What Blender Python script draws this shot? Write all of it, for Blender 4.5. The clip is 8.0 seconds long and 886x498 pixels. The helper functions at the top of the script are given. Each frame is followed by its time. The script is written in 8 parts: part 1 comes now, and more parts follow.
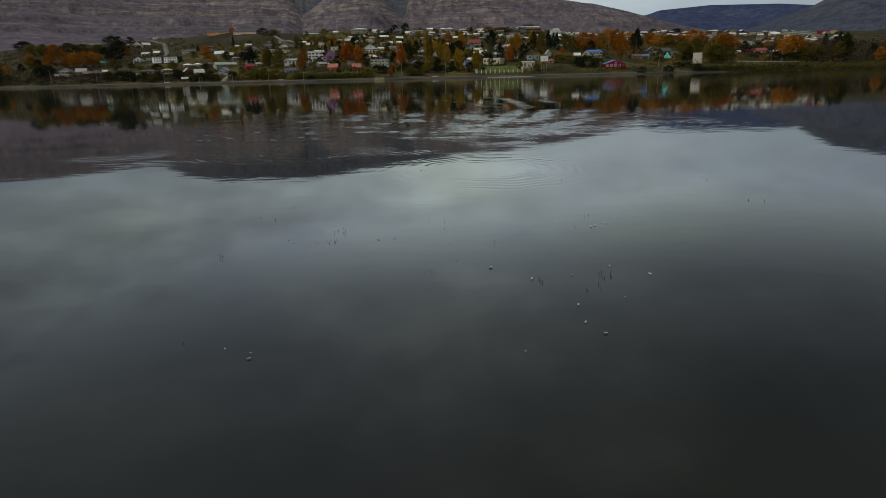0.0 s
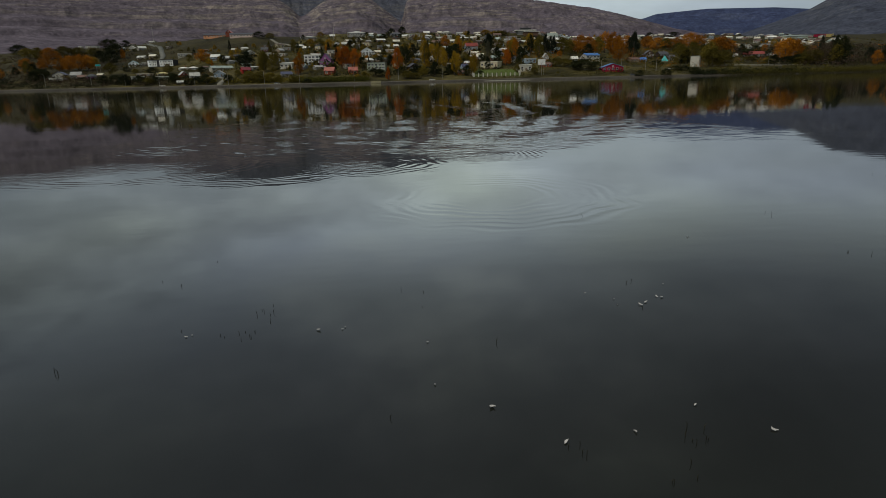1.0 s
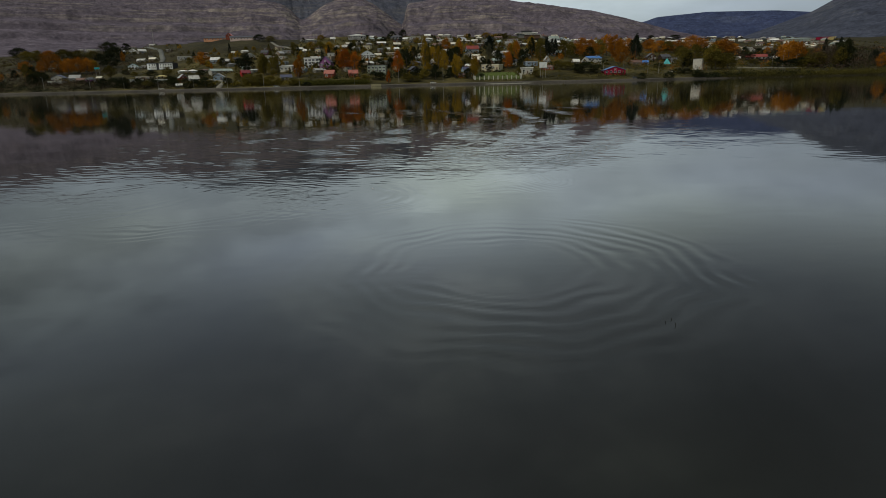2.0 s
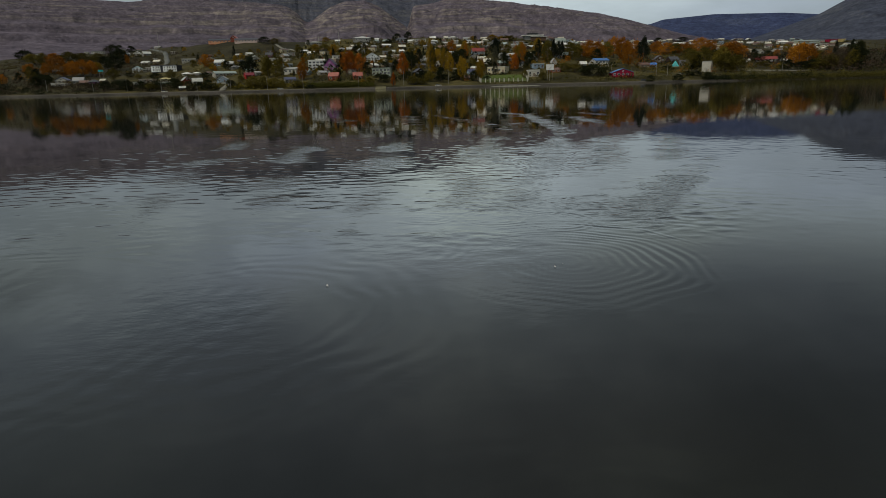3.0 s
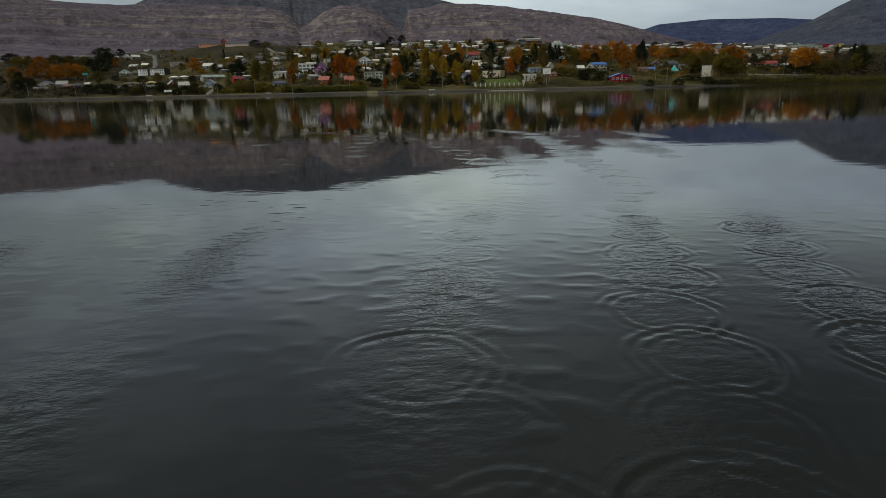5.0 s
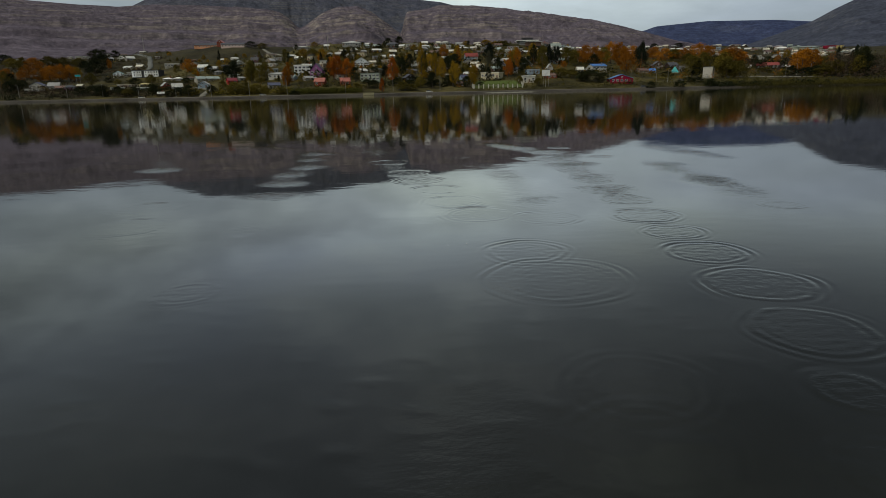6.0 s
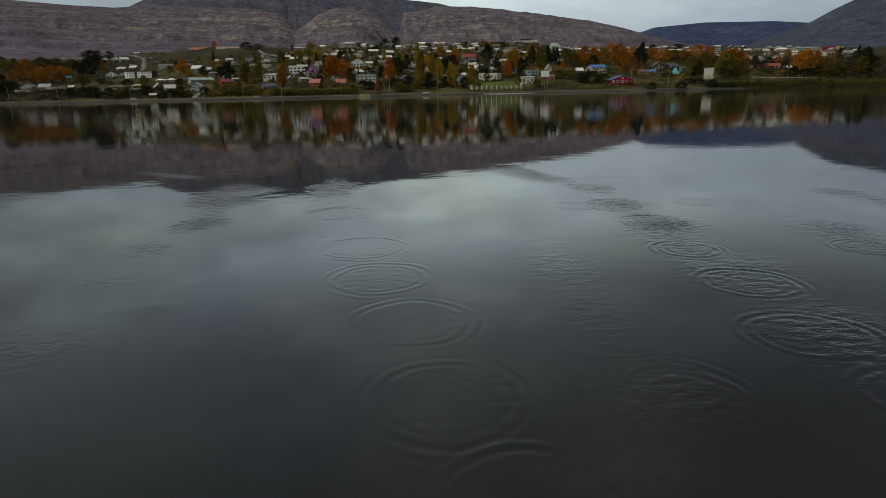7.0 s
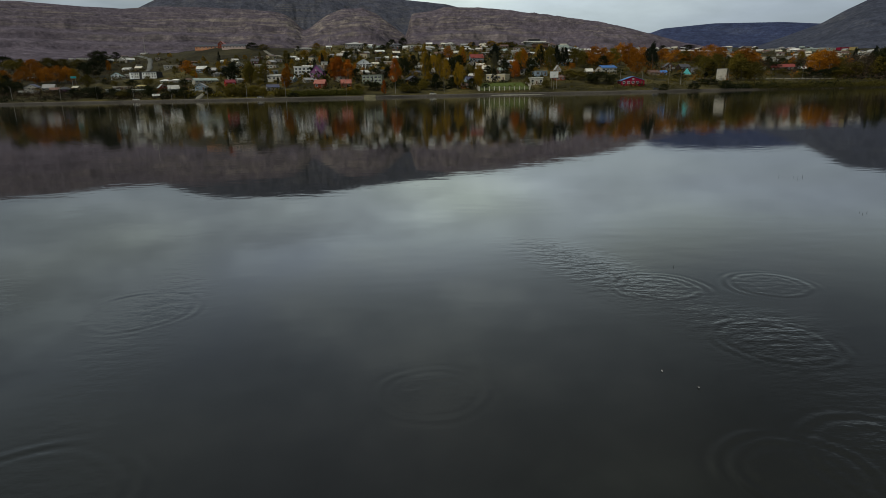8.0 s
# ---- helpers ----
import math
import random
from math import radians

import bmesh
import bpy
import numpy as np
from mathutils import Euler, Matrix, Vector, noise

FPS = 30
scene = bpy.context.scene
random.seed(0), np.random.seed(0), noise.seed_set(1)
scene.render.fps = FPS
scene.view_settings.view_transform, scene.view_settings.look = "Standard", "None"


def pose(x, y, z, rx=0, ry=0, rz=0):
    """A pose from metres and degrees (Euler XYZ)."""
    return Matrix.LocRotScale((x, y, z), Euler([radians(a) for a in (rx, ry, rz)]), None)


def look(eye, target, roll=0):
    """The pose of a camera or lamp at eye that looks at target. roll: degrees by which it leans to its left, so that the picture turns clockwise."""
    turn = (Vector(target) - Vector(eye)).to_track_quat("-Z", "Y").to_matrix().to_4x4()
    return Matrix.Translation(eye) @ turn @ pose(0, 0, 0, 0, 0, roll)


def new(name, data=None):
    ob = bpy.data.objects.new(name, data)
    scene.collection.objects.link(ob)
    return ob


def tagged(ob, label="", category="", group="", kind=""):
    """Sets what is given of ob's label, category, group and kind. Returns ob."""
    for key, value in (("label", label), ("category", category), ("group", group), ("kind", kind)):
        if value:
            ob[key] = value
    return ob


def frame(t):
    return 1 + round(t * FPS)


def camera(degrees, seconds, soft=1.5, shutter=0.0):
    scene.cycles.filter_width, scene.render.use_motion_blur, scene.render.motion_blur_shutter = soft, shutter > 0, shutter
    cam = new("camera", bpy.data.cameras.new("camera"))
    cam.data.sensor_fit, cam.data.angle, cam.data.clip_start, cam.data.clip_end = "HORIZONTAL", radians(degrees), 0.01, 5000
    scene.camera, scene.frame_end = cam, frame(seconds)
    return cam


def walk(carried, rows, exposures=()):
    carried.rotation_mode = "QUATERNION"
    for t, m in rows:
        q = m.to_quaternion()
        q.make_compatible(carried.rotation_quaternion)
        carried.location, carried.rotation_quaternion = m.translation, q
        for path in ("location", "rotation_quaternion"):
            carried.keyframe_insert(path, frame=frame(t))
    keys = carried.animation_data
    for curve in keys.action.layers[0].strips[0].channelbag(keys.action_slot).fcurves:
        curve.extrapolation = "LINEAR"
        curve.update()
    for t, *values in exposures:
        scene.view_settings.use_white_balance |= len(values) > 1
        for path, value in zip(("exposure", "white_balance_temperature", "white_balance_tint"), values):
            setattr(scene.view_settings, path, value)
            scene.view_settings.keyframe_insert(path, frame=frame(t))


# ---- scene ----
# ---- camera and its way: a drone low over the lagoon ----
cam = camera(73.76, 8.0, soft=0.8)
walk(cam, [
    (0.0, pose(0.00, 0.00, 2.1, 73.63, 1.26, -4.41)),
    (0.5, pose(0.19, 1.30, 2.1, 73.78, 1.26, -4.54)),
    (1.0, pose(0.42, 2.86, 2.1, 73.93, 1.27, -4.67)),
    (1.5, pose(0.72, 4.67, 2.1, 74.07, 1.28, -4.75)),
    (3.0, pose(1.23, 12.99, 2.1, 74.44, 1.27, -4.09)),
    (3.5, pose(1.73, 16.43, 2.1, 74.55, 1.27, -4.21)),
    (4.0, pose(2.41, 19.76, 2.1, 74.66, 1.24, -4.29)),
    (4.5, pose(2.87, 23.12, 2.1, 74.74, 1.21, -4.41)),
    (6.0, pose(4.65, 33.90, 2.1, 74.98, 1.17, -4.65)),
    (6.5, pose(5.01, 37.74, 2.1, 75.04, 1.22, -4.77)),
    (7.0, pose(5.41, 41.51, 2.1, 75.09, 1.18, -4.87)),
    (7.5, pose(5.94, 45.49, 2.1, 75.18, 1.15, -4.83)),
    (8.0, pose(6.59, 49.32, 2.1, 75.20, 1.12, -4.16)),
])

# ---- overcast sky and a veiled sun ----
SUN_UP, SUN_ROUND = 50.0, 238.0
world = bpy.data.worlds.new("overcast_sky")
scene.world = world
world.use_nodes = True
wn, wl = world.node_tree.nodes, world.node_tree.links
wn.clear()


def wnode(kind, **values):
    n = wn.new(kind)
    for k, v in values.items():
        n.inputs[k].default_value = v
    return n


def wmath(op, a, b=None, clamp=False):
    n = wn.new("ShaderNodeMath")
    n.operation, n.use_clamp = op, clamp
    for i, v in enumerate((a, b)):
        if v is None:
            continue
        if isinstance(v, (int, float)):
            n.inputs[i].default_value = v
        else:
            wl.new(v, n.inputs[i])
    return n.outputs[0]


def wramp(fac, stops):
    n = wn.new("ShaderNodeValToRGB")
    el = n.color_ramp.elements
    while len(el) < len(stops):
        el.new(0.5)
    for e, (at, c) in zip(el, stops):
        e.position, e.color = at, (*c, 1)
    wl.new(fac, n.inputs[0])
    return n.outputs[0]


def wmix(kind, fac, a, b):
    n = wn.new("ShaderNodeMix")
    n.data_type, n.blend_type = "RGBA", kind
    for i, v in ((0, fac), (6, a), (7, b)):
        if isinstance(v, (int, float, tuple)):
            n.inputs[i].default_value = v
        else:
            wl.new(v, n.inputs[i])
    return n.outputs[2]


sky = wn.new("ShaderNodeTexSky")
sky.sky_type, sky.sun_disc = "NISHITA", False
sky.sun_elevation, sky.sun_rotation = radians(SUN_UP), radians(SUN_ROUND)
sky_bg = wmix("MULTIPLY", 1.0, sky.outputs[0], (0.1, 0.1, 0.1, 1))
coord = wn.new("ShaderNodeTexCoord")
split = wn.new("ShaderNodeSeparateXYZ")
wl.new(coord.outputs["Generated"], split.inputs[0])
height = wmath("MAXIMUM", split.outputs[2], 0.0)
deck = wmath("ADD", height, 0.20)  # the cloud deck as a slightly bowed sheet
flat = wn.new("ShaderNodeCombineXYZ")
wl.new(wmath("DIVIDE", split.outputs[0], deck), flat.inputs[0])
wl.new(wmath("DIVIDE", split.outputs[1], deck), flat.inputs[1])
big = wnode("ShaderNodeTexNoise", Scale=1.0, Detail=4.0, Roughness=0.5, Distortion=0.4)
fine = wnode("ShaderNodeTexNoise", Scale=3.2, Detail=5.0, Roughness=0.55)
for n in (big, fine):
    wl.new(flat.outputs[0], n.inputs["Vector"])
puffs = wmath("ADD", wmath("MULTIPLY", big.outputs[0], 0.58), wmath("MULTIPLY", fine.outputs[0], 0.42))
# a light band over the horizon under a darker deck with a ragged edge, that hangs lower towards the valley
ragged = wmath("MULTIPLY", wmath("SUBTRACT", puffs, 0.5), wmath("MULTIPLY", height, 1.3))
level = wmath("ADD", wmath("MULTIPLY", height, wmath("ADD", wmath("MULTIPLY", split.outputs[0], 0.45), 1.0)), ragged)
tone = wramp(level, [(0.0, (0.262, 0.292, 0.284)), (0.09, (0.322, 0.366, 0.357)), (0.17, (0.497, 0.557, 0.566)), (0.24, (0.612, 0.695, 0.72)),
                     (0.33, (0.40, 0.448, 0.472)), (0.46, (0.325, 0.356, 0.386)), (0.62, (0.292, 0.311, 0.336)), (0.80, (0.33, 0.355, 0.36)), (1.0, (0.42, 0.44, 0.44))])
shade = wmix("MIX", wmath("MULTIPLY", wmath("SUBTRACT", height, 0.08), 3.6, True), (1, 1, 1, 1), wramp(puffs, [(0.36, (0.58, 0.59, 0.64)), (0.5, (0.98, 0.99, 1.0)), (0.62, (1.48, 1.48, 1.40))]))
cloud = wmix("MULTIPLY", 1.0, tone, shade)
hue = wnode("ShaderNodeTexNoise", Scale=0.55, Detail=2.0, Roughness=0.5)
wl.new(flat.outputs[0], hue.inputs["Vector"])
cloud = wmix("MULTIPLY", 1.0, cloud, wramp(hue.outputs[0], [(0.36, (0.93, 0.965, 1.10)), (0.5, (0.97, 1.0, 1.025)), (0.64, (1.0, 1.03, 0.94))]))
# the cloud is thinner low over the valley and the town
SUN_WAY = Vector((math.sin(radians(SUN_ROUND)) * math.cos(radians(SUN_UP)), math.cos(radians(SUN_ROUND)) * math.cos(radians(SUN_UP)), math.sin(radians(SUN_UP))))
toward = wn.new("ShaderNodeVectorMath")
toward.operation = "DOT_PRODUCT"
toward.inputs[1].default_value = Vector((0.12, 1.0, 0.20)).normalized()
wl.new(coord.outputs["Generated"], toward.inputs[0])
thin = wmath("ADD", wmath("MULTIPLY", wmath("POWER", wmath("MAXIMUM", toward.outputs["Value"], 0.0), 22.0), 0.75), 0.82)
across = split.outputs[0]
gap = wmath("SUBTRACT", 0.45, wmath("MULTIPLY", across, wmath("ADD", wmath("MULTIPLY", across, 4.5), 1.25)))
thin = wmath("MAXIMUM", wmath("ADD", thin, wmath("MULTIPLY", gap, wmath("MULTIPLY", height, height))), 0.5)
cloud = wmix("MULTIPLY", 1.0, cloud, thin)
both = wmix("MIX", 0.93, sky_bg, cloud)
bg = wnode("ShaderNodeBackground", Strength=1.0)
wl.new(both, bg.inputs[0])
wl.new(bg.outputs[0], wn.new("ShaderNodeOutputWorld").inputs[0])

sun = new("sun", bpy.data.lights.new("sun", "SUN"))
sun.data.energy, sun.data.angle, sun.data.color = 1.7, radians(11), (1.0, 0.94, 0.84)
sun.matrix_world = look((0, 0, 100), Vector((0, 0, 100)) - SUN_WAY)

# ---- materials ----


def surface(name, base, rough=0.8, vary=0.25, scale=1.0, bump=0.0, second=None, patch=0.08, spread=0.0, metal=0.0):
    """A matt surface with grain at `scale` per metre and larger patches (towards `second`); spread: difference from thing to thing."""
    m = bpy.data.materials.new(name)
    m.use_nodes = True
    nt = m.node_tree
    bsdf = nt.nodes["Principled BSDF"]
    bsdf.inputs["Roughness"].default_value, bsdf.inputs["Metallic"].default_value = rough, metal
    bsdf.inputs["Specular IOR Level"].default_value = 0.5 if rough < 0.7 else 0.08
    geo = nt.nodes.new("ShaderNodeNewGeometry")
    a, b = nt.nodes.new("ShaderNodeTexNoise"), nt.nodes.new("ShaderNodeTexNoise")
    for n, s in ((a, scale), (b, scale * patch)):
        n.inputs["Scale"].default_value, n.inputs["Detail"].default_value, n.inputs["Roughness"].default_value = s, 5, 0.6
        nt.links.new(geo.outputs["Position"], n.inputs["Vector"])

    def mix(kind, fac, c1, c2):
        n = nt.nodes.new("ShaderNodeMix")
        n.data_type, n.blend_type = "RGBA", kind
        for i, v in ((0, fac), (6, c1), (7, c2)):
            if isinstance(v, (int, float, tuple)):
                n.inputs[i].default_value = v
            else:
                nt.links.new(v, n.inputs[i])
        return n.outputs[2]

    def ramp(fac, lo, hi, c1, c2):
        n = nt.nodes.new("ShaderNodeValToRGB")
        n.color_ramp.elements[0].position, n.color_ramp.elements[1].position = lo, hi
        n.color_ramp.elements[0].color, n.color_ramp.elements[1].color = (*c1, 1), (*c2, 1)
        nt.links.new(fac, n.inputs[0])
        return n.outputs[0]

    second = second or tuple(c * (1 - vary) for c in base)
    colour = ramp(b.outputs[0], 0.38, 0.62, base, second)
    lo, hi = 1 - vary, 1 + vary
    colour = mix("MULTIPLY", 1.0, colour, ramp(a.outputs[0], 0.3, 0.7, (lo, lo, lo), (hi, hi, hi)))
    if spread:
        info = nt.nodes.new("ShaderNodeObjectInfo")
        s1, s2 = 1 - spread, 1 + spread
        colour = mix("MULTIPLY", 1.0, colour, ramp(info.outputs["Random"], 0.0, 1.0, (s1, s1 * 0.96, s1 * 0.9), (s2, s2, s2)))
    nt.links.new(colour, bsdf.inputs["Base Color"])
    if bump:
        bu = nt.nodes.new("ShaderNodeBump")
        bu.inputs["Strength"].default_value, bu.inputs["Distance"].default_value = 0.6, bump
        nt.links.new(a.outputs[0], bu.inputs["Height"])
        nt.links.new(bu.outputs[0], bsdf.inputs["Normal"])
    return m


def leafy(name, base, second):
    """Foliage: each clump a shade of its own between two colours, and each plant too."""
    m = bpy.data.materials.new(name)
    m.use_nodes = True
    nt = m.node_tree
    bsdf = nt.nodes["Principled BSDF"]
    bsdf.inputs["Roughness"].default_value = 0.75
    bsdf.inputs["Specular IOR Level"].default_value = 0.08
    geo, info = nt.nodes.new("ShaderNodeNewGeometry"), nt.nodes.new("ShaderNodeObjectInfo")
    ramp = nt.nodes.new("ShaderNodeValToRGB")
    ramp.color_ramp.elements[0].color, ramp.color_ramp.elements[1].color = (*[c * 0.55 for c in base], 1), (*second, 1)
    mid = ramp.color_ramp.elements.new(0.5)
    mid.color = (*base, 1)
    add = nt.nodes.new("ShaderNodeMath")
    add.operation = "MULTIPLY_ADD"
    nt.links.new(info.outputs["Random"], add.inputs[0])
    add.inputs[1].default_value = 0.58
    half = nt.nodes.new("ShaderNodeMath")
    half.operation = "MULTIPLY"
    half.inputs[1].default_value = 0.36
    nt.links.new(geo.outputs["Random Per Island"], half.inputs[0])
    nt.links.new(half.outputs[0], add.inputs[2])
    nt.links.new(add.outputs[0], ramp.inputs[0])
    nt.links.new(ramp.outputs[0], bsdf.inputs["Base Color"])
    return m


def water_surface():
    m = bpy.data.materials.new("lagoon_water")
    m.use_nodes = True
    nt = m.node_tree
    bsdf = nt.nodes["Principled BSDF"]
    bsdf.inputs["Base Color"].default_value = (0.010, 0.0115, 0.0095, 1)
    bsdf.inputs["Roughness"].default_value, bsdf.inputs["IOR"].default_value = 0.025, 1.333
    geo = nt.nodes.new("ShaderNodeNewGeometry")
    # murky bottom showing faintly through: silt and weed patches
    silt = nt.nodes.new("ShaderNodeTexNoise")
    silt.inputs["Scale"].default_value, silt.inputs["Detail"].default_value = 0.35, 4
    nt.links.new(geo.outputs["Position"], silt.inputs["Vector"])
    tint = nt.nodes.new("ShaderNodeValToRGB")
    tint.color_ramp.elements[0].color, tint.color_ramp.elements[1].color = (0.009, 0.011, 0.008, 1), (0.016, 0.016, 0.013, 1)
    nt.links.new(silt.outputs[0], tint.inputs[0])
    nt.links.new(tint.outputs[0], bsdf.inputs["Base Color"])
    # two sizes of faint ripple, in gusty patches
    place = nt.nodes.new("ShaderNodeMapping")
    place.inputs["Scale"].default_value = (0.55, 1.0, 1.0)
    nt.links.new(geo.outputs["Position"], place.inputs[0])
    total = None
    for scale, dist in ((0.30, 0.0024), (1.1, 0.0011), (3.4, 0.00080)):
        n = nt.nodes.new("ShaderNodeTexNoise")
        n.inputs["Scale"].default_value, n.inputs["Detail"].default_value = scale, 3
        nt.links.new(place.outputs[0], n.inputs["Vector"])
        b = nt.nodes.new("ShaderNodeBump")
        b.inputs["Distance"].default_value, b.inputs["Strength"].default_value = dist, 1.0
        nt.links.new(n.outputs[0], b.inputs["Height"])
        if total:
            nt.links.new(total, b.inputs["Normal"])
        total = b.outputs[0]
    # a light breeze out towards the town ruffles the open lagoon a little more
    spot = nt.nodes.new("ShaderNodeSeparateXYZ")
    nt.links.new(geo.outputs["Position"], spot.inputs[0])
    breeze = nt.nodes.new("ShaderNodeMapRange")
    breeze.inputs["From Min"].default_value, breeze.inputs["From Max"].default_value = 50, 105
    nt.links.new(spot.outputs[1], breeze.inputs[0])
    n = nt.nodes.new("ShaderNodeTexNoise")
    n.inputs["Scale"].default_value, n.inputs["Detail"].default_value = 2.6, 3
    nt.links.new(place.outputs[0], n.inputs["Vector"])
    gust = nt.nodes.new("ShaderNodeMath")
    gust.operation = "MULTIPLY"
    nt.links.new(n.outputs[0], gust.inputs[0])
    nt.links.new(breeze.outputs[0], gust.inputs[1])
    b = nt.nodes.new("ShaderNodeBump")
    b.inputs["Distance"].default_value, b.inputs["Strength"].default_value = 0.0034, 1.0
    nt.links.new(gust.outputs[0], b.inputs["Height"])
    nt.links.new(total, b.inputs["Normal"])
    total = b.outputs[0]
    # the finest ripples, only where the sheet is ruffled
    ruffle = nt.nodes.new("ShaderNodeAttribute")
    ruffle.attribute_name = "ruffle"
    tiny = nt.nodes.new("ShaderNodeTexNoise")
    tiny.inputs["Scale"].default_value, tiny.inputs["Detail"].default_value, tiny.inputs["Roughness"].default_value = 8.0, 3, 0.55
    nt.links.new(place.outputs[0], tiny.inputs["Vector"])
    raise_by = nt.nodes.new("ShaderNodeMath")
    raise_by.operation = "MULTIPLY"
    nt.links.new(tiny.outputs[0], raise_by.inputs[0])
    nt.links.new(ruffle.outputs["Fac"], raise_by.inputs[1])
    b = nt.nodes.new("ShaderNodeBump")
    b.inputs["Distance"].default_value, b.inputs["Strength"].default_value = 0.026, 1.0
    nt.links.new(raise_by.outputs[0], b.inputs["Height"])
    nt.links.new(total, b.inputs["Normal"])
    nt.links.new(b.outputs[0], bsdf.inputs["Normal"])
    return m


def rock(name, low, band_a, band_b, top):
    """Layered mountain rock: level beds of two tones, scree below, scrub patches."""
    m = bpy.data.materials.new(name)
    m.use_nodes = True
    nt = m.node_tree
    bsdf = nt.nodes["Principled BSDF"]
    bsdf.inputs["Roughness"].default_value = 0.95
    bsdf.inputs["Specular IOR Level"].default_value = 0.05
    geo = nt.nodes.new("ShaderNodeNewGeometry")

    def noisy(scale_xyz, scale, detail=5, rough=0.6):
        mp = nt.nodes.new("ShaderNodeMapping")
        mp.inputs["Scale"].default_value = scale_xyz
        nt.links.new(geo.outputs["Position"], mp.inputs[0])
        n = nt.nodes.new("ShaderNodeTexNoise")
        n.inputs["Scale"].default_value, n.inputs["Detail"].default_value, n.inputs["Roughness"].default_value = scale, detail, rough
        nt.links.new(mp.outputs[0], n.inputs["Vector"])
        return n.outputs[0]

    def ramp(fac, stops):
        n = nt.nodes.new("ShaderNodeValToRGB")
        el = n.color_ramp.elements
        while len(el) < len(stops):
            el.new(0.5)
        for e, (at, c) in zip(el, stops):
            e.position, e.color = at, (*c, 1)
        nt.links.new(fac, n.inputs[0])
        return n.outputs[0]

    def mix(kind, fac, c1, c2):
        n = nt.nodes.new("ShaderNodeMix")
        n.data_type, n.blend_type = "RGBA", kind
        for i, v in ((0, fac), (6, c1), (7, c2)):
            if isinstance(v, (int, float, tuple)):
                n.inputs[i].default_value = v
            else:
                nt.links.new(v, n.inputs[i])
        return n.outputs[2]

    beds = noisy((0.0030, 0.0030, 0.085), 1.0, 7, 0.75)
    strata = ramp(beds, [(0.36, band_a), (0.44, low), (0.50, band_a), (0.56, band_b), (0.62, band_a), (0.68, low)])
    scree = ramp(noisy((1, 1, 0.5), 0.02, 6, 0.65), [(0.3, tuple(c * 0.7 for c in low)), (0.7, tuple(c * 1.3 for c in low))])
    split = nt.nodes.new("ShaderNodeSeparateXYZ")
    nt.links.new(geo.outputs["Normal"], split.inputs[0])
    steep = nt.nodes.new("ShaderNodeMapRange")
    steep.inputs["From Min"].default_value, steep.inputs["From Max"].default_value = 0.95, 0.78
    nt.links.new(split.outputs[2], steep.inputs[0])
    # beds crop out above, loose scree covers the foot of the slope
    up = nt.nodes.new("ShaderNodeSeparateXYZ")
    nt.links.new(geo.outputs["Position"], up.inputs[0])
    foot = nt.nodes.new("ShaderNodeMapRange")
    foot.inputs["From Min"].default_value, foot.inputs["From Max"].default_value, foot.inputs["To Min"].default_value = 110, 215, 0.12
    wavy = nt.nodes.new("ShaderNodeMath")
    wavy.operation = "MULTIPLY_ADD"
    wavy.inputs[1].default_value = 260
    nt.links.new(noisy((1, 1, 0.4), 0.0035, 3), wavy.inputs[0])
    lift = nt.nodes.new("ShaderNodeMath")
    lift.operation = "SUBTRACT"
    lift.inputs[1].default_value = 130
    # the scree reaches higher along the western slope
    west = nt.nodes.new("ShaderNodeMapRange")
    for k, v in (("From Min", -1500), ("From Max", -450), ("To Min", -85), ("To Max", 0)):
        west.inputs[k].default_value = v
    nt.links.new(up.outputs[0], west.inputs[0])
    level = nt.nodes.new("ShaderNodeMath")
    level.operation = "ADD"
    nt.links.new(up.outputs[2], level.inputs[0])
    nt.links.new(west.outputs[0], level.inputs[1])
    nt.links.new(level.outputs[0], lift.inputs[0])
    nt.links.new(lift.outputs[0], wavy.inputs[2])
    nt.links.new(wavy.outputs[0], foot.inputs[0])
    bare = nt.nodes.new("ShaderNodeMath")
    bare.operation = "MULTIPLY"
    nt.links.new(steep.outputs[0], bare.inputs[0])
    nt.links.new(foot.outputs[0], bare.inputs[1])
    colour = mix("MIX", bare.outputs[0], scree, strata)
    scrub = ramp(noisy((1, 1, 1), 0.006, 5, 0.65), [(0.5, (0, 0, 0)), (0.62, (1, 1, 1))])
    colour = mix("MIX", scrub, colour, mix("MIX", 0.5, colour, (*top, 1)))
    grain = ramp(noisy((1, 1, 1), 0.09, 5, 0.7), [(0.3, (0.68, 0.68, 0.69)), (0.7, (1.32, 1.31, 1.30))])
    # gullies and boulder runs that come down the slope
    runs = ramp(noisy((1, 1, 0.12), 0.035, 5, 0.7), [(0.32, (0.74, 0.74, 0.76)), (0.68, (1.24, 1.23, 1.21))])
    colour = mix("MULTIPLY", 1.0, colour, runs)
    nt.links.new(mix("MULTIPLY", 1.0, colour, grain), bsdf.inputs["Base Color"])
    relief = None
    for height, by in ((beds, 16.0), (noisy((1, 1, 0.3), 0.03, 5, 0.65), 14.0)):
        b = nt.nodes.new("ShaderNodeBump")
        b.inputs["Strength"].default_value, b.inputs["Distance"].default_value = 0.8, by
        nt.links.new(height, b.inputs["Height"])
        if relief:
            nt.links.new(relief, b.inputs["Normal"])
        relief = b.outputs[0]
    nt.links.new(relief, bsdf.inputs["Normal"])
    return m


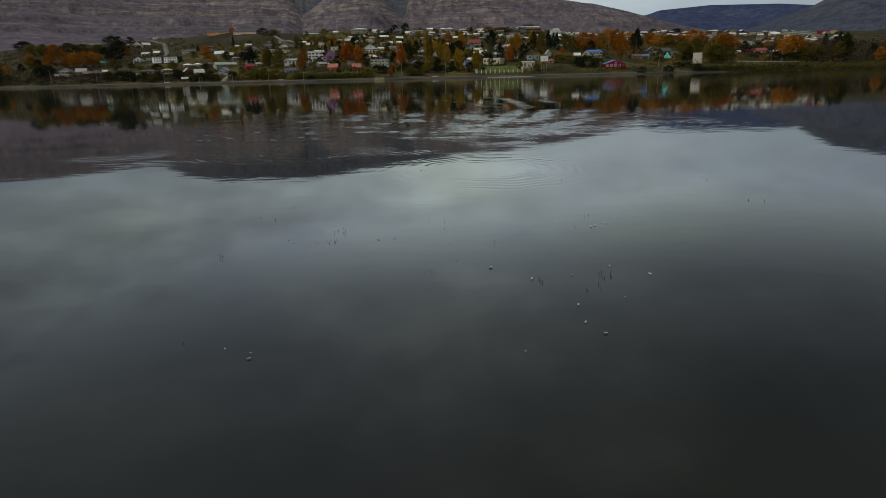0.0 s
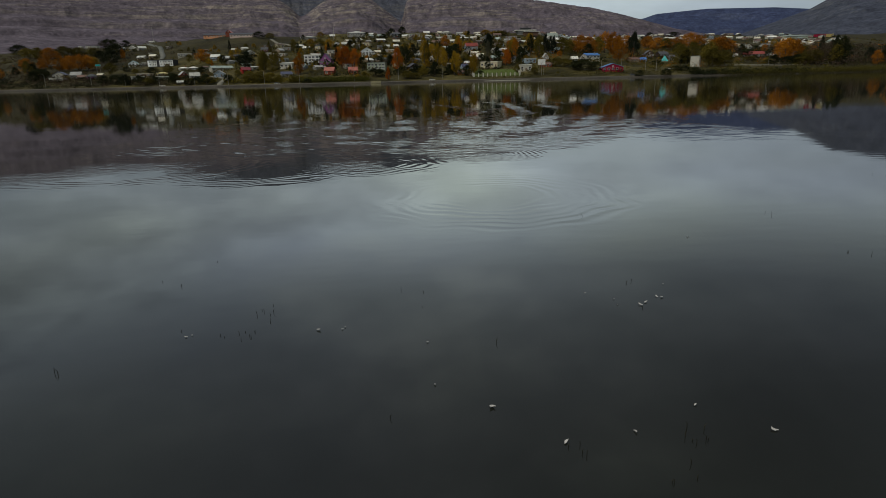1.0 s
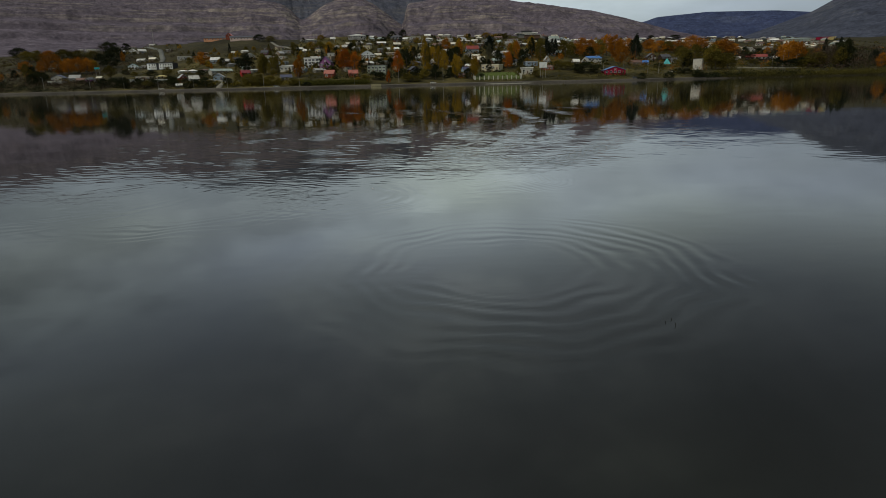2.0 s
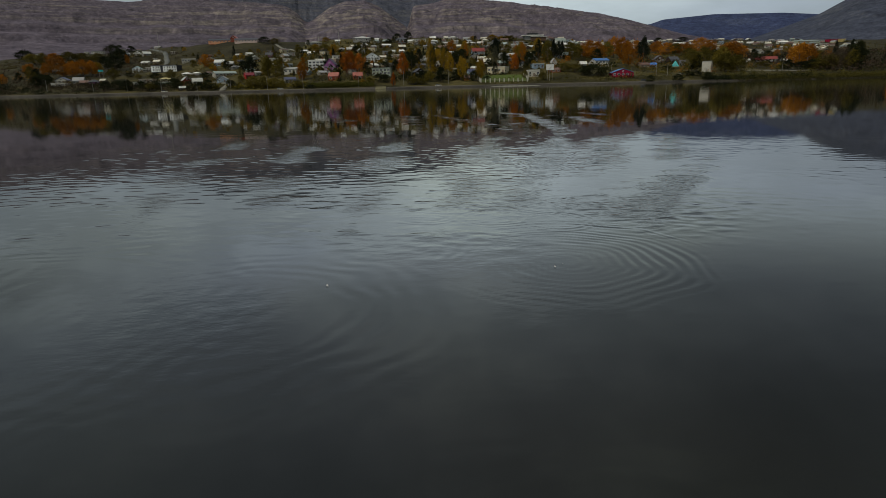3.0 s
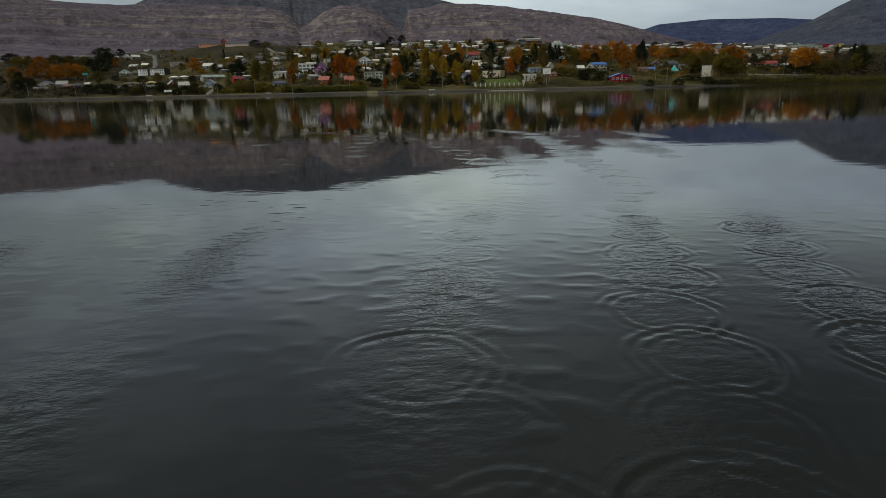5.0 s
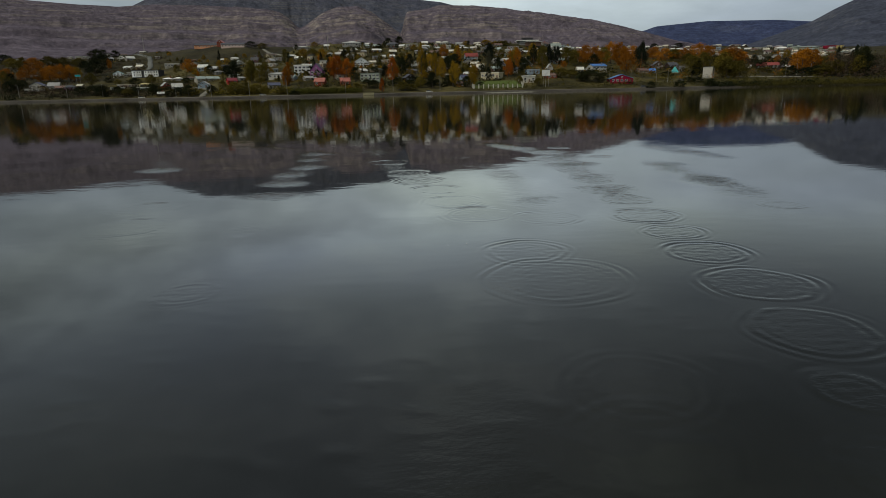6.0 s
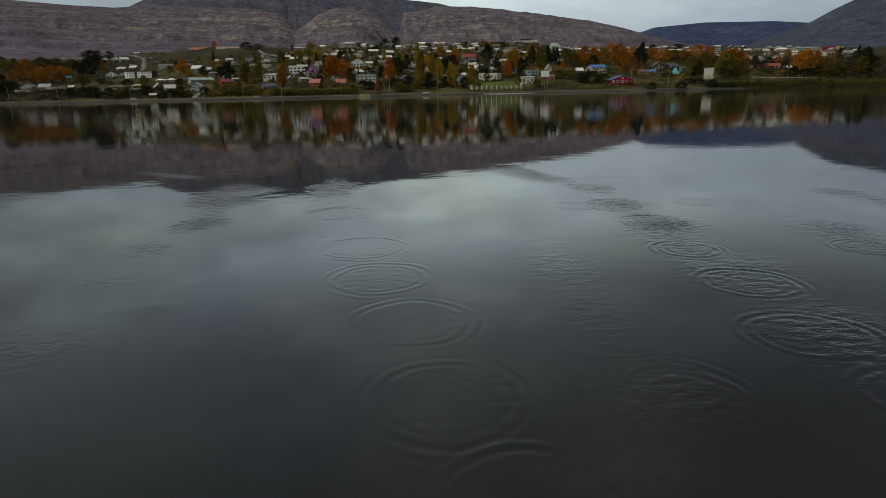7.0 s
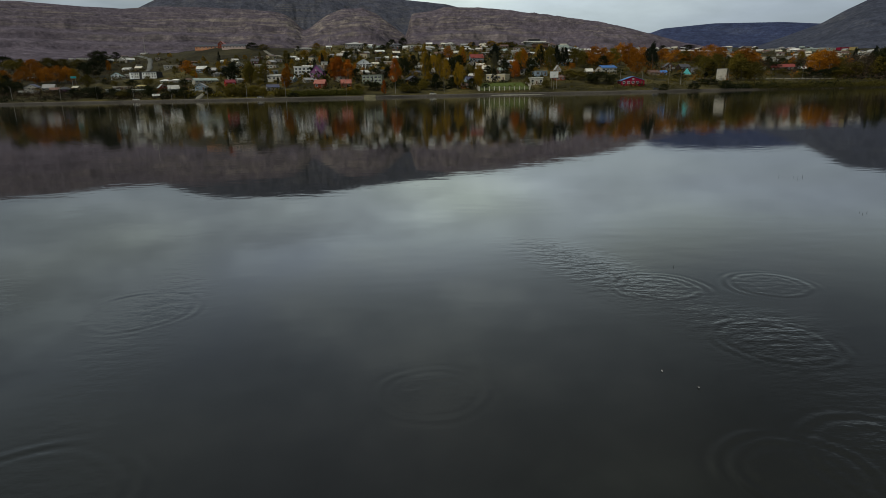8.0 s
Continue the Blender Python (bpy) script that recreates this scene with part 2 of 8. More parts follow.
WATER = water_surface()
GRASS = surface("dry_hill_grass", (0.094, 0.078, 0.028), 0.95, 0.40, 0.25, second=(0.030, 0.027, 0.011), patch=0.11)
HEATH = surface("dark_heath", (0.048, 0.041, 0.018), 0.95, 0.40, 0.25, second=(0.026, 0.023, 0.011), patch=0.08)
GRAVEL = surface("shore_gravel", (0.066, 0.058, 0.046), 0.95, 0.35, 0.8, second=(0.034, 0.030, 0.023), patch=0.05)
ASPHALT = surface("worn_asphalt", (0.05, 0.047, 0.044), 0.9, 0.2, 1.2)
EDGING = surface("weathered_concrete_edging", (0.13, 0.12, 0.105), 0.9, 0.25, 0.6)
WORN_ROAD = surface("pale_worn_road", (0.135, 0.138, 0.120), 0.9, 0.2, 0.3)
SLIP = surface("mossy_concrete", (0.15, 0.135, 0.075), 0.9, 0.3, 0.5, second=(0.10, 0.094, 0.055))
DIRT = surface("pale_dirt_track", (0.21, 0.20, 0.16), 0.95, 0.2, 0.3)
ROCK = rock("layered_rock", (0.122, 0.104, 0.124), (0.152, 0.129, 0.132), (0.275, 0.24, 0.20), (0.098, 0.083, 0.096))
DARK_ROCK = rock("dark_summit_rock", (0.074, 0.080, 0.104), (0.090, 0.094, 0.110), (0.13, 0.126, 0.124), (0.054, 0.058, 0.070))
# far ridge: the blue of distance haze is mixed into these rock colours
HAZED_ROCK = rock("haze_tinted_slope", (0.046, 0.060, 0.118), (0.070, 0.086, 0.145), (0.135, 0.155, 0.195), (0.036, 0.047, 0.090))
GREY_ROCK = rock("grey_slope", (0.064, 0.072, 0.098), (0.084, 0.092, 0.114), (0.165, 0.168, 0.170), (0.054, 0.061, 0.080))
BARK = surface("bark", (0.11, 0.09, 0.07), 0.95, 0.3, 3.0)
GLASS = surface("dark_window_glass", (0.03, 0.035, 0.04), 0.08, 0.2, 0.5)
FRAME = surface("white_window_frame", (0.7, 0.7, 0.68), 0.6, 0.08, 2.0)
DOOR = surface("brown_door", (0.14, 0.08, 0.05), 0.6, 0.2, 2.0)
PLASTER = {
    "bright white": (0.74, 0.76, 0.74), "white": (0.50, 0.485, 0.42), "cream": (0.48, 0.43, 0.29), "grey": (0.245, 0.24, 0.22), "pale grey": (0.345, 0.34, 0.295), "tan": (0.280, 0.232, 0.171),
    "yellow": (0.403, 0.330, 0.134), "red": (0.413, 0.034, 0.034), "brick red": (0.220, 0.058, 0.036), "salmon": (0.56, 0.27, 0.15), "brown": (0.116, 0.073, 0.052),
    "dark brown": (0.043, 0.030, 0.025), "purple": (0.21, 0.085, 0.20), "pale blue": (0.256, 0.335, 0.403), "dark grey": (0.073, 0.075, 0.080), "pale green": (0.305, 0.341, 0.256),
    "pink white": (0.62, 0.49, 0.45), "teal": (0.030, 0.394, 0.394), "crimson": (0.30, 0.016, 0.050),
}
ROOFING = {
    "white": (0.74, 0.73, 0.66), "grey": (0.33, 0.33, 0.315), "pale grey": (0.52, 0.52, 0.47), "dark": (0.07, 0.07, 0.078), "blue": (0.05, 0.17, 0.44),
    "red": (0.30, 0.055, 0.04), "brown": (0.16, 0.09, 0.065), "green grey": (0.30, 0.36, 0.32), "dark blue": (0.06, 0.065, 0.11), "teal": (0.05, 0.42, 0.42),
    "cream": (0.62, 0.58, 0.46), "yellow": (0.60, 0.50, 0.20), "pink": (0.34, 0.105, 0.072), "crimson": (0.24, 0.03, 0.04), "pale teal": (0.34, 0.56, 0.58), "dark plum": (0.085, 0.045, 0.10),
}
PLASTER = {k: surface(k.replace(" ", "_") + "_wall", c, 0.85, 0.10, 0.9, patch=0.3, spread=0.12) for k, c in PLASTER.items()}
ROOFING = {k: surface(k.replace(" ", "_") + "_sheet_roof", c, 0.55, 0.24, 1.1, patch=0.25, spread=0.24) for k, c in ROOFING.items()}
LEAVES = {
    "orange": leafy("orange_autumn_leaves", (0.26, 0.094, 0.005), (0.43, 0.172, 0.010)), "red orange": leafy("red_orange_autumn_leaves", (0.29, 0.076, 0.005), (0.43, 0.138, 0.008)),
    "yellow": leafy("yellow_green_autumn_leaves", (0.20, 0.122, 0.008), (0.38, 0.220, 0.013)), "olive": leafy("olive_leaves", (0.082, 0.066, 0.009), (0.165, 0.124, 0.014)),
    "green": leafy("dark_green_leaves", (0.014, 0.018, 0.005), (0.030, 0.033, 0.009)), "grey green": leafy("grey_green_leaves", (0.050, 0.050, 0.028), (0.08, 0.075, 0.042)),
    "conifer": leafy("conifer_needles", (0.012, 0.017, 0.009), (0.02, 0.025, 0.013)), "bare": leafy("bare_brown_twigs", (0.050, 0.034, 0.022), (0.075, 0.05, 0.03)),
}
REED = leafy("olive_reed_blades", (0.066, 0.057, 0.011), (0.095, 0.078, 0.014))
DARK_REED = leafy("dark_reed_stems", (0.030, 0.027, 0.009), (0.045, 0.040, 0.012))
HEDGE = leafy("clipped_hedge_leaves", (0.062, 0.062, 0.010), (0.085, 0.080, 0.013))

# ---- building helpers ----


def mesh_of(name, bm, *mats):
    me = bpy.data.meshes.new(name)
    bm.to_mesh(me)
    bm.free()
    for m in mats:
        me.materials.append(m)
    return me


def part(name, bm, material, parent, label=""):
    ob = new(name, mesh_of(name, bm, material) if isinstance(bm, bmesh.types.BMesh) else bm)
    ob.parent = parent
    return tagged(ob, label)


def box(bm, x0, y0, z0, x1, y1, z1):
    v = [bm.verts.new((x, y, z)) for z in (z0, z1) for x, y in ((x0, y0), (x1, y0), (x1, y1), (x0, y1))]
    for f in ((3, 2, 1, 0), (4, 5, 6, 7), (0, 1, 5, 4), (1, 2, 6, 5), (2, 3, 7, 6), (3, 0, 4, 7)):
        bm.faces.new([v[i] for i in f])
    return bm


def prism(bm, ring_a, ring_b):
    """A closed solid between two rings of as many points."""
    a, b = [bm.verts.new(p) for p in ring_a], [bm.verts.new(p) for p in ring_b]
    n = len(a)
    bm.faces.new(a[::-1]), bm.faces.new(b)
    for i in range(n):
        bm.faces.new((a[i], a[(i + 1) % n], b[(i + 1) % n], b[i]))
    return bm


def thing(name, x, y, z, turn=0, label="", category="", group="", kind=""):
    ob = new(name)
    ob.empty_display_size = 0.3
    ob.matrix_basis = pose(x, y, z, 0, 0, turn)
    return tagged(ob, label, category, group, kind)


def sheet(name, verts, faces, material, smooth=True):
    """One mesh object from arrays of corners and quads."""
    me = bpy.data.meshes.new(name)
    verts, faces = np.asarray(verts, dtype=np.float32), np.asarray(faces, dtype=np.int32)
    me.vertices.add(len(verts))
    me.vertices.foreach_set("co", verts.ravel())
    me.loops.add(faces.size)
    me.loops.foreach_set("vertex_index", faces.ravel())
    me.polygons.add(len(faces))
    me.polygons.foreach_set("loop_start", np.arange(len(faces), dtype=np.int32) * faces.shape[1])
    me.polygons.foreach_set("use_smooth", np.full(len(faces), smooth))
    me.update(calc_edges=True)
    me.validate()
    me.materials.append(material)
    return new(name, me)


def grid_faces(nx, ny):
    i = (np.arange(ny - 1)[:, None] * nx + np.arange(nx - 1)[None, :]).ravel()
    return np.stack([i, i + 1, i + 1 + nx, i + nx], 1)


def ease(a, b, v):
    t = np.clip((v - a) / (b - a), 0, 1)
    return t * t * (3 - 2 * t)
# ---- the lie of the land ----


def shore_y(x):
    """How far off the water's edge lies at x."""
    x = np.asarray(x, dtype=float)
    return 432 + 0.30 * np.maximum(-60 - x, 0) - 12 * ease(225, 275, x) + 3 * np.sin(x / 37.0) - 0.10 * np.maximum(x - 300, 0)


def crest(x):
    """How far behind the water's edge the terrace above the town begins."""
    return np.interp(x, [-700, -300, -185, 0, 150, 300, 800], [500, 430, 335, 300, 275, 430, 640])


def land_z(x, y):
    """Height of the ground: a bank, the shore road, the town's slope, then the terrace."""
    x, y = np.asarray(x, dtype=float), np.asarray(y, dtype=float)
    s, c = y - shore_y(x), crest(x)
    up = np.clip(s - 18, 0, None) / (c - 18)
    rise = np.interp(x, [-300, -185, -60, 0, 150, 400, 800], [57, 57, 52, 49, 48, 51, 56])
    slope = rise * np.where(up < 1, np.minimum(up, 1) ** 1.08, 1) + 0.05 * np.clip(s - c, 0, 420)
    bank = np.interp(s, [-40, -6, 0, 2.5, 4.5, 15, 21, 40], [-3.0, -0.8, 0.0, 0.80, 0.98, 1.10, 1.6, 1.9])
    rough = ease(25, 120, s) * (1.1 * np.sin(x / 31 + y / 53) + 0.9 * np.sin(x / 17 - y / 23) + 1.8 * np.sin(x / 83 + 1.3))
    hotel_field = 4.0 * ease(-450, -330, x) * (1 - ease(-225, -130, x)) * ease(220, 340, s)
    return bank + slope + rough + hotel_field

# ---- lagoon: one sheet, finely meshed where wakes have ruffled it ----


def ripples(X, Y, longest, shortest, count, seed, spread=1.0):
    """Many small waves between two lengths and of all headings within `spread` of the wind's, of unit slope."""
    g = np.random.default_rng(seed)
    z = np.zeros_like(X)
    for i in range(count):
        length = shortest * (longest / shortest) ** g.random()
        k, a, ph = 6.2832 / length, g.normal(1.35, spread), g.uniform(0, 6.2832)
        z += np.sin(k * (math.cos(a) * X + math.sin(a) * Y) + ph).astype(np.float32) / k
    return z * math.sqrt(2.0 / count)


def crests(X, Y, longest, shortest, count, seed, spread=1.0):
    """Sparse short sharp crests on an otherwise flat sheet: the peaks of many crossing waves."""
    g = np.random.default_rng(seed)
    f = np.zeros_like(X)
    for i in range(count):
        k, a, ph = 6.2832 / (shortest * (longest / shortest) ** g.random()), g.normal(1.35, spread), g.uniform(0, 6.2832)
        f += np.sin(k * (math.cos(a) * X + math.sin(a) * Y) + ph).astype(np.float32)
    f *= math.sqrt(2.0 / count)
    return np.exp(1.3 * np.minimum(f, 1.2 + 0.5 * np.tanh((f - 1.2) / 0.5)))


def lagoon():
    xs = np.concatenate([np.arange(-12, -6, 0.12), np.arange(-6, 0.5, 0.075), np.arange(0.5, 3.7, 0.05), np.arange(3.7, 12.2, 0.032), np.arange(12.2, 16, 0.09)])
    ys = np.concatenate([np.arange(7, 18, 0.07), np.arange(18, 20.5, 0.055), np.arange(20.5, 25.5, 0.04), np.arange(25.5, 57, 0.035), np.arange(57, 66, 0.09)])
    X, Y = np.meshgrid(xs.astype(np.float32), ys.astype(np.float32))
    edge = np.minimum.reduce([ease(-12, -9, X), 1 - ease(13, 15.9, X), ease(7, 10, Y), 1 - ease(61, 65.9, Y)])
    patches = np.clip(0.55 + 0.45 * ripples(X, Y, 5.0, 1.4, 30, 5, 2.0) / 0.35, 0, 1.3)
    strong = ease(19.3, 22.5, Y) * (1 - 0.45 * ease(25, 29, Y)) * (1 - ease(29, 36, Y)) * ease(-9, 1, X) * (1 - 0.6 * ease(6.5, 9, X) * (1 - ease(24, 30, Y)))
    chop = ease(19.5, 23, Y) * (1 - ease(33, 41, Y)) * ease(-11, -7, X) * (1 - 0.7 * ease(5, 9, X))
    arcs = ease(16, 18.5, Y) * (1 - ease(16, 23, Y)) * (1 - ease(1, 6, X))
    runs = np.zeros_like(X)  # lanes that stay ruffled longest
    for x, y, lean in ((5.0, 28.5, 0.31), (6.6, 28.8, 0.38), (3.2, 29.4, 0.24), (0.7, 29.0, 0.05), (-2.0, 30.0, -0.03), (-4.8, 31.0, -0.05), (8.2, 28.4, 0.52)):
        away = X - (x + lean * (Y - y))
        runs += np.exp(-(away / 0.50) ** 2) * ease(y - 1.5, y + 1.5, Y) * (1 - ease(y + 5, y + 9, Y))
    for x0, y0, x1, y1 in ((2.6, 20.8, 4.5, 26.9), (3.1, 20.8, 5.6, 27.0), (3.6, 20.6, 8.2, 26.9), (4.2, 20.4, 10.4, 29.8), (1.6, 20.8, 3.0, 27.6), (0.3, 21.2, 0.9, 28.2), (-1.2, 21.6, -1.9, 29.2), (-3.0, 22.0, -4.7, 30.2)):
        along = np.clip((Y - y0) / (y1 - y0), 0, 1)
        runs += 0.6 * np.exp(-((X - x0 - (x1 - x0) * along) / (0.25 + 0.20 * along)) ** 2) * ease(y0 - 0.5, y0 + 1.5, Y) * (1 - ease(y1 - 2.5, y1, Y))
    later = np.zeros_like(X)
    for x0, y0, x1, y1, wide, much in ((9.0, 44.5, 9.7, 54.0, 0.42, 0.45), (9.7, 53.6, 8.4, 57.5, 0.45, 0.7), (11.6, 44.5, 12.0, 50.5, 0.45, 0.7), (1.95, 48.5, 1.6, 56.5, 0.50, 0.32),
                                       (-2.0, 51.5, -3.6, 56.0, 0.55, 0.22), (0.6, 57.6, -1.8, 59.5, 0.60, 0.30), (4.6, 50.5, 3.8, 57.5, 0.40, 0.25), (7.1, 44.5, 7.5, 49.0, 0.40, 0.45), (14.4, 50.5, 14.0, 55.0, 0.50, 0.5)):
        along = np.clip((Y - y0) / (y1 - y0), 0, 1)
        later += much * np.exp(-((X - x0 - (x1 - x0) * along) / wide) ** 2) * ease(y0 - 0.8, y0 + 0.8, Y) * (1 - ease(y1 - 1, y1 + 1, Y))
    # dull tracks of single footfalls within those lanes
    for x, y in ((9.3, 46.2), (9.6, 48.0), (9.7, 50.3), (9.6, 52.2), (9.8, 54.1), (11.6, 45.3), (11.7, 46.9), (12.2, 49.7), (2.0, 46.6), (2.0, 48.5), (1.8, 50.0), (2.0, 51.6), (1.8, 53.6), (2.0, 55.3), (14.2, 52.5), (-2.3, 52.0)):
        later += (0.35 + 0.45 * ease(46, 54, y if x < 3 else 54)) * np.exp(-((X - x) / 0.50) ** 2 - ((Y - y) / 0.42) ** 2)
    z = ripples(X, Y, 0.62, 0.21, 130, 3, 1.1) * (strong * (0.006 + 0.008 * patches ** 1.5) + 0.017 * np.clip(runs, 0, 1) * (0.3 + 0.7 * patches) + 0.011 * arcs * patches)
    z += 0.00062 * crests(X, Y, 0.75, 0.26, 70, 8, 0.45) * chop * (0.35 + 0.65 * patches)
    broken = ease(20.2, 21.4, Y) * (1 - ease(24.5, 27, Y)) * ease(0.6, 2.4, X) * (1 - ease(5.5, 7.5, X))
    z += ripples(X, Y, 0.42, 0.15, 90, 17, 0.7) * 0.020 * broken * patches
    ruffle = np.clip(strong * (0.2 + 0.5 * patches ** 2) * 0.14 + 0.65 * np.clip(runs, 0, 1) * (0.2 + 0.8 * patches) + 0.15 * arcs * patches + 0.75 * np.clip(later, 0, 1.2) * (0.45 + 0.55 * patches), 0, 1.3) * edge
    z += ripples(X, Y, 2.4, 0.9, 30, 4) * (0.0035 * strong + 0.0006)
    z += ripples(X, Y, 0.95, 0.35, 60, 23, 0.5) * 0.0012 * ease(48, 55, Y) * np.clip(patches, 0.2, 1)

    wander = ripples(X, Y, 1.6, 0.6, 24, 21, 2.0) / 0.17
    fine = ripples(X, Y, 0.20, 0.09, 60, 12, 0.5)

    def ring(x, y, size, power=1.0, length=0.12, rough=0.10):
        """One splash: a bright narrow rim, a fainter ring inside it and fine ripples within."""
        r = np.hypot(X - x, Y - y)
        near = r < size + 0.5
        rr, ang = r[near], np.arctan2(Y[near] - y, X[near] - x)
        size = size * (1 + 0.03 * np.sin(2 * ang + 3 * x) + 0.02 * np.sin(5 * ang + 7 * y))
        even = (0.80 + 0.20 * np.sin(2 * ang + 5 * x + y) + 0.18 * np.sin(5 * ang + 3 * y)) * np.clip(0.70 + 0.50 * wander[near], 0.0, 1.4) * (0.82 + 0.30 * np.sin(ang))
        wave = even * np.exp(-((rr - size) / (0.70 * length)) ** 2) * np.sin(6.2832 * (rr - size) / length + 0.5)
        wave += 0.55 * np.clip(1.1 - even, 0, 1) * np.exp(-((rr - 0.78 * size) / (0.7 * length)) ** 2) * np.sin(6.2832 * (rr - 0.78 * size) / length)
        inside = 1 - ease(0.80, 1.0, rr / size)
        wave += inside * (3.4 * fine[near] + 0.13 * np.sin(6.2832 * rr / 0.105 + 1.4 * np.sin(3 * ang + x)) * (0.5 + 0.5 * np.sin(4 * ang + 7 * x + 9 * rr)))
        z[near] += power * 0.27 * length / 6.2832 * wave
        ruffle[near] += power * rough * inside

    def trail(x, y, dx, dy, count, size, grow, power=1.0, rough=0.10, length=0.15):
        """A row of splashes over the water, the older ones wider."""
        for i in range(count):
            ring(x + dx * i + 0.10 * math.sin(2.3 * i), y + dy * i, max(0.2, size + grow * i), power * (0.75 + 0.2 * math.sin(1.7 * i + x)), length, rough)

    def circles(x, y, first, last, gap, slope, aim=-0.9, narrow=0):
        """Old broad concentric waves."""
        r = np.hypot(X - x, Y - y)
        r = r + 0.22 * gap * wander
        fade = ease(first - gap, first + gap, r) * (1 - ease(last - gap, last + gap, r)) * np.clip(0.75 + 0.35 * np.cos(np.arctan2(Y - y, X - x) - aim) + 0.25 * wander, 0, 1.2)
        fade = fade * np.clip(np.cos(np.arctan2(Y - y, X - x) - aim), 0, 1) ** narrow if narrow else fade
        z[...] += slope * gap / 6.2832 * fade * np.sin(6.2832 * r / gap)

    # rows of splashes towards the town, mid-lagoon
    ring(4.40, 26.7, 0.56, 0.6, 0.14)
    trail(4.67, 27.42, 0.27, 0.72, 3, 0.58, 0.03, 1.2)
    trail(5.45, 29.7, 0.29, 1.00, 5, 0.62, -0.03, 1.25, 0.1)
    trail(6.90, 34.7, 0.28, 0.90, 4, 0.42, -0.04, 0.7, 0.5)
    ring(5.45, 26.7, 0.60, 0.6, 0.14)
    trail(6.11, 27.75, 0.66, 1.05, 2, 0.62, 0.02, 1.3)
    trail(7.48, 30.6, 0.30, 1.04, 5, 0.62, -0.06, 1.4, 0.2)
    trail(3.94, 28.8, -0.16, 1.0, 3, 0.60, 0.05, 1.1)
    trail(3.97, 32.9, 0.25, 1.08, 4, 0.50, -0.06, 0.6, 0.3)
    trail(2.36, 27.6, 0.50, 0.70, 3, 0.55, -0.05, 0.5)
    trail(6.60, 24.6, 0.62, 0.80, 4, 0.60, -0.02, 1.2, 0.2)
    trail(9.30, 30.8, 0.55, 1.10, 4, 0.42, -0.04, 0.8, 0.5)
    trail(3.60, 21.9, 0.62, 0.72, 5, 0.60, -0.02, 0.9, 0.1)
    trail(2.70, 22.3, 0.35, 0.90, 5, 0.62, -0.02, 0.7, 0.1)
    trail(1.60, 22.6, 0.30, 0.95, 4, 0.55, 0.0, 0.5, 0.1)
    # the freshest splashes
    for x, y, size in ((6.42, 40.19, 0.85), (6.35, 41.4, 0.60), (6.05, 43.95, 0.67), (5.70, 45.30, 0.67), (5.52, 46.75, 0.60), (5.18, 48.15, 0.65), (4.92, 49.60, 0.62),
                       (4.40, 52.14, 0.64), (3.85, 55.20, 0.60), (7.12, 43.45, 0.55), (7.42, 45.21, 0.45)):
        ring(x, y, size, 0.50, rough=0.06)
    for x, y, size in ((8.25, 38.46, 0.60), (8.54, 39.71, 0.63), (8.61, 40.99, 0.56), (8.72, 42.15, 0.47), (8.80, 43.35, 0.58), (9.06, 44.82, 0.53), (8.94, 45.98, 0.56), (9.24, 47.38, 0.55),
                       (9.28, 48.84, 0.44), (9.53, 50.50, 0.56), (9.42, 52.01, 0.57), (8.75, 52.05, 0.40), (9.72, 53.76, 0.48), (9.35, 55.28, 0.47)):
        ring(x, y, size, 0.90, 0.12, 0.12)
    for x, y, size in ((11.6, 48.55, 0.42), (11.05, 52.04, 0.38), (10.58, 55.2, 0.45), (11.55, 43.8, 0.4), (11.7, 46.2, 0.4)):
        ring(x, y, size, 0.6, 0.11, 0.2)
    for x, y, size in ((0.10, 43.87, 0.75), (-0.24, 45.56, 0.66), (2.07, 46.55, 0.50), (2.22, 43.33, 0.34), (1.78, 49.94, 0.45), (1.93, 51.41, 0.42), (1.82, 53.57, 0.48), (1.78, 55.32, 0.43), (2.29, 40.26, 0.40)):
        ring(x, y, size, 0.40, 0.12, 0.12)
    # broken water below the rows
    trail(6.15, 36.9, 0.12, 0.75, 2, 0.55, 0.02, 0.2)
    ring(7.45, 45.10, 0.34, 0.6)
    ring(6.75, 53.19, 0.36, 0.35)
    # broad old circles
    circles(2.1, 13.6, 1.0, 2.6, 0.26, 0.035)
    circles(3.15, 19.75, 0.75, 1.65, 0.15, 0.070)
    circles(3.15, 19.75, 0.2, 0.75, 0.15, 0.04)
    circles(3.15, 19.75, 1.90, 2.03, 0.13, 0.24, 1.0, 7)
    circles(2.95, 23.9, 0.3, 1.2, 0.20, 0.050)
    for x, y, last in ((-3.2, 18.6, 3.2), (-6.5, 19.5, 3.6), (-0.5, 18.5, 2.2)):
        circles(x, y, last - 1.2, last, 0.26, 0.025)
    z *= edge
    verts = np.stack([X.ravel(), Y.ravel(), z.ravel()], 1)
    faces = grid_faces(len(xs), len(ys))
    # the still water all round, out to the horizon
    x0, x1, y0, y1 = xs[0], xs[-1], ys[0], ys[-1]
    gx, gy = [-4800, -200, x0, x1, 200, 4800], [-4800, -200, y0, y1, 200, 1500]
    far = np.array([(x, y, 0) for y in gy for x in gx])
    quads = [q for q in grid_faces(6, 6) + len(verts) if q[0] - len(verts) != 2 * 6 + 2]
    water = sheet("water", np.concatenate([verts, far]), np.concatenate([faces, quads]), WATER)
    layer = water.data.attributes.new("ruffle", "FLOAT", "POINT")
    layer.data.foreach_set("value", np.concatenate([ruffle.ravel(), np.zeros(len(far))]).astype(np.float32))
    tagged(water, "dark still lagoon water with ripple rings, mirroring town and sky", "water", kind="structure")


lagoon()

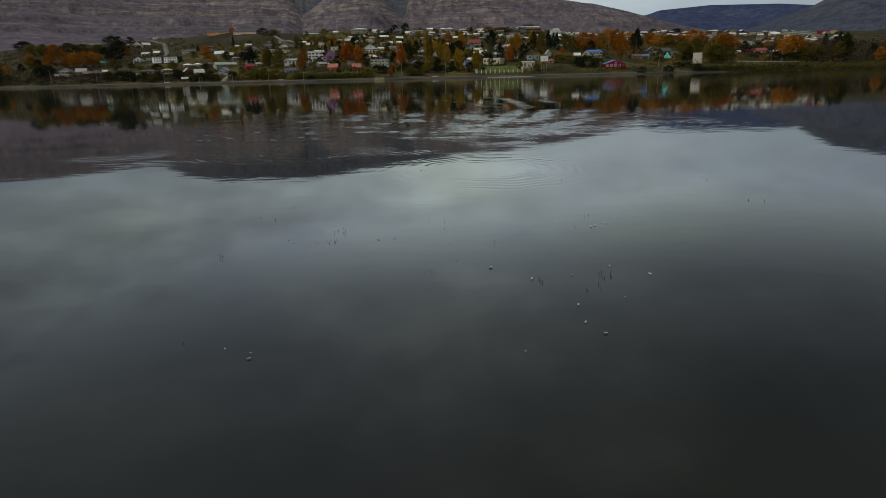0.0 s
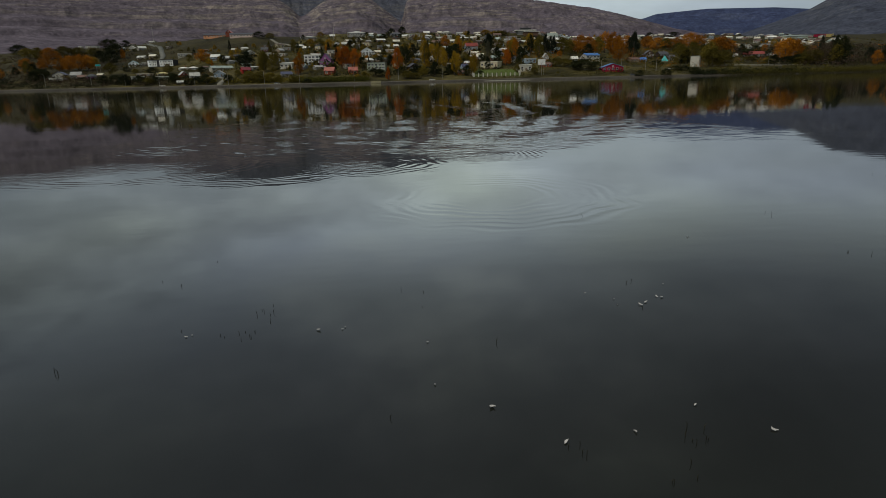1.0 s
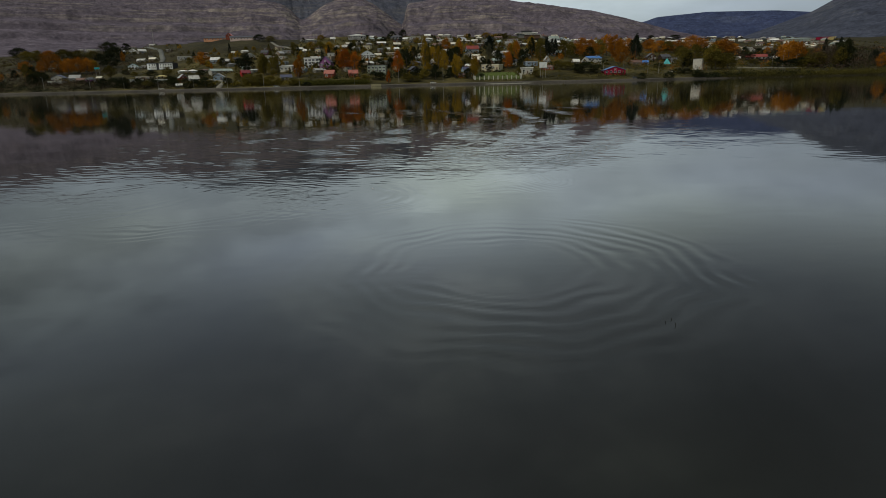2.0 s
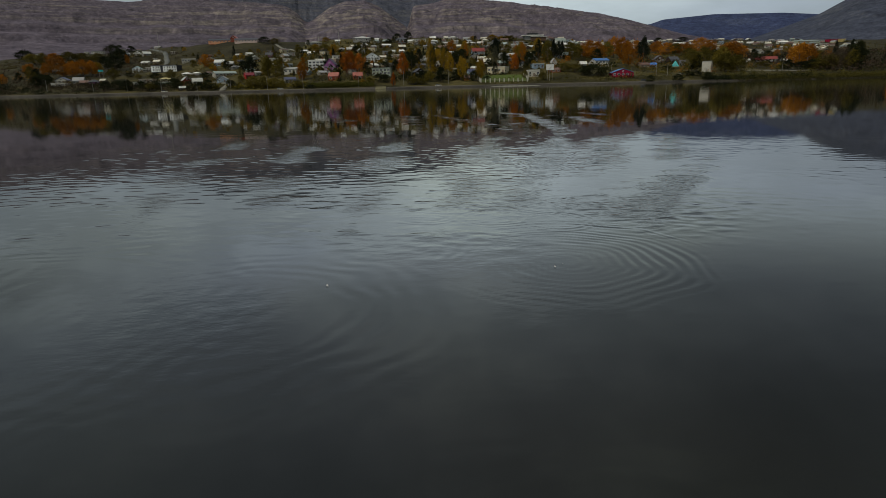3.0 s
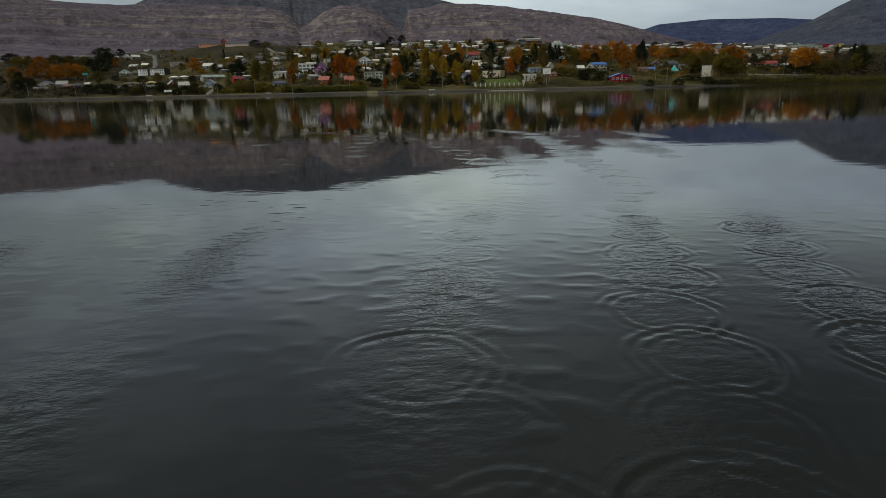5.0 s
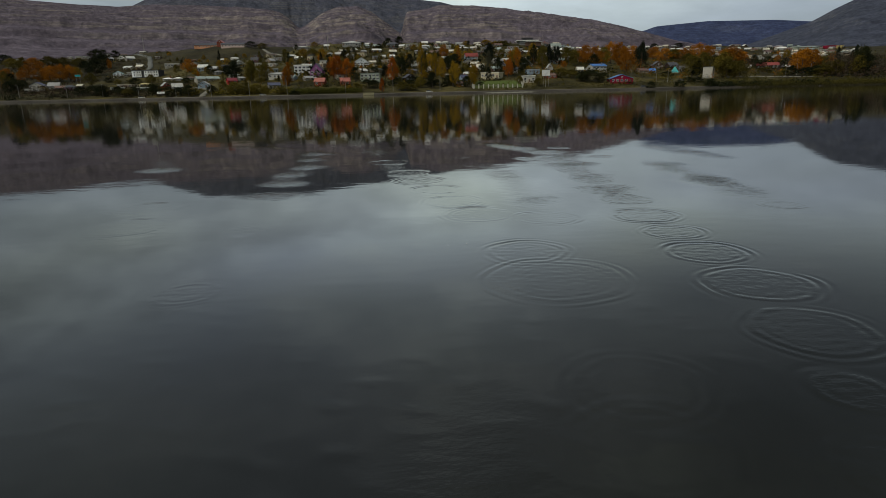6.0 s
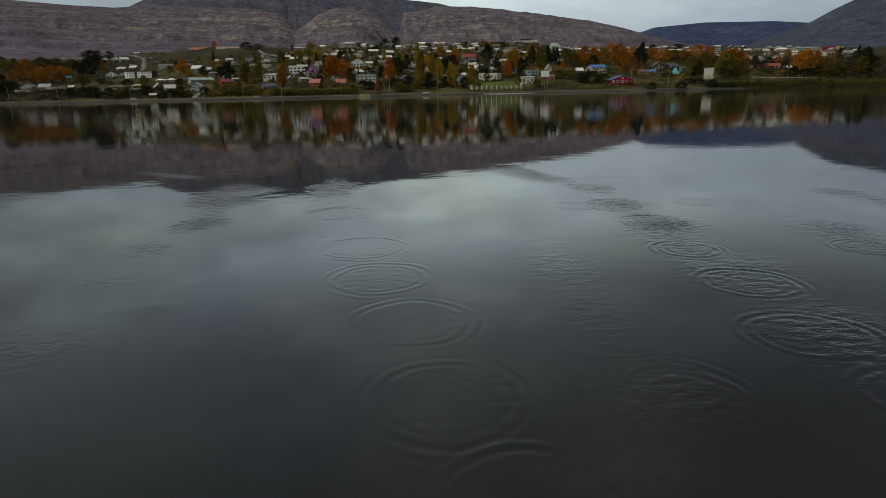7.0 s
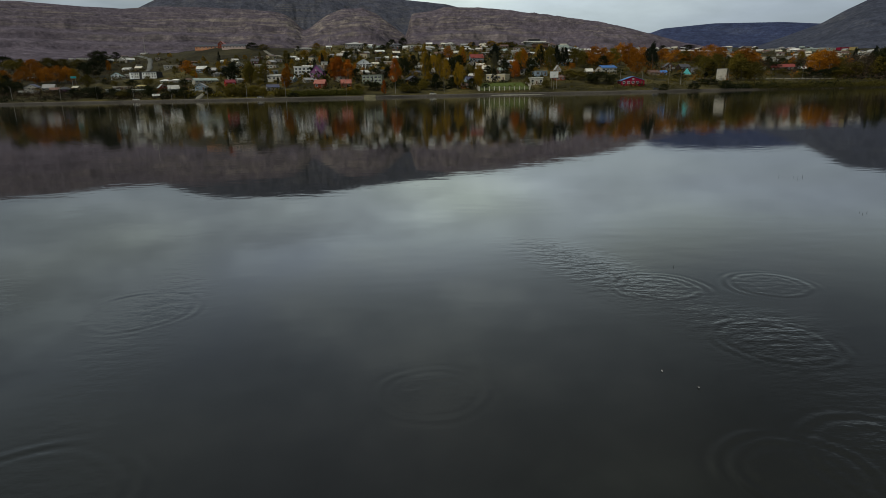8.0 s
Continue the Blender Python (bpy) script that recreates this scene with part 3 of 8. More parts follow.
# ---- ground from the water's edge to the foot of the mountains ----


def ground():
    xs = np.concatenate([np.linspace(-2600, -700, 40), np.arange(-680, 900, 9.0), np.linspace(920, 2600, 36)])
    ss = np.concatenate([[-40, -6, -1, 0, 1.5, 3.5, 5.5, 8, 13, 18, 22], np.arange(28, 320, 7.0), np.arange(330, 900, 20), np.linspace(930, 1500, 14)])
    X = np.broadcast_to(xs, (len(ss), len(xs)))
    Y = ss[:, None] + shore_y(xs)[None, :]
    Z = land_z(X, Y) + np.where(ss[:, None] > 20, 0.25 * np.sin(X * 1.9) * np.sin(Y * 1.3), 0)
    ob = sheet("ground", np.stack([X.ravel(), Y.ravel(), Z.ravel()], 1), grid_faces(len(xs), len(ss)), GRASS)
    ob.data.materials.append(GRAVEL)
    band = np.repeat(ss[:-1], len(xs) - 1)
    ob.data.materials.append(HEATH)
    gx, gy = (xs[:-1] + xs[1:]) / 2, (ss[:-1] + ss[1:])[:, None] / 2 + shore_y((xs[:-1] + xs[1:]) / 2)[None, :]
    west = (gx < -105)[None, :] & (gy > np.interp(gx, [-295, -192, -150, -105], [600, 690, 690, 660])[None, :])
    heath = (west | (gx > 300)[None, :]).ravel() & (band > 25)
    ob.data.polygons.foreach_set("material_index", np.where(band < 5, 1, np.where(heath, 2, 0)).astype(np.int32))
    tagged(ob, "dry grass hillside with a gravel bank at the water", "ground", kind="structure")


ground()


def ribbon(name, points, width, lift, material, label, category):
    """A road or track laid along the ground through a few points."""
    pts = [Vector((x, y, 0)) for x, y in points]
    line = []
    for a, b in zip(pts, pts[1:]):
        n = max(2, int((b - a).length / 6))
        line += [a.lerp(b, i / n) for i in range(n)]
    line.append(pts[-1])
    verts = []
    for i, p in enumerate(line):
        d = (line[min(i + 1, len(line) - 1)] - line[max(i - 1, 0)]).normalized()
        side = Vector((-d.y, d.x, 0))
        for k in (-0.5, 0, 0.5):
            q = p + side * width * k
            verts.append((q.x, q.y, float(land_z(q.x, q.y)) + lift))
    n = len(line)
    top = grid_faces(3, n)
    low = [(x, y, z - lift - 0.4) for x, y, z in verts]
    m = len(verts)
    sides = [(3 * i, 3 * i + 3, 3 * i + 3 + m, 3 * i + m) for i in range(n - 1)] + [(3 * i + 5, 3 * i + 2, 3 * i + 2 + m, 3 * i + 5 + m) for i in range(n - 1)]
    ob = sheet(name, verts + low, np.concatenate([top, sides]), material)
    return tagged(ob, label, category, kind="structure")


road_x = np.arange(-420, 245, 15.0)
ribbon("road", [(float(x), float(shore_y(x)) + 11) for x in road_x], 8.0, 0.10, ASPHALT, "grey lakeside road along the top of the bank", "road")
for k, off in (("kerb", 6.0),):
    ribbon(k, [(float(x), float(shore_y(x)) + off) for x in road_x], 0.6, 0.34, EDGING, "low concrete edging along the lakeside road", "kerb")

# ---- mountains ----


def mountain(name, ridge, near, top_at, far, material, label, base=40, seed=0, cliffs=True, steps=110, gullies=1.0):
    """A range seen round an arc: ridge gives (bearing, rise) of its skyline in degrees from the lagoon."""
    bear, rise = np.array(ridge[0::2], dtype=float), np.array(ridge[1::2], dtype=float)
    az = np.arange(bear[0], bear[-1], 0.10)
    us = np.linspace(0, 1, steps)
    sky_line = np.interp(az, bear, rise)
    sky_line = np.convolve(np.pad(sky_line, 2, "edge"), np.ones(5) / 5, "valid")
    verts = np.zeros((len(us), len(az), 3))
    for j, a in enumerate(az):
        wild = float(np.interp(a, [-19, -8], [0.35, 1.0]))  # the cliffs grow more broken towards the valley
        s, c = math.sin(radians(a)), math.cos(radians(a))
        high = math.tan(radians(sky_line[j])) * top_at + 2.1
        for i, u in enumerate(us):
            r = near + (far - near) * u
            t = min(1.0, (r - near) / (top_at - near))
            px, py = s * r, c * r
            n1 = noise.fractal(Vector((px / 420, py / 420, seed)), 0.8, 2.1, 6)
            n2 = noise.fractal(Vector((px / 80, py / 80, seed + 7)), 0.7, 2.1, 4)
            bend = px + 0.35 * py + 90 * n1
            spur = 1 - abs(noise.fractal(Vector((bend / 330, py / 1500, seed + 3)), 0.9, 2.2, 4)) * 1.7
            mid = math.sin(math.pi * min(t, 1)) ** 0.8
            tt = t + (0.15 * (spur - 0.55) * gullies + 0.05 * n1) * mid * wild
            if cliffs:
                z = 0.44 * min(max(tt, 0) / 0.62, 1) ** 1.3
                for at, rise_by in ((0.46, 0.05), (0.53, 0.06), (0.60, 0.07), (0.66, 0.07), (0.72, 0.07), (0.78, 0.07), (0.84, 0.06), (0.89, 0.06), (0.94, 0.05)):
                    z += rise_by * float(ease(at, at + 0.024, tt + (0.03 * n1 + 0.010 * n2) * wild))
            else:
                z = max(tt, 0) ** 1.25
            fall = max(0.0, (r - top_at) / (far - top_at))
            z = base + (high - base) * z - fall * 90 + (10 * n1 + 4 * n2) * mid * wild
            verts[i, j] = (px, py, z)
    # bring the brow to the ridge's rise, evenly along the range
    steepest = np.max((verts[:, :, 2] - 2.1) / np.hypot(verts[:, :, 0], verts[:, :, 1]), axis=0)
    fit = np.tan(np.radians(sky_line)) / steepest
    fit = np.convolve(np.pad(fit, 10, "edge"), np.ones(21) / 21, "valid")
    verts[:, :, 2] = 2.1 + (verts[:, :, 2] - 2.1) * fit[None, :]
    ob = sheet(name, verts.reshape(-1, 3), grid_faces(len(az), len(us)), material)
    return tagged(ob, label, "mountain", kind="structure")


mountain("mountain", (-46, 7.4, -40, 7.2, -33, 7.05, -28.6, 7.15, -25, 7.0, -22, 6.95, -19.5, 7.2, -16, 7.25, -12.3, 7.15, -10.2, 7.0, -9.4, 6.8, -8.6, 6.2, -8.0, 5.5, -7.3, 5.8, -6.0, 6.7, -4.6, 7.25, -2.8, 7.35,
                      -1.6, 6.9, -0.6, 6.2, 0.4, 5.45, 1.15, 4.9, 1.35, 6.6, 1.7, 6.85, 3.1, 7.0, 4.6, 7.35, 7.8, 7.2, 9.3, 7.05, 10.4, 6.9, 12.9, 6.53, 15.1, 6.22, 15.9, 6.02, 17.85, 5.73, 19.1, 5.42, 20.3, 5.12, 22.4, 4.5, 25, 3.7, 29, 2.8, 35, 2.0),
         1250, 2500, 2900, ROCK, "brown layered mountainside with pale cliff bands", 45, 1.0, steps=165, gullies=0.40)
mountain("mountain", (-24, 6.2, -22, 6.6, -19.7, 7.75, -17, 8.6, -12, 8.9, -8, 8.95, -4, 8.5, 0, 8.1, 2.9, 7.8, 4.6, 7.6, 7, 7.0, 12, 5.5),
         2450, 3300, 3700, DARK_ROCK, "dark rock summit above the cliffs", 180, 4.0, steps=40, gullies=0.35)
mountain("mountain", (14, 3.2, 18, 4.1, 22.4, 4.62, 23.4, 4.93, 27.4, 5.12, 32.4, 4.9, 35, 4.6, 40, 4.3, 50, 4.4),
         3000, 4100, 4500, HAZED_ROCK, "distant ridge beyond the valley, tinted blue grey as by haze", 60, 6.0, cliffs=False, steps=36, gullies=0.5)
mountain("mountain", (25, 1.5, 28, 2.3, 31, 3.3, 34.8, 4.6, 36.2, 5.39, 37.8, 6.13, 41, 6.5, 47, 7.2, 56, 7.4),
         1500, 2600, 3000, GREY_ROCK, "dark grey mountain flank at the valley's mouth", 45, 9.0, cliffs=False, steps=50, gullies=0.6)

# ---- kinds of things: houses ----
WINDOW_FRAMES, WINDOW_PANES = {}, {}


def window(parent, x, y, z, w, h, name="window"):
    """A framed window set in the front, its pane a little behind the frame."""
    key = (round(w, 1), round(h, 1))
    if key not in WINDOW_FRAMES:
        bm, a, b = bmesh.new(), key[0] / 2, key[1] / 2
        for x0, z0, x1, z1 in ((-a - 0.1, -b - 0.12, a + 0.1, -b), (-a - 0.1, b, a + 0.1, b + 0.12), (-a - 0.1, -b, -a, b), (a, -b, a + 0.1, b), (-0.04, -b, 0.04, b)):
            box(bm, x0, -0.10, z0, x1, 0.06, z1)
        WINDOW_FRAMES[key] = mesh_of("window", bm, FRAME)
        bm = bmesh.new()
        box(bm, -a, -0.03, -b, a, 0.02, b)
        WINDOW_PANES[key] = mesh_of("pane", bm, GLASS)
    ob = part(name, WINDOW_FRAMES[key], None, parent)
    ob.location = (x, y, z)
    part("pane", WINDOW_PANES[key], None, ob)
    return ob


HOUSE_COUNT, GARDENS = [0], []


def house(x, y, turn, w, d, h, style, wall, roof, storeys=1, name="house", label="", category="house"):
    """A dwelling that faces the lagoon: walls with gables, a roof with eaves, framed windows, a door."""
    HOUSE_COUNT[0] += 1
    k = HOUSE_COUNT[0]
    z = float(land_z(x, y))
    shape = {"gable": "gabled", "front": "front-gabled", "hip": "hipped", "flat": "flat", "shed": "sloping"}[style]
    label = label or f"{'two-storey ' if storeys > 1 else ''}{wall} house with a {shape} {roof} roof"
    top = thing(name, x, y, z, turn, label, category, "houses of the lakeside town" if name == "house" else "")
    GARDENS.append((x, y, w, d, h))
    a, b = w / 2, d / 2
    eave = {"gable": 0.52, "front": 0.50, "hip": 0.50, "flat": 0.90, "shed": 0.72}[style] * h
    over = 0.35
    bm = bmesh.new()
    if style == "gable":
        prism(bm, [(-a, -b, -2), (-a, b, -2), (-a, b, eave), (-a, 0, h - 0.15), (-a, -b, eave)], [(a, -b, -2), (a, b, -2), (a, b, eave), (a, 0, h - 0.15), (a, -b, eave)])
    elif style == "front":
        prism(bm, [(a, -b, -2), (-a, -b, -2), (-a, -b, eave), (0, -b, h - 0.15), (a, -b, eave)][::-1], [(a, b, -2), (-a, b, -2), (-a, b, eave), (0, b, h - 0.15), (a, b, eave)][::-1])
    elif style == "shed":
        prism(bm, [(-a, -b, -2), (-a, b, -2), (-a, b, h - 0.15), (-a, -b, eave)], [(a, -b, -2), (a, b, -2), (a, b, h - 0.15), (a, -b, eave)])
    else:
        box(bm, -a, -b, -2, a, b, eave)
    bmesh.ops.recalc_face_normals(bm, faces=bm.faces)
    part("wall", bm, PLASTER[wall], top)
    bm = bmesh.new()
    A, B, t = a + over, b + over, 0.22
    drop = over * (h - eave) / (b if style in ("gable", "shed") else a) * (0.5 if style == "shed" else 1)
    if style == "gable":
        for s in (-1, 1):
            prism(bm, [(-A, s * B, eave - drop), (-A, 0, h), (-A, 0, h + t), (-A, s * B, eave - drop + t)], [(A, s * B, eave - drop), (A, 0, h), (A, 0, h + t), (A, s * B, eave - drop + t)])
    elif style == "front":
        for s in (-1, 1):
            prism(bm, [(s * A, -B, eave - drop), (0, -B, h), (0, -B, h + t), (s * A, -B, eave - drop + t)], [(s * A, B, eave - drop), (0, B, h), (0, B, h + t), (s * A, B, eave - drop + t)])
    elif style == "hip":
        r = max(a - b * 0.9, a * 0.12)
        low, up = [(-A, -B), (A, -B), (A, B), (-A, B)], [(-r, -0.1), (r, -0.1), (r, 0.1), (-r, 0.1)]
        prism(bm, [(p, q, eave) for p, q in low], [(p, q, eave + t) for p, q in low])
        prism(bm, [(p, q, eave + t) for p, q in low], [(p, q, h) for p, q in up])
    elif style == "shed":
        prism(bm, [(-A, -B, eave - drop), (-A, B, h), (-A, B, h + t), (-A, -B, eave - drop + t)], [(A, -B, eave - drop), (A, B, h), (A, B, h + t), (A, -B, eave - drop + t)])
    else:
        box(bm, -a - 0.25, -b - 0.25, eave, a + 0.25, b + 0.25, h)
        box(bm, -a + 0.3, -b + 0.3, h, a - 0.3, b - 0.3, h + 0.05)
    bmesh.ops.recalc_face_normals(bm, faces=bm.faces)
    part("roof", bm, ROOFING[roof], top)
    cols = max(2, min(7, int(w / 2.7)))
    rows = storeys
    each = (eave - 0.2) / rows
    ww, wh = min(1.9 if rows > 1 else 1.5, 0.62 * w / cols), max(0.8, min(1.8 if rows > 1 else 1.4, each * 0.55))
    for r in range(rows):
        for c in range(cols):
            cx = -a + w * (c + 0.5) / cols
            if r == 0 and c == (k * 7) % cols:
                dm = bmesh.new()
                box(dm, -0.5, -0.07, 0, 0.5, 0.05, min(2.05, each * 0.85))
                part("door", dm, DOOR, top).location = (cx, -b, 0)
            else:
                window(top, cx, -b, each * (r + 0.56), ww, wh)
    if style in ("front", "gable") and h - eave > 2.0 and style == "front":
        window(top, 0, -b, eave + 0.32 * (h - eave), 1.0, 0.9)
    if k % 3 == 0 and style != "flat":
        cm = bmesh.new()
        box(cm, -0.3, -0.3, -0.8, 0.3, 0.3, 1.0)
        box(cm, -0.38, -0.38, 1.0, 0.38, 0.38, 1.15)
        part("chimney", cm, PLASTER["brick red" if k % 2 else "grey"], top).location = (a * 0.45, b * 0.2, h)
    return top


def apartments(x, y, turn):
    """A long two-storey block: dark recessed front, white bays framing tall windows, a dark flat roof."""
    w, d, h = 25.6, 11.0, 5.6
    top = thing("apartment_building", x, y, float(land_z(x, y)), turn, "two-storey apartment block with white bays and dark windows on the slope", "apartments")
    bm = bmesh.new()
    box(bm, -w / 2, -d / 2, -2, w / 2, d / 2, h - 0.5)
    part("wall", bm, PLASTER["dark grey"], top)
    bm = bmesh.new()
    box(bm, -w / 2 - 0.4, -d / 2 - 1.0, h - 0.5, w / 2 + 0.4, d / 2 + 0.4, h)
    box(bm, -w / 2 + 0.2, -d / 2 - 0.4, h, w / 2 - 0.2, d / 2 - 0.2, h + 0.12)
    part("roof", bm, ROOFING["dark"], top)
    for x0, x1, panes in ((-12.8, -8.9, 0), (-8.0, -3.9, 2), (-0.1, 1.9, 1), (3.0, 7.2, 2), (8.2, 12.8, 2)):
        bay = bmesh.new()
        y0, y1 = -d / 2 - 0.7, -d / 2 - 0.004
        if panes:
            edges = np.linspace(x0, x1, panes + 1)
            for e in edges:
                box(bay, e - 0.42, y0, -0.6, e + 0.42, y1, h - 0.52)
            for z0, z1 in ((-0.6, 0.5), (2.15, 2.95), (4.5, h - 0.52)):
                for e, f in zip(edges, edges[1:]):
                    box(bay, e + 0.42, y0 + 0.05, z0, f - 0.42, y1, z1)
        else:
            box(bay, x0, y0, -0.6, x1, y1, h - 0.52)
        part("bay", bay, PLASTER["bright white"], top, "white plastered bay")
        if panes:
            for e, f in zip(edges, edges[1:]):
                for z in (1.32, 3.72):
                    window(top, (e + f) / 2, -d / 2 - 0.12, z, f - e - 1.1, 1.35)
        else:
            for z in (1.4, 3.7):
                window(top, x0 + 2.6, y0, z, 1.1, 1.2)
    return top


# ---- kinds of things: trees ----


def leaf_cloud(profile, clusters, each, leaf, spread, seed, droop=0.0):
    """A unit crown (height 1, width 1) of small leaf clumps in loose clusters inside a profile of radius over height."""
    g = np.random.default_rng(seed)
    hs, rs = np.array(profile[0::2]), np.array(profile[1::2])
    verts, faces = [], []
    for _ in range(clusters):
        h = hs[0] + (hs[-1] - hs[0]) * g.random() ** 0.9
        rad = np.interp(h, hs, rs) * math.sqrt(g.uniform(0.12, 1.0)) * g.uniform(0.75, 1.12)
        ang = g.uniform(0, 6.283)
        c = np.array([rad * math.cos(ang), rad * math.sin(ang), h - droop * rad])
        size = spread * g.uniform(0.6, 1.25)
        for p in c + g.normal(0, 1, (each, 3)) * np.array([size, size, size * 0.8]):
            u, v = g.normal(0, 1, 3), g.normal(0, 1, 3)
            u *= leaf * g.uniform(0.6, 1.3) / np.linalg.norm(u)
            v *= leaf * g.uniform(0.5, 1.0) / np.linalg.norm(v)
            n = len(verts)
            verts += [p - u, p + v * 0.7, p + u, p - v * 0.7]
            faces.append((n, n + 1, n + 2, n + 3))
    return np.array(verts), np.array(faces)


def crown_mesh(name, profile, clusters, each, leaf, spread, seed, material, droop=0.0):
    v, f = leaf_cloud(profile, clusters, each, leaf, spread, seed, droop)
    ob = sheet(name, v, f, material, smooth=False)
    me = ob.data
    bpy.data.objects.remove(ob)
    return me


def trunk_mesh(tall, seed):
    """A unit tree's tapered trunk with limbs, up to `tall` of its height."""
    g, bm = random.Random(seed), bmesh.new()

    def limb(p, q, r0, r1):
        d = (Vector(q) - Vector(p)).normalized()
        s = d.orthogonal().normalized()
        t = d.cross(s)
        rings = [[Vector(c) + r * (math.cos(k * 1.0472) * s + math.sin(k * 1.0472) * t) for k in range(6)] for c, r in ((p, r0), (q, r1))]
        prism(bm, *rings)

    limb((0, 0, -0.05), (0.01, 0, tall * 0.5), 0.034, 0.022)
    limb((0.01, 0, tall * 0.5), (0, 0.01, tall), 0.022, 0.006)
    for i in range(7):
        h = tall * (0.3 + 0.09 * i)
        a = i * 2.4 + g.random()
        out = 0.26 * (1.1 - h)
        limb((0, 0, h), (out * math.cos(a), out * math.sin(a), h + 0.16), 0.012, 0.003)
    bmesh.ops.recalc_face_normals(bm, faces=bm.faces)
    return mesh_of("trunk", bm, BARK)


POPLAR = (0.10, 0.18, 0.25, 0.42, 0.5, 0.48, 0.75, 0.34, 1.0, 0.05)
ROUND = (0.16, 0.22, 0.32, 0.44, 0.55, 0.50, 0.80, 0.36, 1.0, 0.10)
CONE = (0.06, 0.50, 0.3, 0.40, 0.6, 0.26, 0.85, 0.12, 1.0, 0.02)
SHRUB = (0.02, 0.42, 0.3, 0.50, 0.6, 0.44, 0.85, 0.28, 1.0, 0.10)
FORMS = {"poplar": (POPLAR, 80, 30, 0.034, 0.060, 0.0), "round": (ROUND, 80, 32, 0.034, 0.074, 0.0), "conifer": (CONE, 80, 22, 0.040, 0.048, 0.12), "bush": (SHRUB, 42, 24, 0.058, 0.085, 0.0)}
CROWNS = {}
TRUNKS = [trunk_mesh(0.8, s) for s in range(3)]
TREE_COUNT = [0]
TREE_WORDS = {"poplar": "slender", "round": "broad", "conifer": "dense", "bush": "low"}
LEAF_WORDS = {"orange": "orange autumn", "red orange": "red orange autumn", "yellow": "yellow green autumn", "olive": "olive brown", "green": "dark green", "grey green": "grey green", "conifer": "dark evergreen", "bare": "bare brown"}


def tree(x, y, h, w, form, leaves):
    """A tree or shrub with a trunk, limbs and a ragged crown."""
    TREE_COUNT[0] += 1
    k = TREE_COUNT[0] % 4
    if (form, leaves, k) not in CROWNS:
        p = FORMS[form]
        CROWNS[form, leaves, k] = crown_mesh("crown", p[0], p[1], p[2] if leaves != "bare" else 14, p[3] if leaves != "bare" else 0.02, p[4], 31 * k + len(CROWNS), LEAVES[leaves], p[5])
    bush = form == "bush"
    noun = "shrub" if bush else "conifer" if form == "conifer" else "tree"
    top = thing(noun, x, y, float(land_z(x, y)) - 0.15, TREE_COUNT[0] * 77 % 360, f"{TREE_WORDS[form]} {noun} with {LEAF_WORDS[leaves]} {'needles' if leaves == 'conifer' else 'twigs' if leaves == 'bare' else 'leaves'} by the houses", noun, f"{noun}s of the lakeside town")
    c = part("crown", CROWNS[form, leaves, k], None, top)
    c.scale = (w, w, h)
    t = part("trunk", TRUNKS[k % 3], None, top)
    t.scale = (h * 0.9, h * 0.9, h * (0.8 if not bush else 0.6))
    return top


def street_lamp(x, y, turn, high=9.0):
    z = float(land_z(x, y))
    top = thing("street_lamp", x, y, z, turn, "grey metal street lamp on a tall pole beside the lakeside road", "street lamp", "lamps along the lakeside road")
    bm = bmesh.new()
    ring = lambda r, h: [(r * math.cos(i * 0.7854), r * math.sin(i * 0.7854), h) for i in range(8)]
    prism(bm, ring(0.17, -0.5), ring(0.09, high))
    part("pole", bm, PLASTER["grey"], top)
    bm = bmesh.new()
    prism(bm, [(0.05, -0.05, high - 0.1), (0.05, 0.05, high - 0.1), (-0.05, 0.05, high - 0.1), (-0.05, -0.05, high - 0.1)][::-1], [(0.04, -1.8, high + 0.35), (0.04, -1.7, high + 0.4), (-0.04, -1.7, high + 0.4), (-0.04, -1.8, high + 0.35)][::-1])
    bmesh.ops.recalc_face_normals(bm, faces=bm.faces)
    part("arm", bm, PLASTER["grey"], top)
    bm = bmesh.new()
    box(bm, -0.16, -2.35, high + 0.30, 0.16, -1.7, high + 0.48)
    part("lamp_head", bm, PLASTER["pale grey"], top)
    bm = bmesh.new()
    box(bm, -0.2, -0.2, -0.3, 0.2, 0.2, 0.35)
    part("base", bm, PLASTER["grey"], top)
    return top


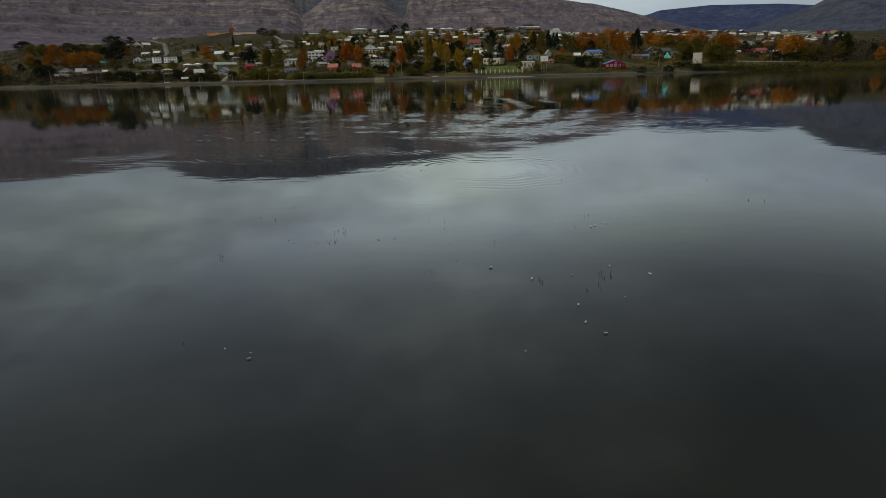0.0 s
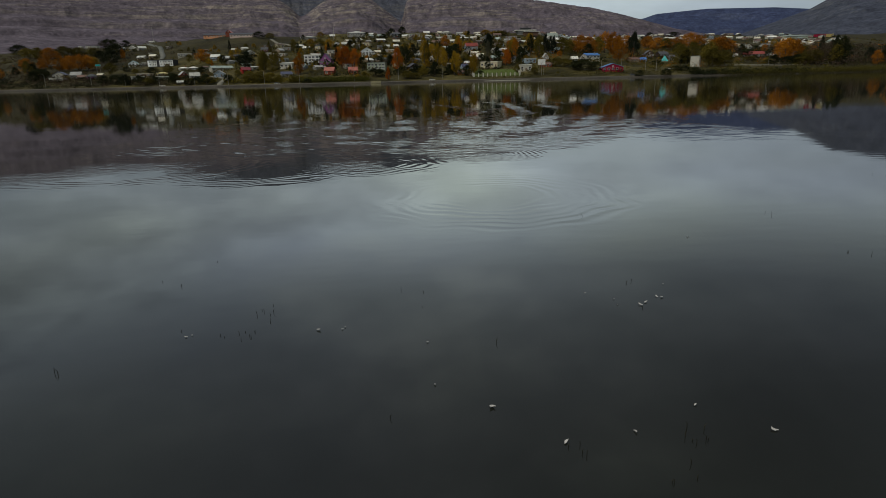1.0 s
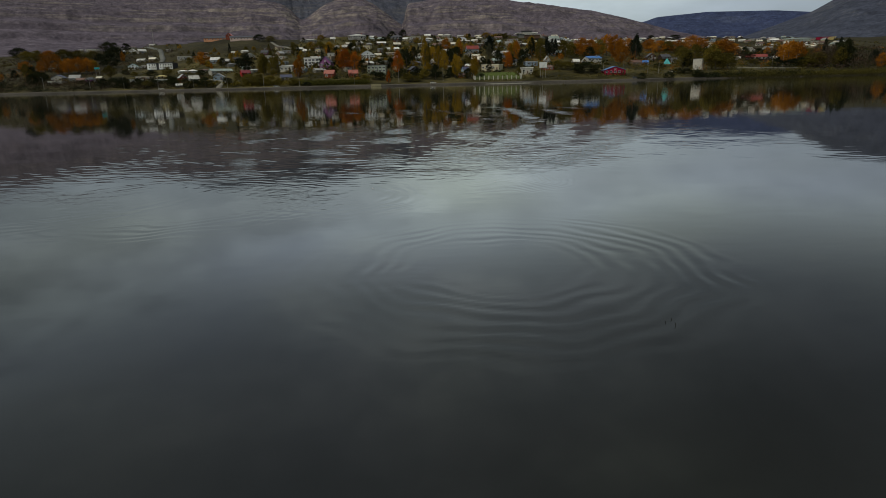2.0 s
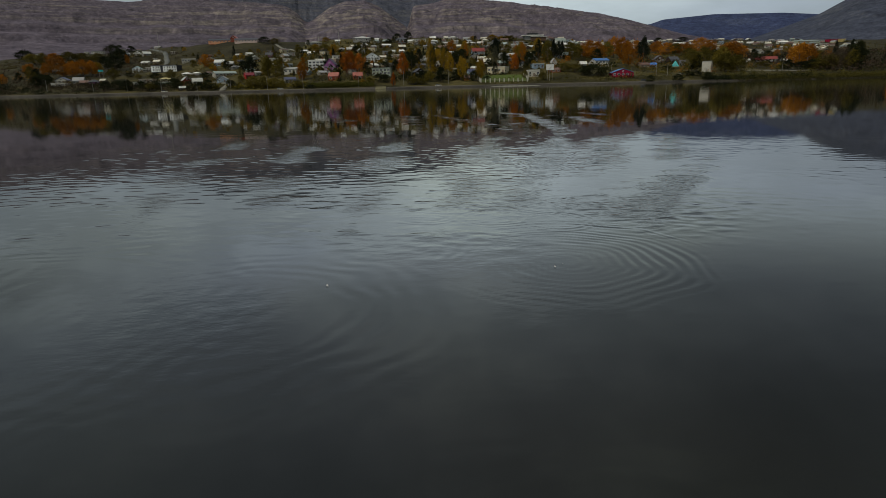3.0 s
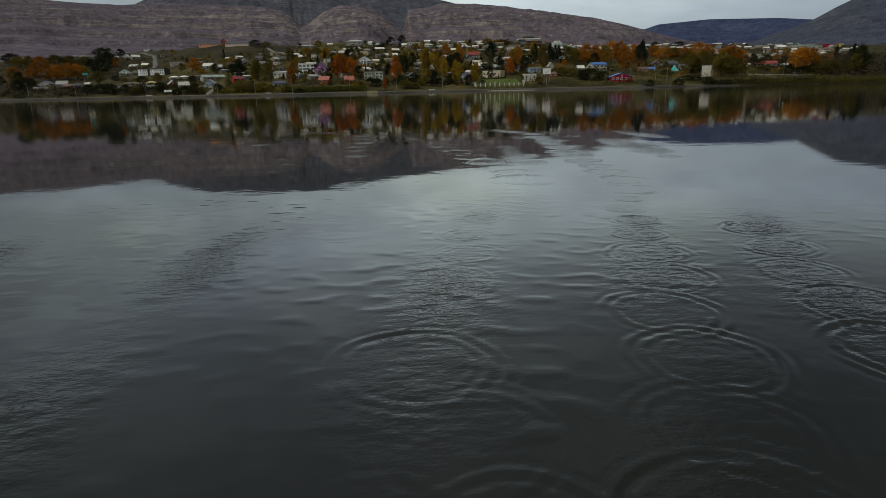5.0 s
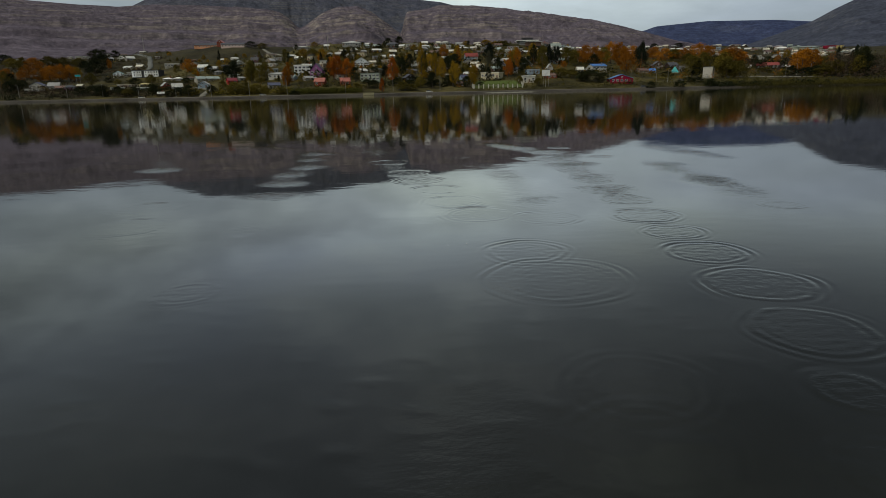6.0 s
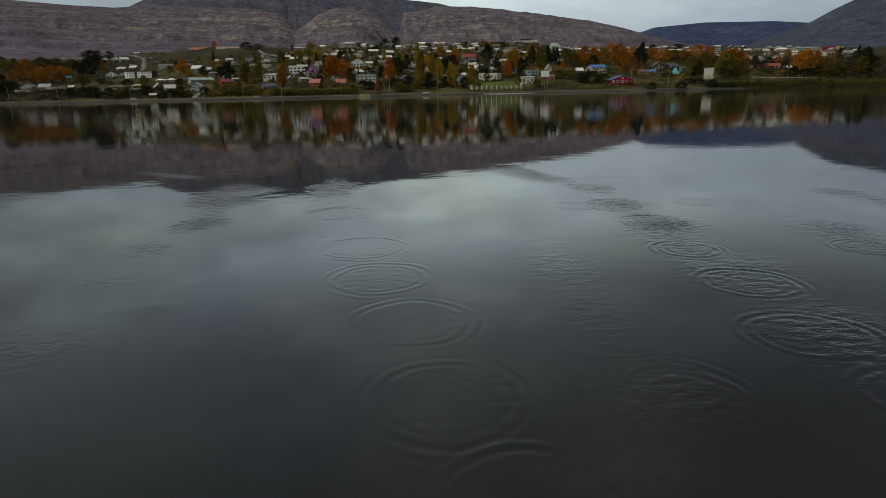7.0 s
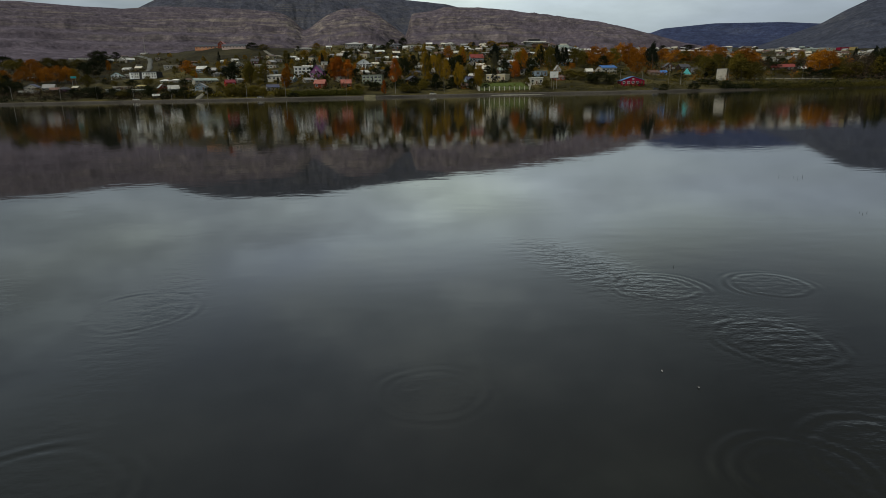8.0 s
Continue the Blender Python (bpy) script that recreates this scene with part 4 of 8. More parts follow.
def car(x, y, turn, colour):
    z = float(land_z(x, y)) + 0.05
    top = thing("car", x, y, z, turn, f"{colour} parked car beside the lakeside road", "car")
    bm = bmesh.new()
    prism(bm, [(-2.1, -0.85, 0.3), (2.1, -0.85, 0.3), (2.15, -0.85, 0.75), (1.2, -0.85, 0.95), (-2.05, -0.85, 0.95)], [(-2.1, 0.85, 0.3), (2.1, 0.85, 0.3), (2.15, 0.85, 0.75), (1.2, 0.85, 0.95), (-2.05, 0.85, 0.95)])
    bmesh.ops.recalc_face_normals(bm, faces=bm.faces)
    part("body", bm, PLASTER[colour], top)
    bm = bmesh.new()
    prism(bm, [(-1.9, -0.78, 0.95), (1.15, -0.78, 0.95), (0.4, -0.65, 1.45), (-1.5, -0.65, 1.45)], [(-1.9, 0.78, 0.95), (1.15, 0.78, 0.95), (0.4, 0.65, 1.45), (-1.5, 0.65, 1.45)])
    bmesh.ops.recalc_face_normals(bm, faces=bm.faces)
    part("cabin", bm, GLASS, top)
    for wx in (-1.3, 1.3):
        for wy in (-0.82, 0.82):
            bm = bmesh.new()
            ring = lambda o: [(0.32 * math.cos(i * 0.6283), o, 0.32 * math.sin(i * 0.6283)) for i in range(10)]
            prism(bm, ring(-0.1), ring(0.1))
            bmesh.ops.recalc_face_normals(bm, faces=bm.faces)
            part("wheel", bm, PLASTER["dark grey"], top).location = (wx, wy, 0.32)
    return top


def post(bm, x, y, z0, z1, r):
    return box(bm, x - r, y - r, z0, x + r, y + r, z1)


# ---- the town ----
house(-300.0, 588.5, 4, 11.0, 8.3, 5.3, "front", "white", "dark blue", 2)
house(-280.4, 576.6, 9, 8.8, 6.6, 5.4, "gable", "grey", "grey")
house(-290.6, 565.7, -4, 11.7, 8.7, 2.5, "flat", "white", "white")
house(-262.7, 566.2, 37, 7.8, 5.8, 4.5, "hip", "purple", "dark")
house(-272.4, 568.8, 23, 6.6, 4.9, 3.6, "gable", "dark brown", "brown")
house(-371.5, 713.6, 24, 6.1, 4.6, 2.5, "flat", "white", "white")
house(-478.8, 1048.8, 2, 17.3, 11.0, 3.6, "flat", "white", "dark")
house(-488.4, 1031.6, -6, 6.1, 4.6, 2.5, "flat", "white", "white")
house(-582.4, 1062.3, -4, 7.9, 5.9, 2.5, "flat", "pale grey", "white")
house(-593.3, 1047.2, -3, 10.4, 7.8, 2.5, "flat", "white", "pale grey")
house(-272.5, 683.8, 14, 9.6, 8.0, 5.6, "front", "bright white", "pale teal", 2)
house(-259.5, 684.0, 4, 8.0, 6.0, 3.0, "flat", "white", "pale grey")
house(-260.9, 673.9, 26, 6.8, 5.1, 2.5, "flat", "white", "pale grey")
house(-346.9, 873.5, 6, 8.4, 6.3, 5.5, "front", "white", "white")
house(-319.3, 831.9, 40, 9.5, 7.1, 5.2, "gable", "grey", "pale grey")
house(-363.5, 878.9, 40, 6.9, 5.2, 4.4, "gable", "grey", "grey")
house(-285.3, 740.8, -8, 9.2, 6.9, 3.8, "gable", "white", "pale grey")
house(-214.8, 559.7, 0, 11.7, 8.8, 2.5, "flat", "tan", "cream")
house(-199.8, 559.6, 25, 8.8, 6.6, 2.5, "hip", "cream", "yellow")
house(-212.5, 537.0, 27, 9.8, 7.4, 2.5, "flat", "pale grey", "pale grey")
house(-187.6, 527.4, 5, 10.8, 8.1, 2.5, "flat", "pale green", "white")
house(-416.7, 994.6, 6, 5.8, 4.5, 4.2, "gable", "grey", "grey")
house(-401.0, 1010.8, 40, 9.3, 7.0, 2.5, "gable", "white", "brown")
house(-352.7, 962.6, -1, 8.8, 6.6, 2.5, "gable", "white", "pale grey")
house(-290.0, 782.6, 39, 5.3, 4.5, 2.5, "flat", "white", "white")
house(-263.7, 585.6, -6, 4.8, 4.5, 2.5, "gable", "tan", "cream")
house(-223.0, 699.8, 4, 14.6, 10.9, 3.4, "flat", "pale grey", "white")
house(-172.1, 629.6, -4, 8.8, 6.6, 5.2, "gable", "pale blue", "pale grey", 2)
house(-157.1, 611.8, -12, 6.5, 4.9, 4.0, "gable", "grey", "grey")
house(-149.9, 618.8, 35, 6.6, 4.9, 3.1, "gable", "yellow", "dark")
house(-136.9, 621.5, 28, 8.5, 6.4, 5.5, "front", "white", "grey", 2)
house(-157.1, 688.8, 35, 6.6, 5.0, 2.5, "gable", "white", "white")
house(-167.8, 686.6, 1, 5.2, 4.5, 2.5, "gable", "grey", "white")
house(-202.8, 706.6, 37, 6.2, 4.6, 2.5, "hip", "dark brown", "brown")
house(-126.3, 639.9, -0, 6.7, 5.1, 4.4, "gable", "purple", "dark", 2)
house(-118.7, 617.6, -7, 5.2, 4.5, 2.8, "flat", "pale grey", "pale grey")
house(-105.3, 606.6, -7, 11.4, 8.5, 2.5, "flat", "white", "pale grey")
house(-109.9, 580.0, -1, 7.3, 5.4, 2.5, "shed", "white", "white")
house(-105.0, 645.4, -2, 8.1, 6.1, 2.5, "flat", "grey", "grey")
house(-94.5, 661.9, 26, 6.9, 5.2, 2.5, "gable", "grey", "white")
house(-148.5, 596.1, 36, 10.1, 7.6, 2.5, "hip", "grey", "grey")
house(-120.6, 525.0, 29, 7.1, 5.3, 4.0, "gable", "red", "crimson")
house(-113.5, 531.0, 34, 7.2, 5.4, 3.1, "shed", "grey", "pale grey")
house(-173.4, 531.6, 38, 6.1, 4.6, 5.2, "front", "brick red", "grey")
house(-190.1, 586.3, 4, 7.9, 5.9, 2.5, "hip", "white", "white")
house(-179.8, 580.7, -10, 6.3, 4.7, 2.5, "hip", "grey", "white")
house(-169.1, 579.1, 37, 7.5, 5.6, 2.5, "hip", "pale grey", "brown")
house(-158.5, 513.0, 24, 7.4, 7.0, 5.2, "gable", "pale grey", "pale grey", 2)
house(-139.7, 517.3, 2, 8.0, 6.0, 4.7, "front", "pale blue", "grey")
house(-151.0, 564.8, 30, 18.3, 11.0, 3.9, "gable", "pale grey", "green grey")
house(-163.6, 492.6, 19, 4.4, 4.0, 2.4, "gable", "grey", "pale grey")
house(-81.1, 485.4, 19, 8.2, 6.1, 3.4, "gable", "grey", "dark blue")
house(-86.5, 526.1, -7, 10.2, 7.6, 4.6, "shed", "white", "pale grey")
house(-283.2, 825.6, -2, 5.6, 4.5, 2.5, "flat", "grey", "white")
house(-47.3, 480.1, -10, 7.4, 5.6, 5.2, "gable", "brick red", "pink")
house(-29.8, 481.9, 9, 6.8, 5.1, 4.8, "gable", "brick red", "pink")
house(-66.0, 530.9, -3, 12.2, 9.2, 7.9, "flat", "bright white", "white", 3)
house(-52.6, 512.8, -12, 9.6, 6.9, 10.4, "front", "purple", "dark plum", 2)
house(-57.8, 503.5, 31, 8.4, 6.3, 2.9, "gable", "grey", "grey")
house(-23.5, 663.6, 28, 4.8, 4.5, 2.5, "gable", "grey", "grey")
house(-10.6, 666.7, 13, 8.9, 6.7, 3.0, "gable", "brown", "white")
house(-22.7, 582.6, 10, 13.5, 8.6, 7.4, "front", "bright white", "pale grey", 2)
house(-13.1, 601.6, -7, 6.2, 4.6, 2.7, "gable", "cream", "cream")
house(-0.2, 606.6, -22, 8.7, 6.5, 2.7, "flat", "tan", "cream")
house(-3.9, 632.6, -7, 4.7, 4.5, 3.1, "gable", "white", "pale grey")
house(4.9, 636.6, 12, 4.5, 4.5, 2.6, "gable", "white", "white")
house(-7.8, 539.5, 21, 11.0, 8.3, 2.6, "flat", "pale grey", "pale grey")
house(-11.6, 498.7, -7, 14.3, 10.7, 5.3, "flat", "pale green", "green grey", 2)
house(-9.4, 571.6, 27, 4.9, 4.5, 2.5, "flat", "cream", "cream")
house(17.0, 499.5, 25, 8.5, 6.4, 5.2, "front", "dark brown", "dark", 2)
house(19.6, 538.7, 11, 9.0, 6.7, 2.8, "gable", "grey", "dark")
house(34.6, 539.6, -16, 4.4, 4.5, 4.9, "front", "tan", "cream", 2)
house(23.8, 562.6, 5, 5.4, 4.5, 3.2, "gable", "white", "white")
house(-33.4, 616.6, 8, 5.3, 4.5, 4.2, "gable", "dark grey", "dark")
house(25.6, 697.8, 11, 11.8, 8.9, 2.5, "flat", "white", "white")
house(6.2, 699.2, -8, 13.0, 9.7, 4.5, "hip", "dark grey", "dark", 2)
house(-92.1, 726.7, 11, 14.4, 10.8, 3.0, "hip", "grey", "pale grey")
house(-66.0, 722.6, 10, 5.4, 4.5, 2.5, "gable", "white", "white")
house(-101.6, 739.6, -9, 4.7, 4.5, 2.5, "flat", "white", "white")
house(19.2, 639.8, -15, 6.6, 4.9, 2.5, "flat", "white", "brown")
house(-85.2, 641.8, -3, 6.7, 5.0, 3.2, "gable", "grey", "white")
house(-44.5, 598.6, -5, 6.2, 4.6, 2.5, "flat", "pale grey", "white")
house(-47.5, 614.6, 29, 4.6, 4.5, 2.5, "gable", "pale grey", "grey")
house(40.0, 692.6, 24, 8.6, 6.5, 2.5, "gable", "white", "pale grey")
house(52.3, 700.6, -24, 4.4, 4.5, 2.5, "gable", "white", "brown")
house(42.3, 585.6, -24, 5.1, 4.5, 2.5, "flat", "white", "grey")
house(80.7, 501.7, -28, 14.4, 10.8, 4.4, "flat", "cream", "cream")
house(105.1, 483.7, -2, 8.9, 6.7, 4.5, "flat", "white", "white")
house(115.2, 515.9, 12, 9.5, 7.2, 3.2, "flat", "pale blue", "pale grey")
house(125.4, 498.0, -17, 9.7, 7.3, 2.9, "gable", "brick red", "brown")
house(130.2, 520.6, 3, 4.4, 4.5, 6.4, "front", "pale grey", "grey", 2)
house(155.5, 521.6, 1, 5.5, 4.5, 4.0, "gable", "white", "white")
house(58.4, 498.6, 16, 5.0, 4.5, 3.9, "gable", "pale blue", "dark blue")
house(52.9, 474.6, 2, 5.4, 4.5, 2.9, "gable", "brick red", "brown")
house(76.5, 595.6, 8, 11.5, 6.5, 6.2, "gable", "pale blue", "red", 2)
house(82.9, 616.7, -13, 8.9, 6.7, 2.8, "flat", "brown", "dark")
house(77.2, 539.6, -19, 6.0, 4.5, 5.0, "gable", "white", "cream", 2)
house(75.9, 657.2, 16, 10.2, 7.7, 3.5, "hip", "tan", "white")
house(88.2, 664.7, -19, 6.2, 4.7, 2.5, "gable", "white", "white")
house(64.1, 722.8, -25, 9.3, 7.0, 3.8, "hip", "pale grey", "pale grey")
house(80.6, 724.7, 2, 9.1, 6.8, 3.0, "gable", "cream", "grey")
house(98.9, 714.9, -19, 6.9, 5.2, 2.7, "gable", "tan", "cream")
house(56.8, 727.6, 17, 4.9, 4.5, 2.5, "gable", "white", "cream")
house(51.7, 599.6, 17, 4.9, 4.5, 2.5, "gable", "white", "pale grey")
house(45.5, 574.6, 3, 5.5, 4.5, 3.3, "gable", "white", "dark")
house(71.0, 553.6, -12, 4.0, 4.5, 2.7, "gable", "cream", "cream")
house(97.3, 579.6, -20, 4.2, 4.5, 3.6, "front", "white", "pale grey")
house(104.4, 573.6, -14, 5.0, 4.5, 3.1, "gable", "cream", "white")
house(121.0, 572.6, -1, 8.7, 6.5, 3.3, "gable", "cream", "cream")
house(132.8, 656.0, 13, 7.2, 5.4, 3.3, "flat", "tan", "white")
house(122.6, 656.9, 5, 6.9, 5.2, 2.5, "gable", "pale grey", "grey")
house(131.3, 676.7, -15, 11.7, 8.7, 2.6, "flat", "grey", "brown")
house(171.1, 669.5, 11, 8.6, 6.4, 6.0, "front", "white", "pale grey", 2)
house(181.5, 675.6, 3, 8.7, 6.5, 3.7, "gable", "white", "white")
house(220.2, 780.6, -24, 5.4, 4.5, 2.5, "gable", "white", "pale grey")
house(268.2, 908.5, -18, 8.4, 6.3, 2.9, "gable", "cream", "cream")
house(277.3, 910.6, -33, 6.1, 4.5, 2.9, "gable", "white", "white")
house(153.0, 669.6, 18, 4.8, 4.5, 2.5, "gable", "cream", "cream")
house(57.7, 552.6, -26, 4.8, 4.5, 3.6, "front", "grey", "grey")
house(172.5, 526.6, 4, 12.0, 6.0, 6.6, "shed", "white", "blue", 2)
house(164.0, 523.6, -25, 5.3, 4.5, 5.5, "front", "white", "grey")
house(158.0, 528.6, -19, 3.4, 4.5, 3.1, "gable", "white", "white")
house(214.9, 540.8, 12, 9.2, 6.9, 3.6, "gable", "tan", "brown")
house(227.1, 548.6, -2, 5.6, 4.5, 3.3, "gable", "pale blue", "blue")
house(241.8, 571.8, -3, 9.2, 6.9, 6.5, "front", "brown", "dark", 2)
house(256.2, 573.8, 11, 9.3, 7.0, 5.4, "gable", "dark brown", "dark", 2)
house(258.8, 558.6, -30, 4.6, 4.5, 4.6, "gable", "grey", "dark")
house(288.7, 843.6, -34, 5.6, 4.5, 2.5, "gable", "white", "white")
house(326.3, 856.7, -21, 8.9, 6.7, 4.9, "front", "white", "dark")
house(330.9, 844.6, -27, 5.8, 4.5, 2.5, "gable", "white", "cream")
house(413.4, 968.7, -22, 9.0, 6.7, 4.1, "front", "cream", "white")
house(385.4, 831.7, -10, 8.9, 6.7, 3.5, "gable", "white", "white")
house(377.9, 802.6, -38, 4.9, 4.5, 2.7, "flat", "cream", "cream")
house(420.9, 843.0, -39, 12.4, 9.3, 2.5, "gable", "white", "pale grey")
house(278.6, 910.6, -19, 6.1, 4.5, 2.9, "gable", "cream", "grey")
house(289.5, 910.9, 9, 6.9, 5.2, 3.0, "gable", "white", "cream")
house(310.8, 858.6, -34, 5.0, 4.5, 2.5, "gable", "cream", "white")
house(296.9, 896.6, -19, 6.0, 4.5, 2.6, "gable", "tan", "cream")
house(381.4, 875.1, 5, 7.3, 5.5, 2.6, "gable", "white", "dark")
house(394.2, 870.8, 5, 6.5, 4.9, 2.6, "gable", "pale grey", "white")
house(372.6, 711.9, -25, 9.5, 7.1, 5.2, "front", "white", "brown", 2)
house(302.3, 856.6, -34, 5.0, 4.5, 2.5, "gable", "white", "white")
house(400.8, 833.6, -24, 5.9, 4.5, 2.5, "gable", "cream", "white")
house(412.9, 847.6, -24, 6.0, 4.5, 2.5, "flat", "white", "grey")
house(339.4, 561.7, -28, 17.5, 9.6, 5.0, "gable", "dark brown", "red")
house(360.0, 572.6, -35, 4.2, 4.5, 2.6, "gable", "dark grey", "dark")
house(367.5, 575.6, 5, 5.1, 4.5, 2.5, "gable", "white", "white")
house(470.2, 843.2, 2, 10.3, 7.7, 3.7, "gable", "white", "cream")
house(461.8, 840.6, -12, 6.1, 4.6, 2.6, "gable", "white", "white")
house(398.3, 700.2, 7, 7.8, 5.8, 2.8, "flat", "white", "pale grey")
house(402.4, 690.6, 7, 6.1, 4.5, 2.5, "flat", "cream", "dark")
house(395.9, 673.0, -7, 9.8, 7.4, 2.7, "flat", "white", "pale grey")
house(391.8, 653.7, 0, 6.4, 4.8, 2.5, "flat", "pale grey", "pale grey")
house(413.8, 663.0, 6, 9.9, 7.4, 2.7, "gable", "pale grey", "grey")
house(454.2, 715.0, -42, 7.2, 5.4, 2.5, "gable", "white", "pale grey")
house(513.4, 820.6, -28, 5.4, 4.5, 3.4, "gable", "brick red", "brown")
house(509.2, 804.9, -8, 12.1, 9.1, 3.7, "gable", "white", "white")
house(517.6, 801.1, -35, 10.1, 7.6, 2.6, "flat", "pale grey", "white")
house(512.8, 843.7, -14, 6.3, 4.7, 2.5, "flat", "white", "pale grey")
house(504.9, 848.5, -27, 8.4, 6.3, 2.5, "flat", "pale grey", "white")
house(488.8, 845.4, -33, 8.3, 6.2, 2.5, "gable", "white", "white")
house(549.1, 766.3, -30, 8.0, 6.0, 2.6, "gable", "white", "brown")
house(555.0, 746.3, -17, 7.9, 5.9, 2.5, "gable", "white", "cream")
house(549.9, 780.4, -10, 8.1, 6.1, 2.5, "flat", "pale grey", "pale grey")
house(326.1, 569.6, -33, 4.9, 4.5, 3.0, "gable", "white", "white")
house(362.0, 661.6, -26, 5.7, 4.5, 2.5, "gable", "cream", "white")
house(409.9, 627.6, -9, 3.1, 4.5, 2.5, "gable", "white", "pale grey")
apartments(-227.8, 642.8, -9)
house(-226.1, 842.3, 0, 30.9, 12.0, 4.8, "gable", "salmon", "dark", name="hotel_wing", label="long salmon hotel wing with a dark roof on the terrace", category="hotel")
house(-184.4, 801.3, 0, 27.4, 12.0, 4.4, "gable", "pink white", "dark", name="hotel_wing", label="long pale pink hotel wing with a dark roof on the terrace", category="hotel")
house(-205.1, 825.3, 0, 7.2, 14.0, 6.4, "front", "brick red", "red", 1, name="hotel_entrance", label="red gabled hotel entrance between two long wings", category="hotel")
house(-38.3, 726.3, 0, 19.9, 24.0, 5.2, "hip", "grey", "pale grey", name="exhibition_hall", label="grey hall with a tall hipped grey roof on the terrace", category="hall")
house(169.8, 470.3, -6, 15.6, 12.0, 5.2, "front", "crimson", "blue", name="lakeside_restaurant", label="crimson lakeside building with a low blue gabled roof", category="restaurant")
house(549.2, 820.3, 0, 30.7, 22.0, 3.4, "gable", "pale green", "green grey", name="warehouse", label="long pale green warehouse with a grey sheet roof", category="warehouse")
house(632.6, 917.3, 0, 18.8, 18.0, 3.4, "gable", "pale grey", "dark", name="warehouse", label="pale warehouse with a dark sheet roof", category="warehouse")
house(655.3, 912.3, 0, 22.7, 20.0, 3.5, "flat", "crimson", "crimson", name="supermarket", label="red flat-roofed shop hall with yellow ends", category="shop")
house(659.5, 899.3, 0, 3.2, 18.0, 3.9, "flat", "yellow", "yellow", name="shop_tower", label="yellow end tower beside the red shop hall", category="shop")
house(19.1, 604.3, 2, 6.6, 7.7, 3.6, "front", "cream", "green grey")
house(426.1, 936.3, -14, 5.7, 7.8, 4.4, "shed", "dark brown", "grey")
house(76.4, 566.3, -20, 6.5, 8.5, 3.4, "gable", "tan", "cream")
house(61.2, 634.3, -7, 6.7, 7.3, 3.3, "gable", "tan", "cream")
house(-33.4, 676.3, -17, 6.2, 7.0, 4.2, "front", "tan", "pale grey")
house(154.5, 575.3, -14, 5.8, 7.0, 3.9, "gable", "tan", "green grey")
house(-73.2, 513.3, -14, 7.5, 8.1, 3.7, "gable", "pale blue", "green grey")
house(364.3, 778.3, -34, 5.5, 7.8, 3.4, "gable", "tan", "green grey")
house(326.6, 811.3, 25, 7.5, 8.7, 3.6, "front", "cream", "white")
house(-19.4, 529.3, 31, 5.6, 8.7, 3.4, "gable", "tan", "pale grey")
house(201.3, 658.3, 16, 6.2, 6.3, 3.2, "hip", "dark brown", "dark")
house(-55.9, 656.3, -20, 8.0, 8.4, 3.2, "hip", "pale grey", "grey")
house(145.9, 608.3, 34, 8.1, 8.9, 3.0, "front", "pale grey", "white")
house(71.6, 580.3, 10, 6.7, 6.7, 3.3, "front", "white", "dark")
house(108.4, 624.3, 4, 8.2, 8.8, 3.7, "hip", "pale blue", "brown")
house(31.5, 653.3, 8, 7.3, 6.4, 3.1, "shed", "pale grey", "grey")
house(356.2, 871.3, 7, 7.4, 8.0, 3.5, "gable", "grey", "white")
house(96.0, 566.3, 10, 7.8, 8.4, 4.3, "gable", "pale grey", "grey")
house(5.2, 564.3, 29, 8.5, 7.2, 4.1, "hip", "grey", "brown")
house(-54.8, 585.3, 11, 7.6, 7.2, 3.5, "flat", "white", "grey")
house(117.1, 688.3, 3, 8.3, 6.4, 3.1, "gable", "tan", "brown")
house(94.1, 543.3, 18, 6.0, 8.9, 4.2, "gable", "cream", "dark")
house(314.2, 790.3, 3, 6.7, 8.6, 3.5, "shed", "tan", "white")
house(444.4, 840.3, -34, 6.0, 6.7, 3.8, "flat", "pale blue", "grey")
house(48.7, 513.3, 17, 6.6, 7.8, 3.1, "shed", "cream", "cream")
house(184.2, 609.3, -5, 8.0, 8.7, 4.2, "gable", "white", "dark")
house(198.8, 759.3, -8, 6.9, 7.1, 4.2, "gable", "tan", "cream")
house(36.7, 673.3, 30, 7.0, 8.6, 3.4, "gable", "grey", "grey")
house(137.3, 577.3, 26, 6.0, 8.7, 4.3, "gable", "grey", "dark")
house(169.4, 609.3, 6, 7.4, 8.3, 3.3, "hip", "grey", "pale grey")
house(-35.0, 504.3, 28, 7.5, 8.3, 3.9, "shed", "white", "brown")
house(96.6, 647.3, -23, 5.8, 6.3, 4.4, "flat", "grey", "grey")
house(439.4, 993.3, -32, 8.0, 8.3, 4.1, "gable", "cream", "cream")
house(-127.2, 559.3, 28, 7.6, 6.3, 3.3, "shed", "pale grey", "green grey")
house(56.0, 577.3, 20, 7.1, 8.2, 4.2, "front", "white", "grey")
house(-85.2, 693.3, -11, 6.2, 8.8, 3.9, "flat", "tan", "dark")
house(506.0, 785.3, -32, 7.1, 6.4, 3.4, "gable", "tan", "brown")
house(-46.2, 639.3, -25, 7.3, 7.4, 4.4, "gable", "brown", "pale grey")
house(-54.5, 570.3, -33, 7.3, 8.2, 3.0, "flat", "tan", "cream")
house(-64.3, 669.3, 34, 6.8, 7.9, 3.2, "front", "tan", "dark")
house(-24.0, 638.3, -16, 7.1, 7.1, 4.2, "flat", "cream", "brown")
house(63.3, 682.3, -10, 8.1, 9.0, 3.2, "flat", "pale grey", "white")
house(176.3, 725.3, 34, 8.0, 6.5, 3.9, "gable", "grey", "brown")
house(101.2, 521.3, -18, 7.1, 6.9, 3.6, "gable", "white", "dark")
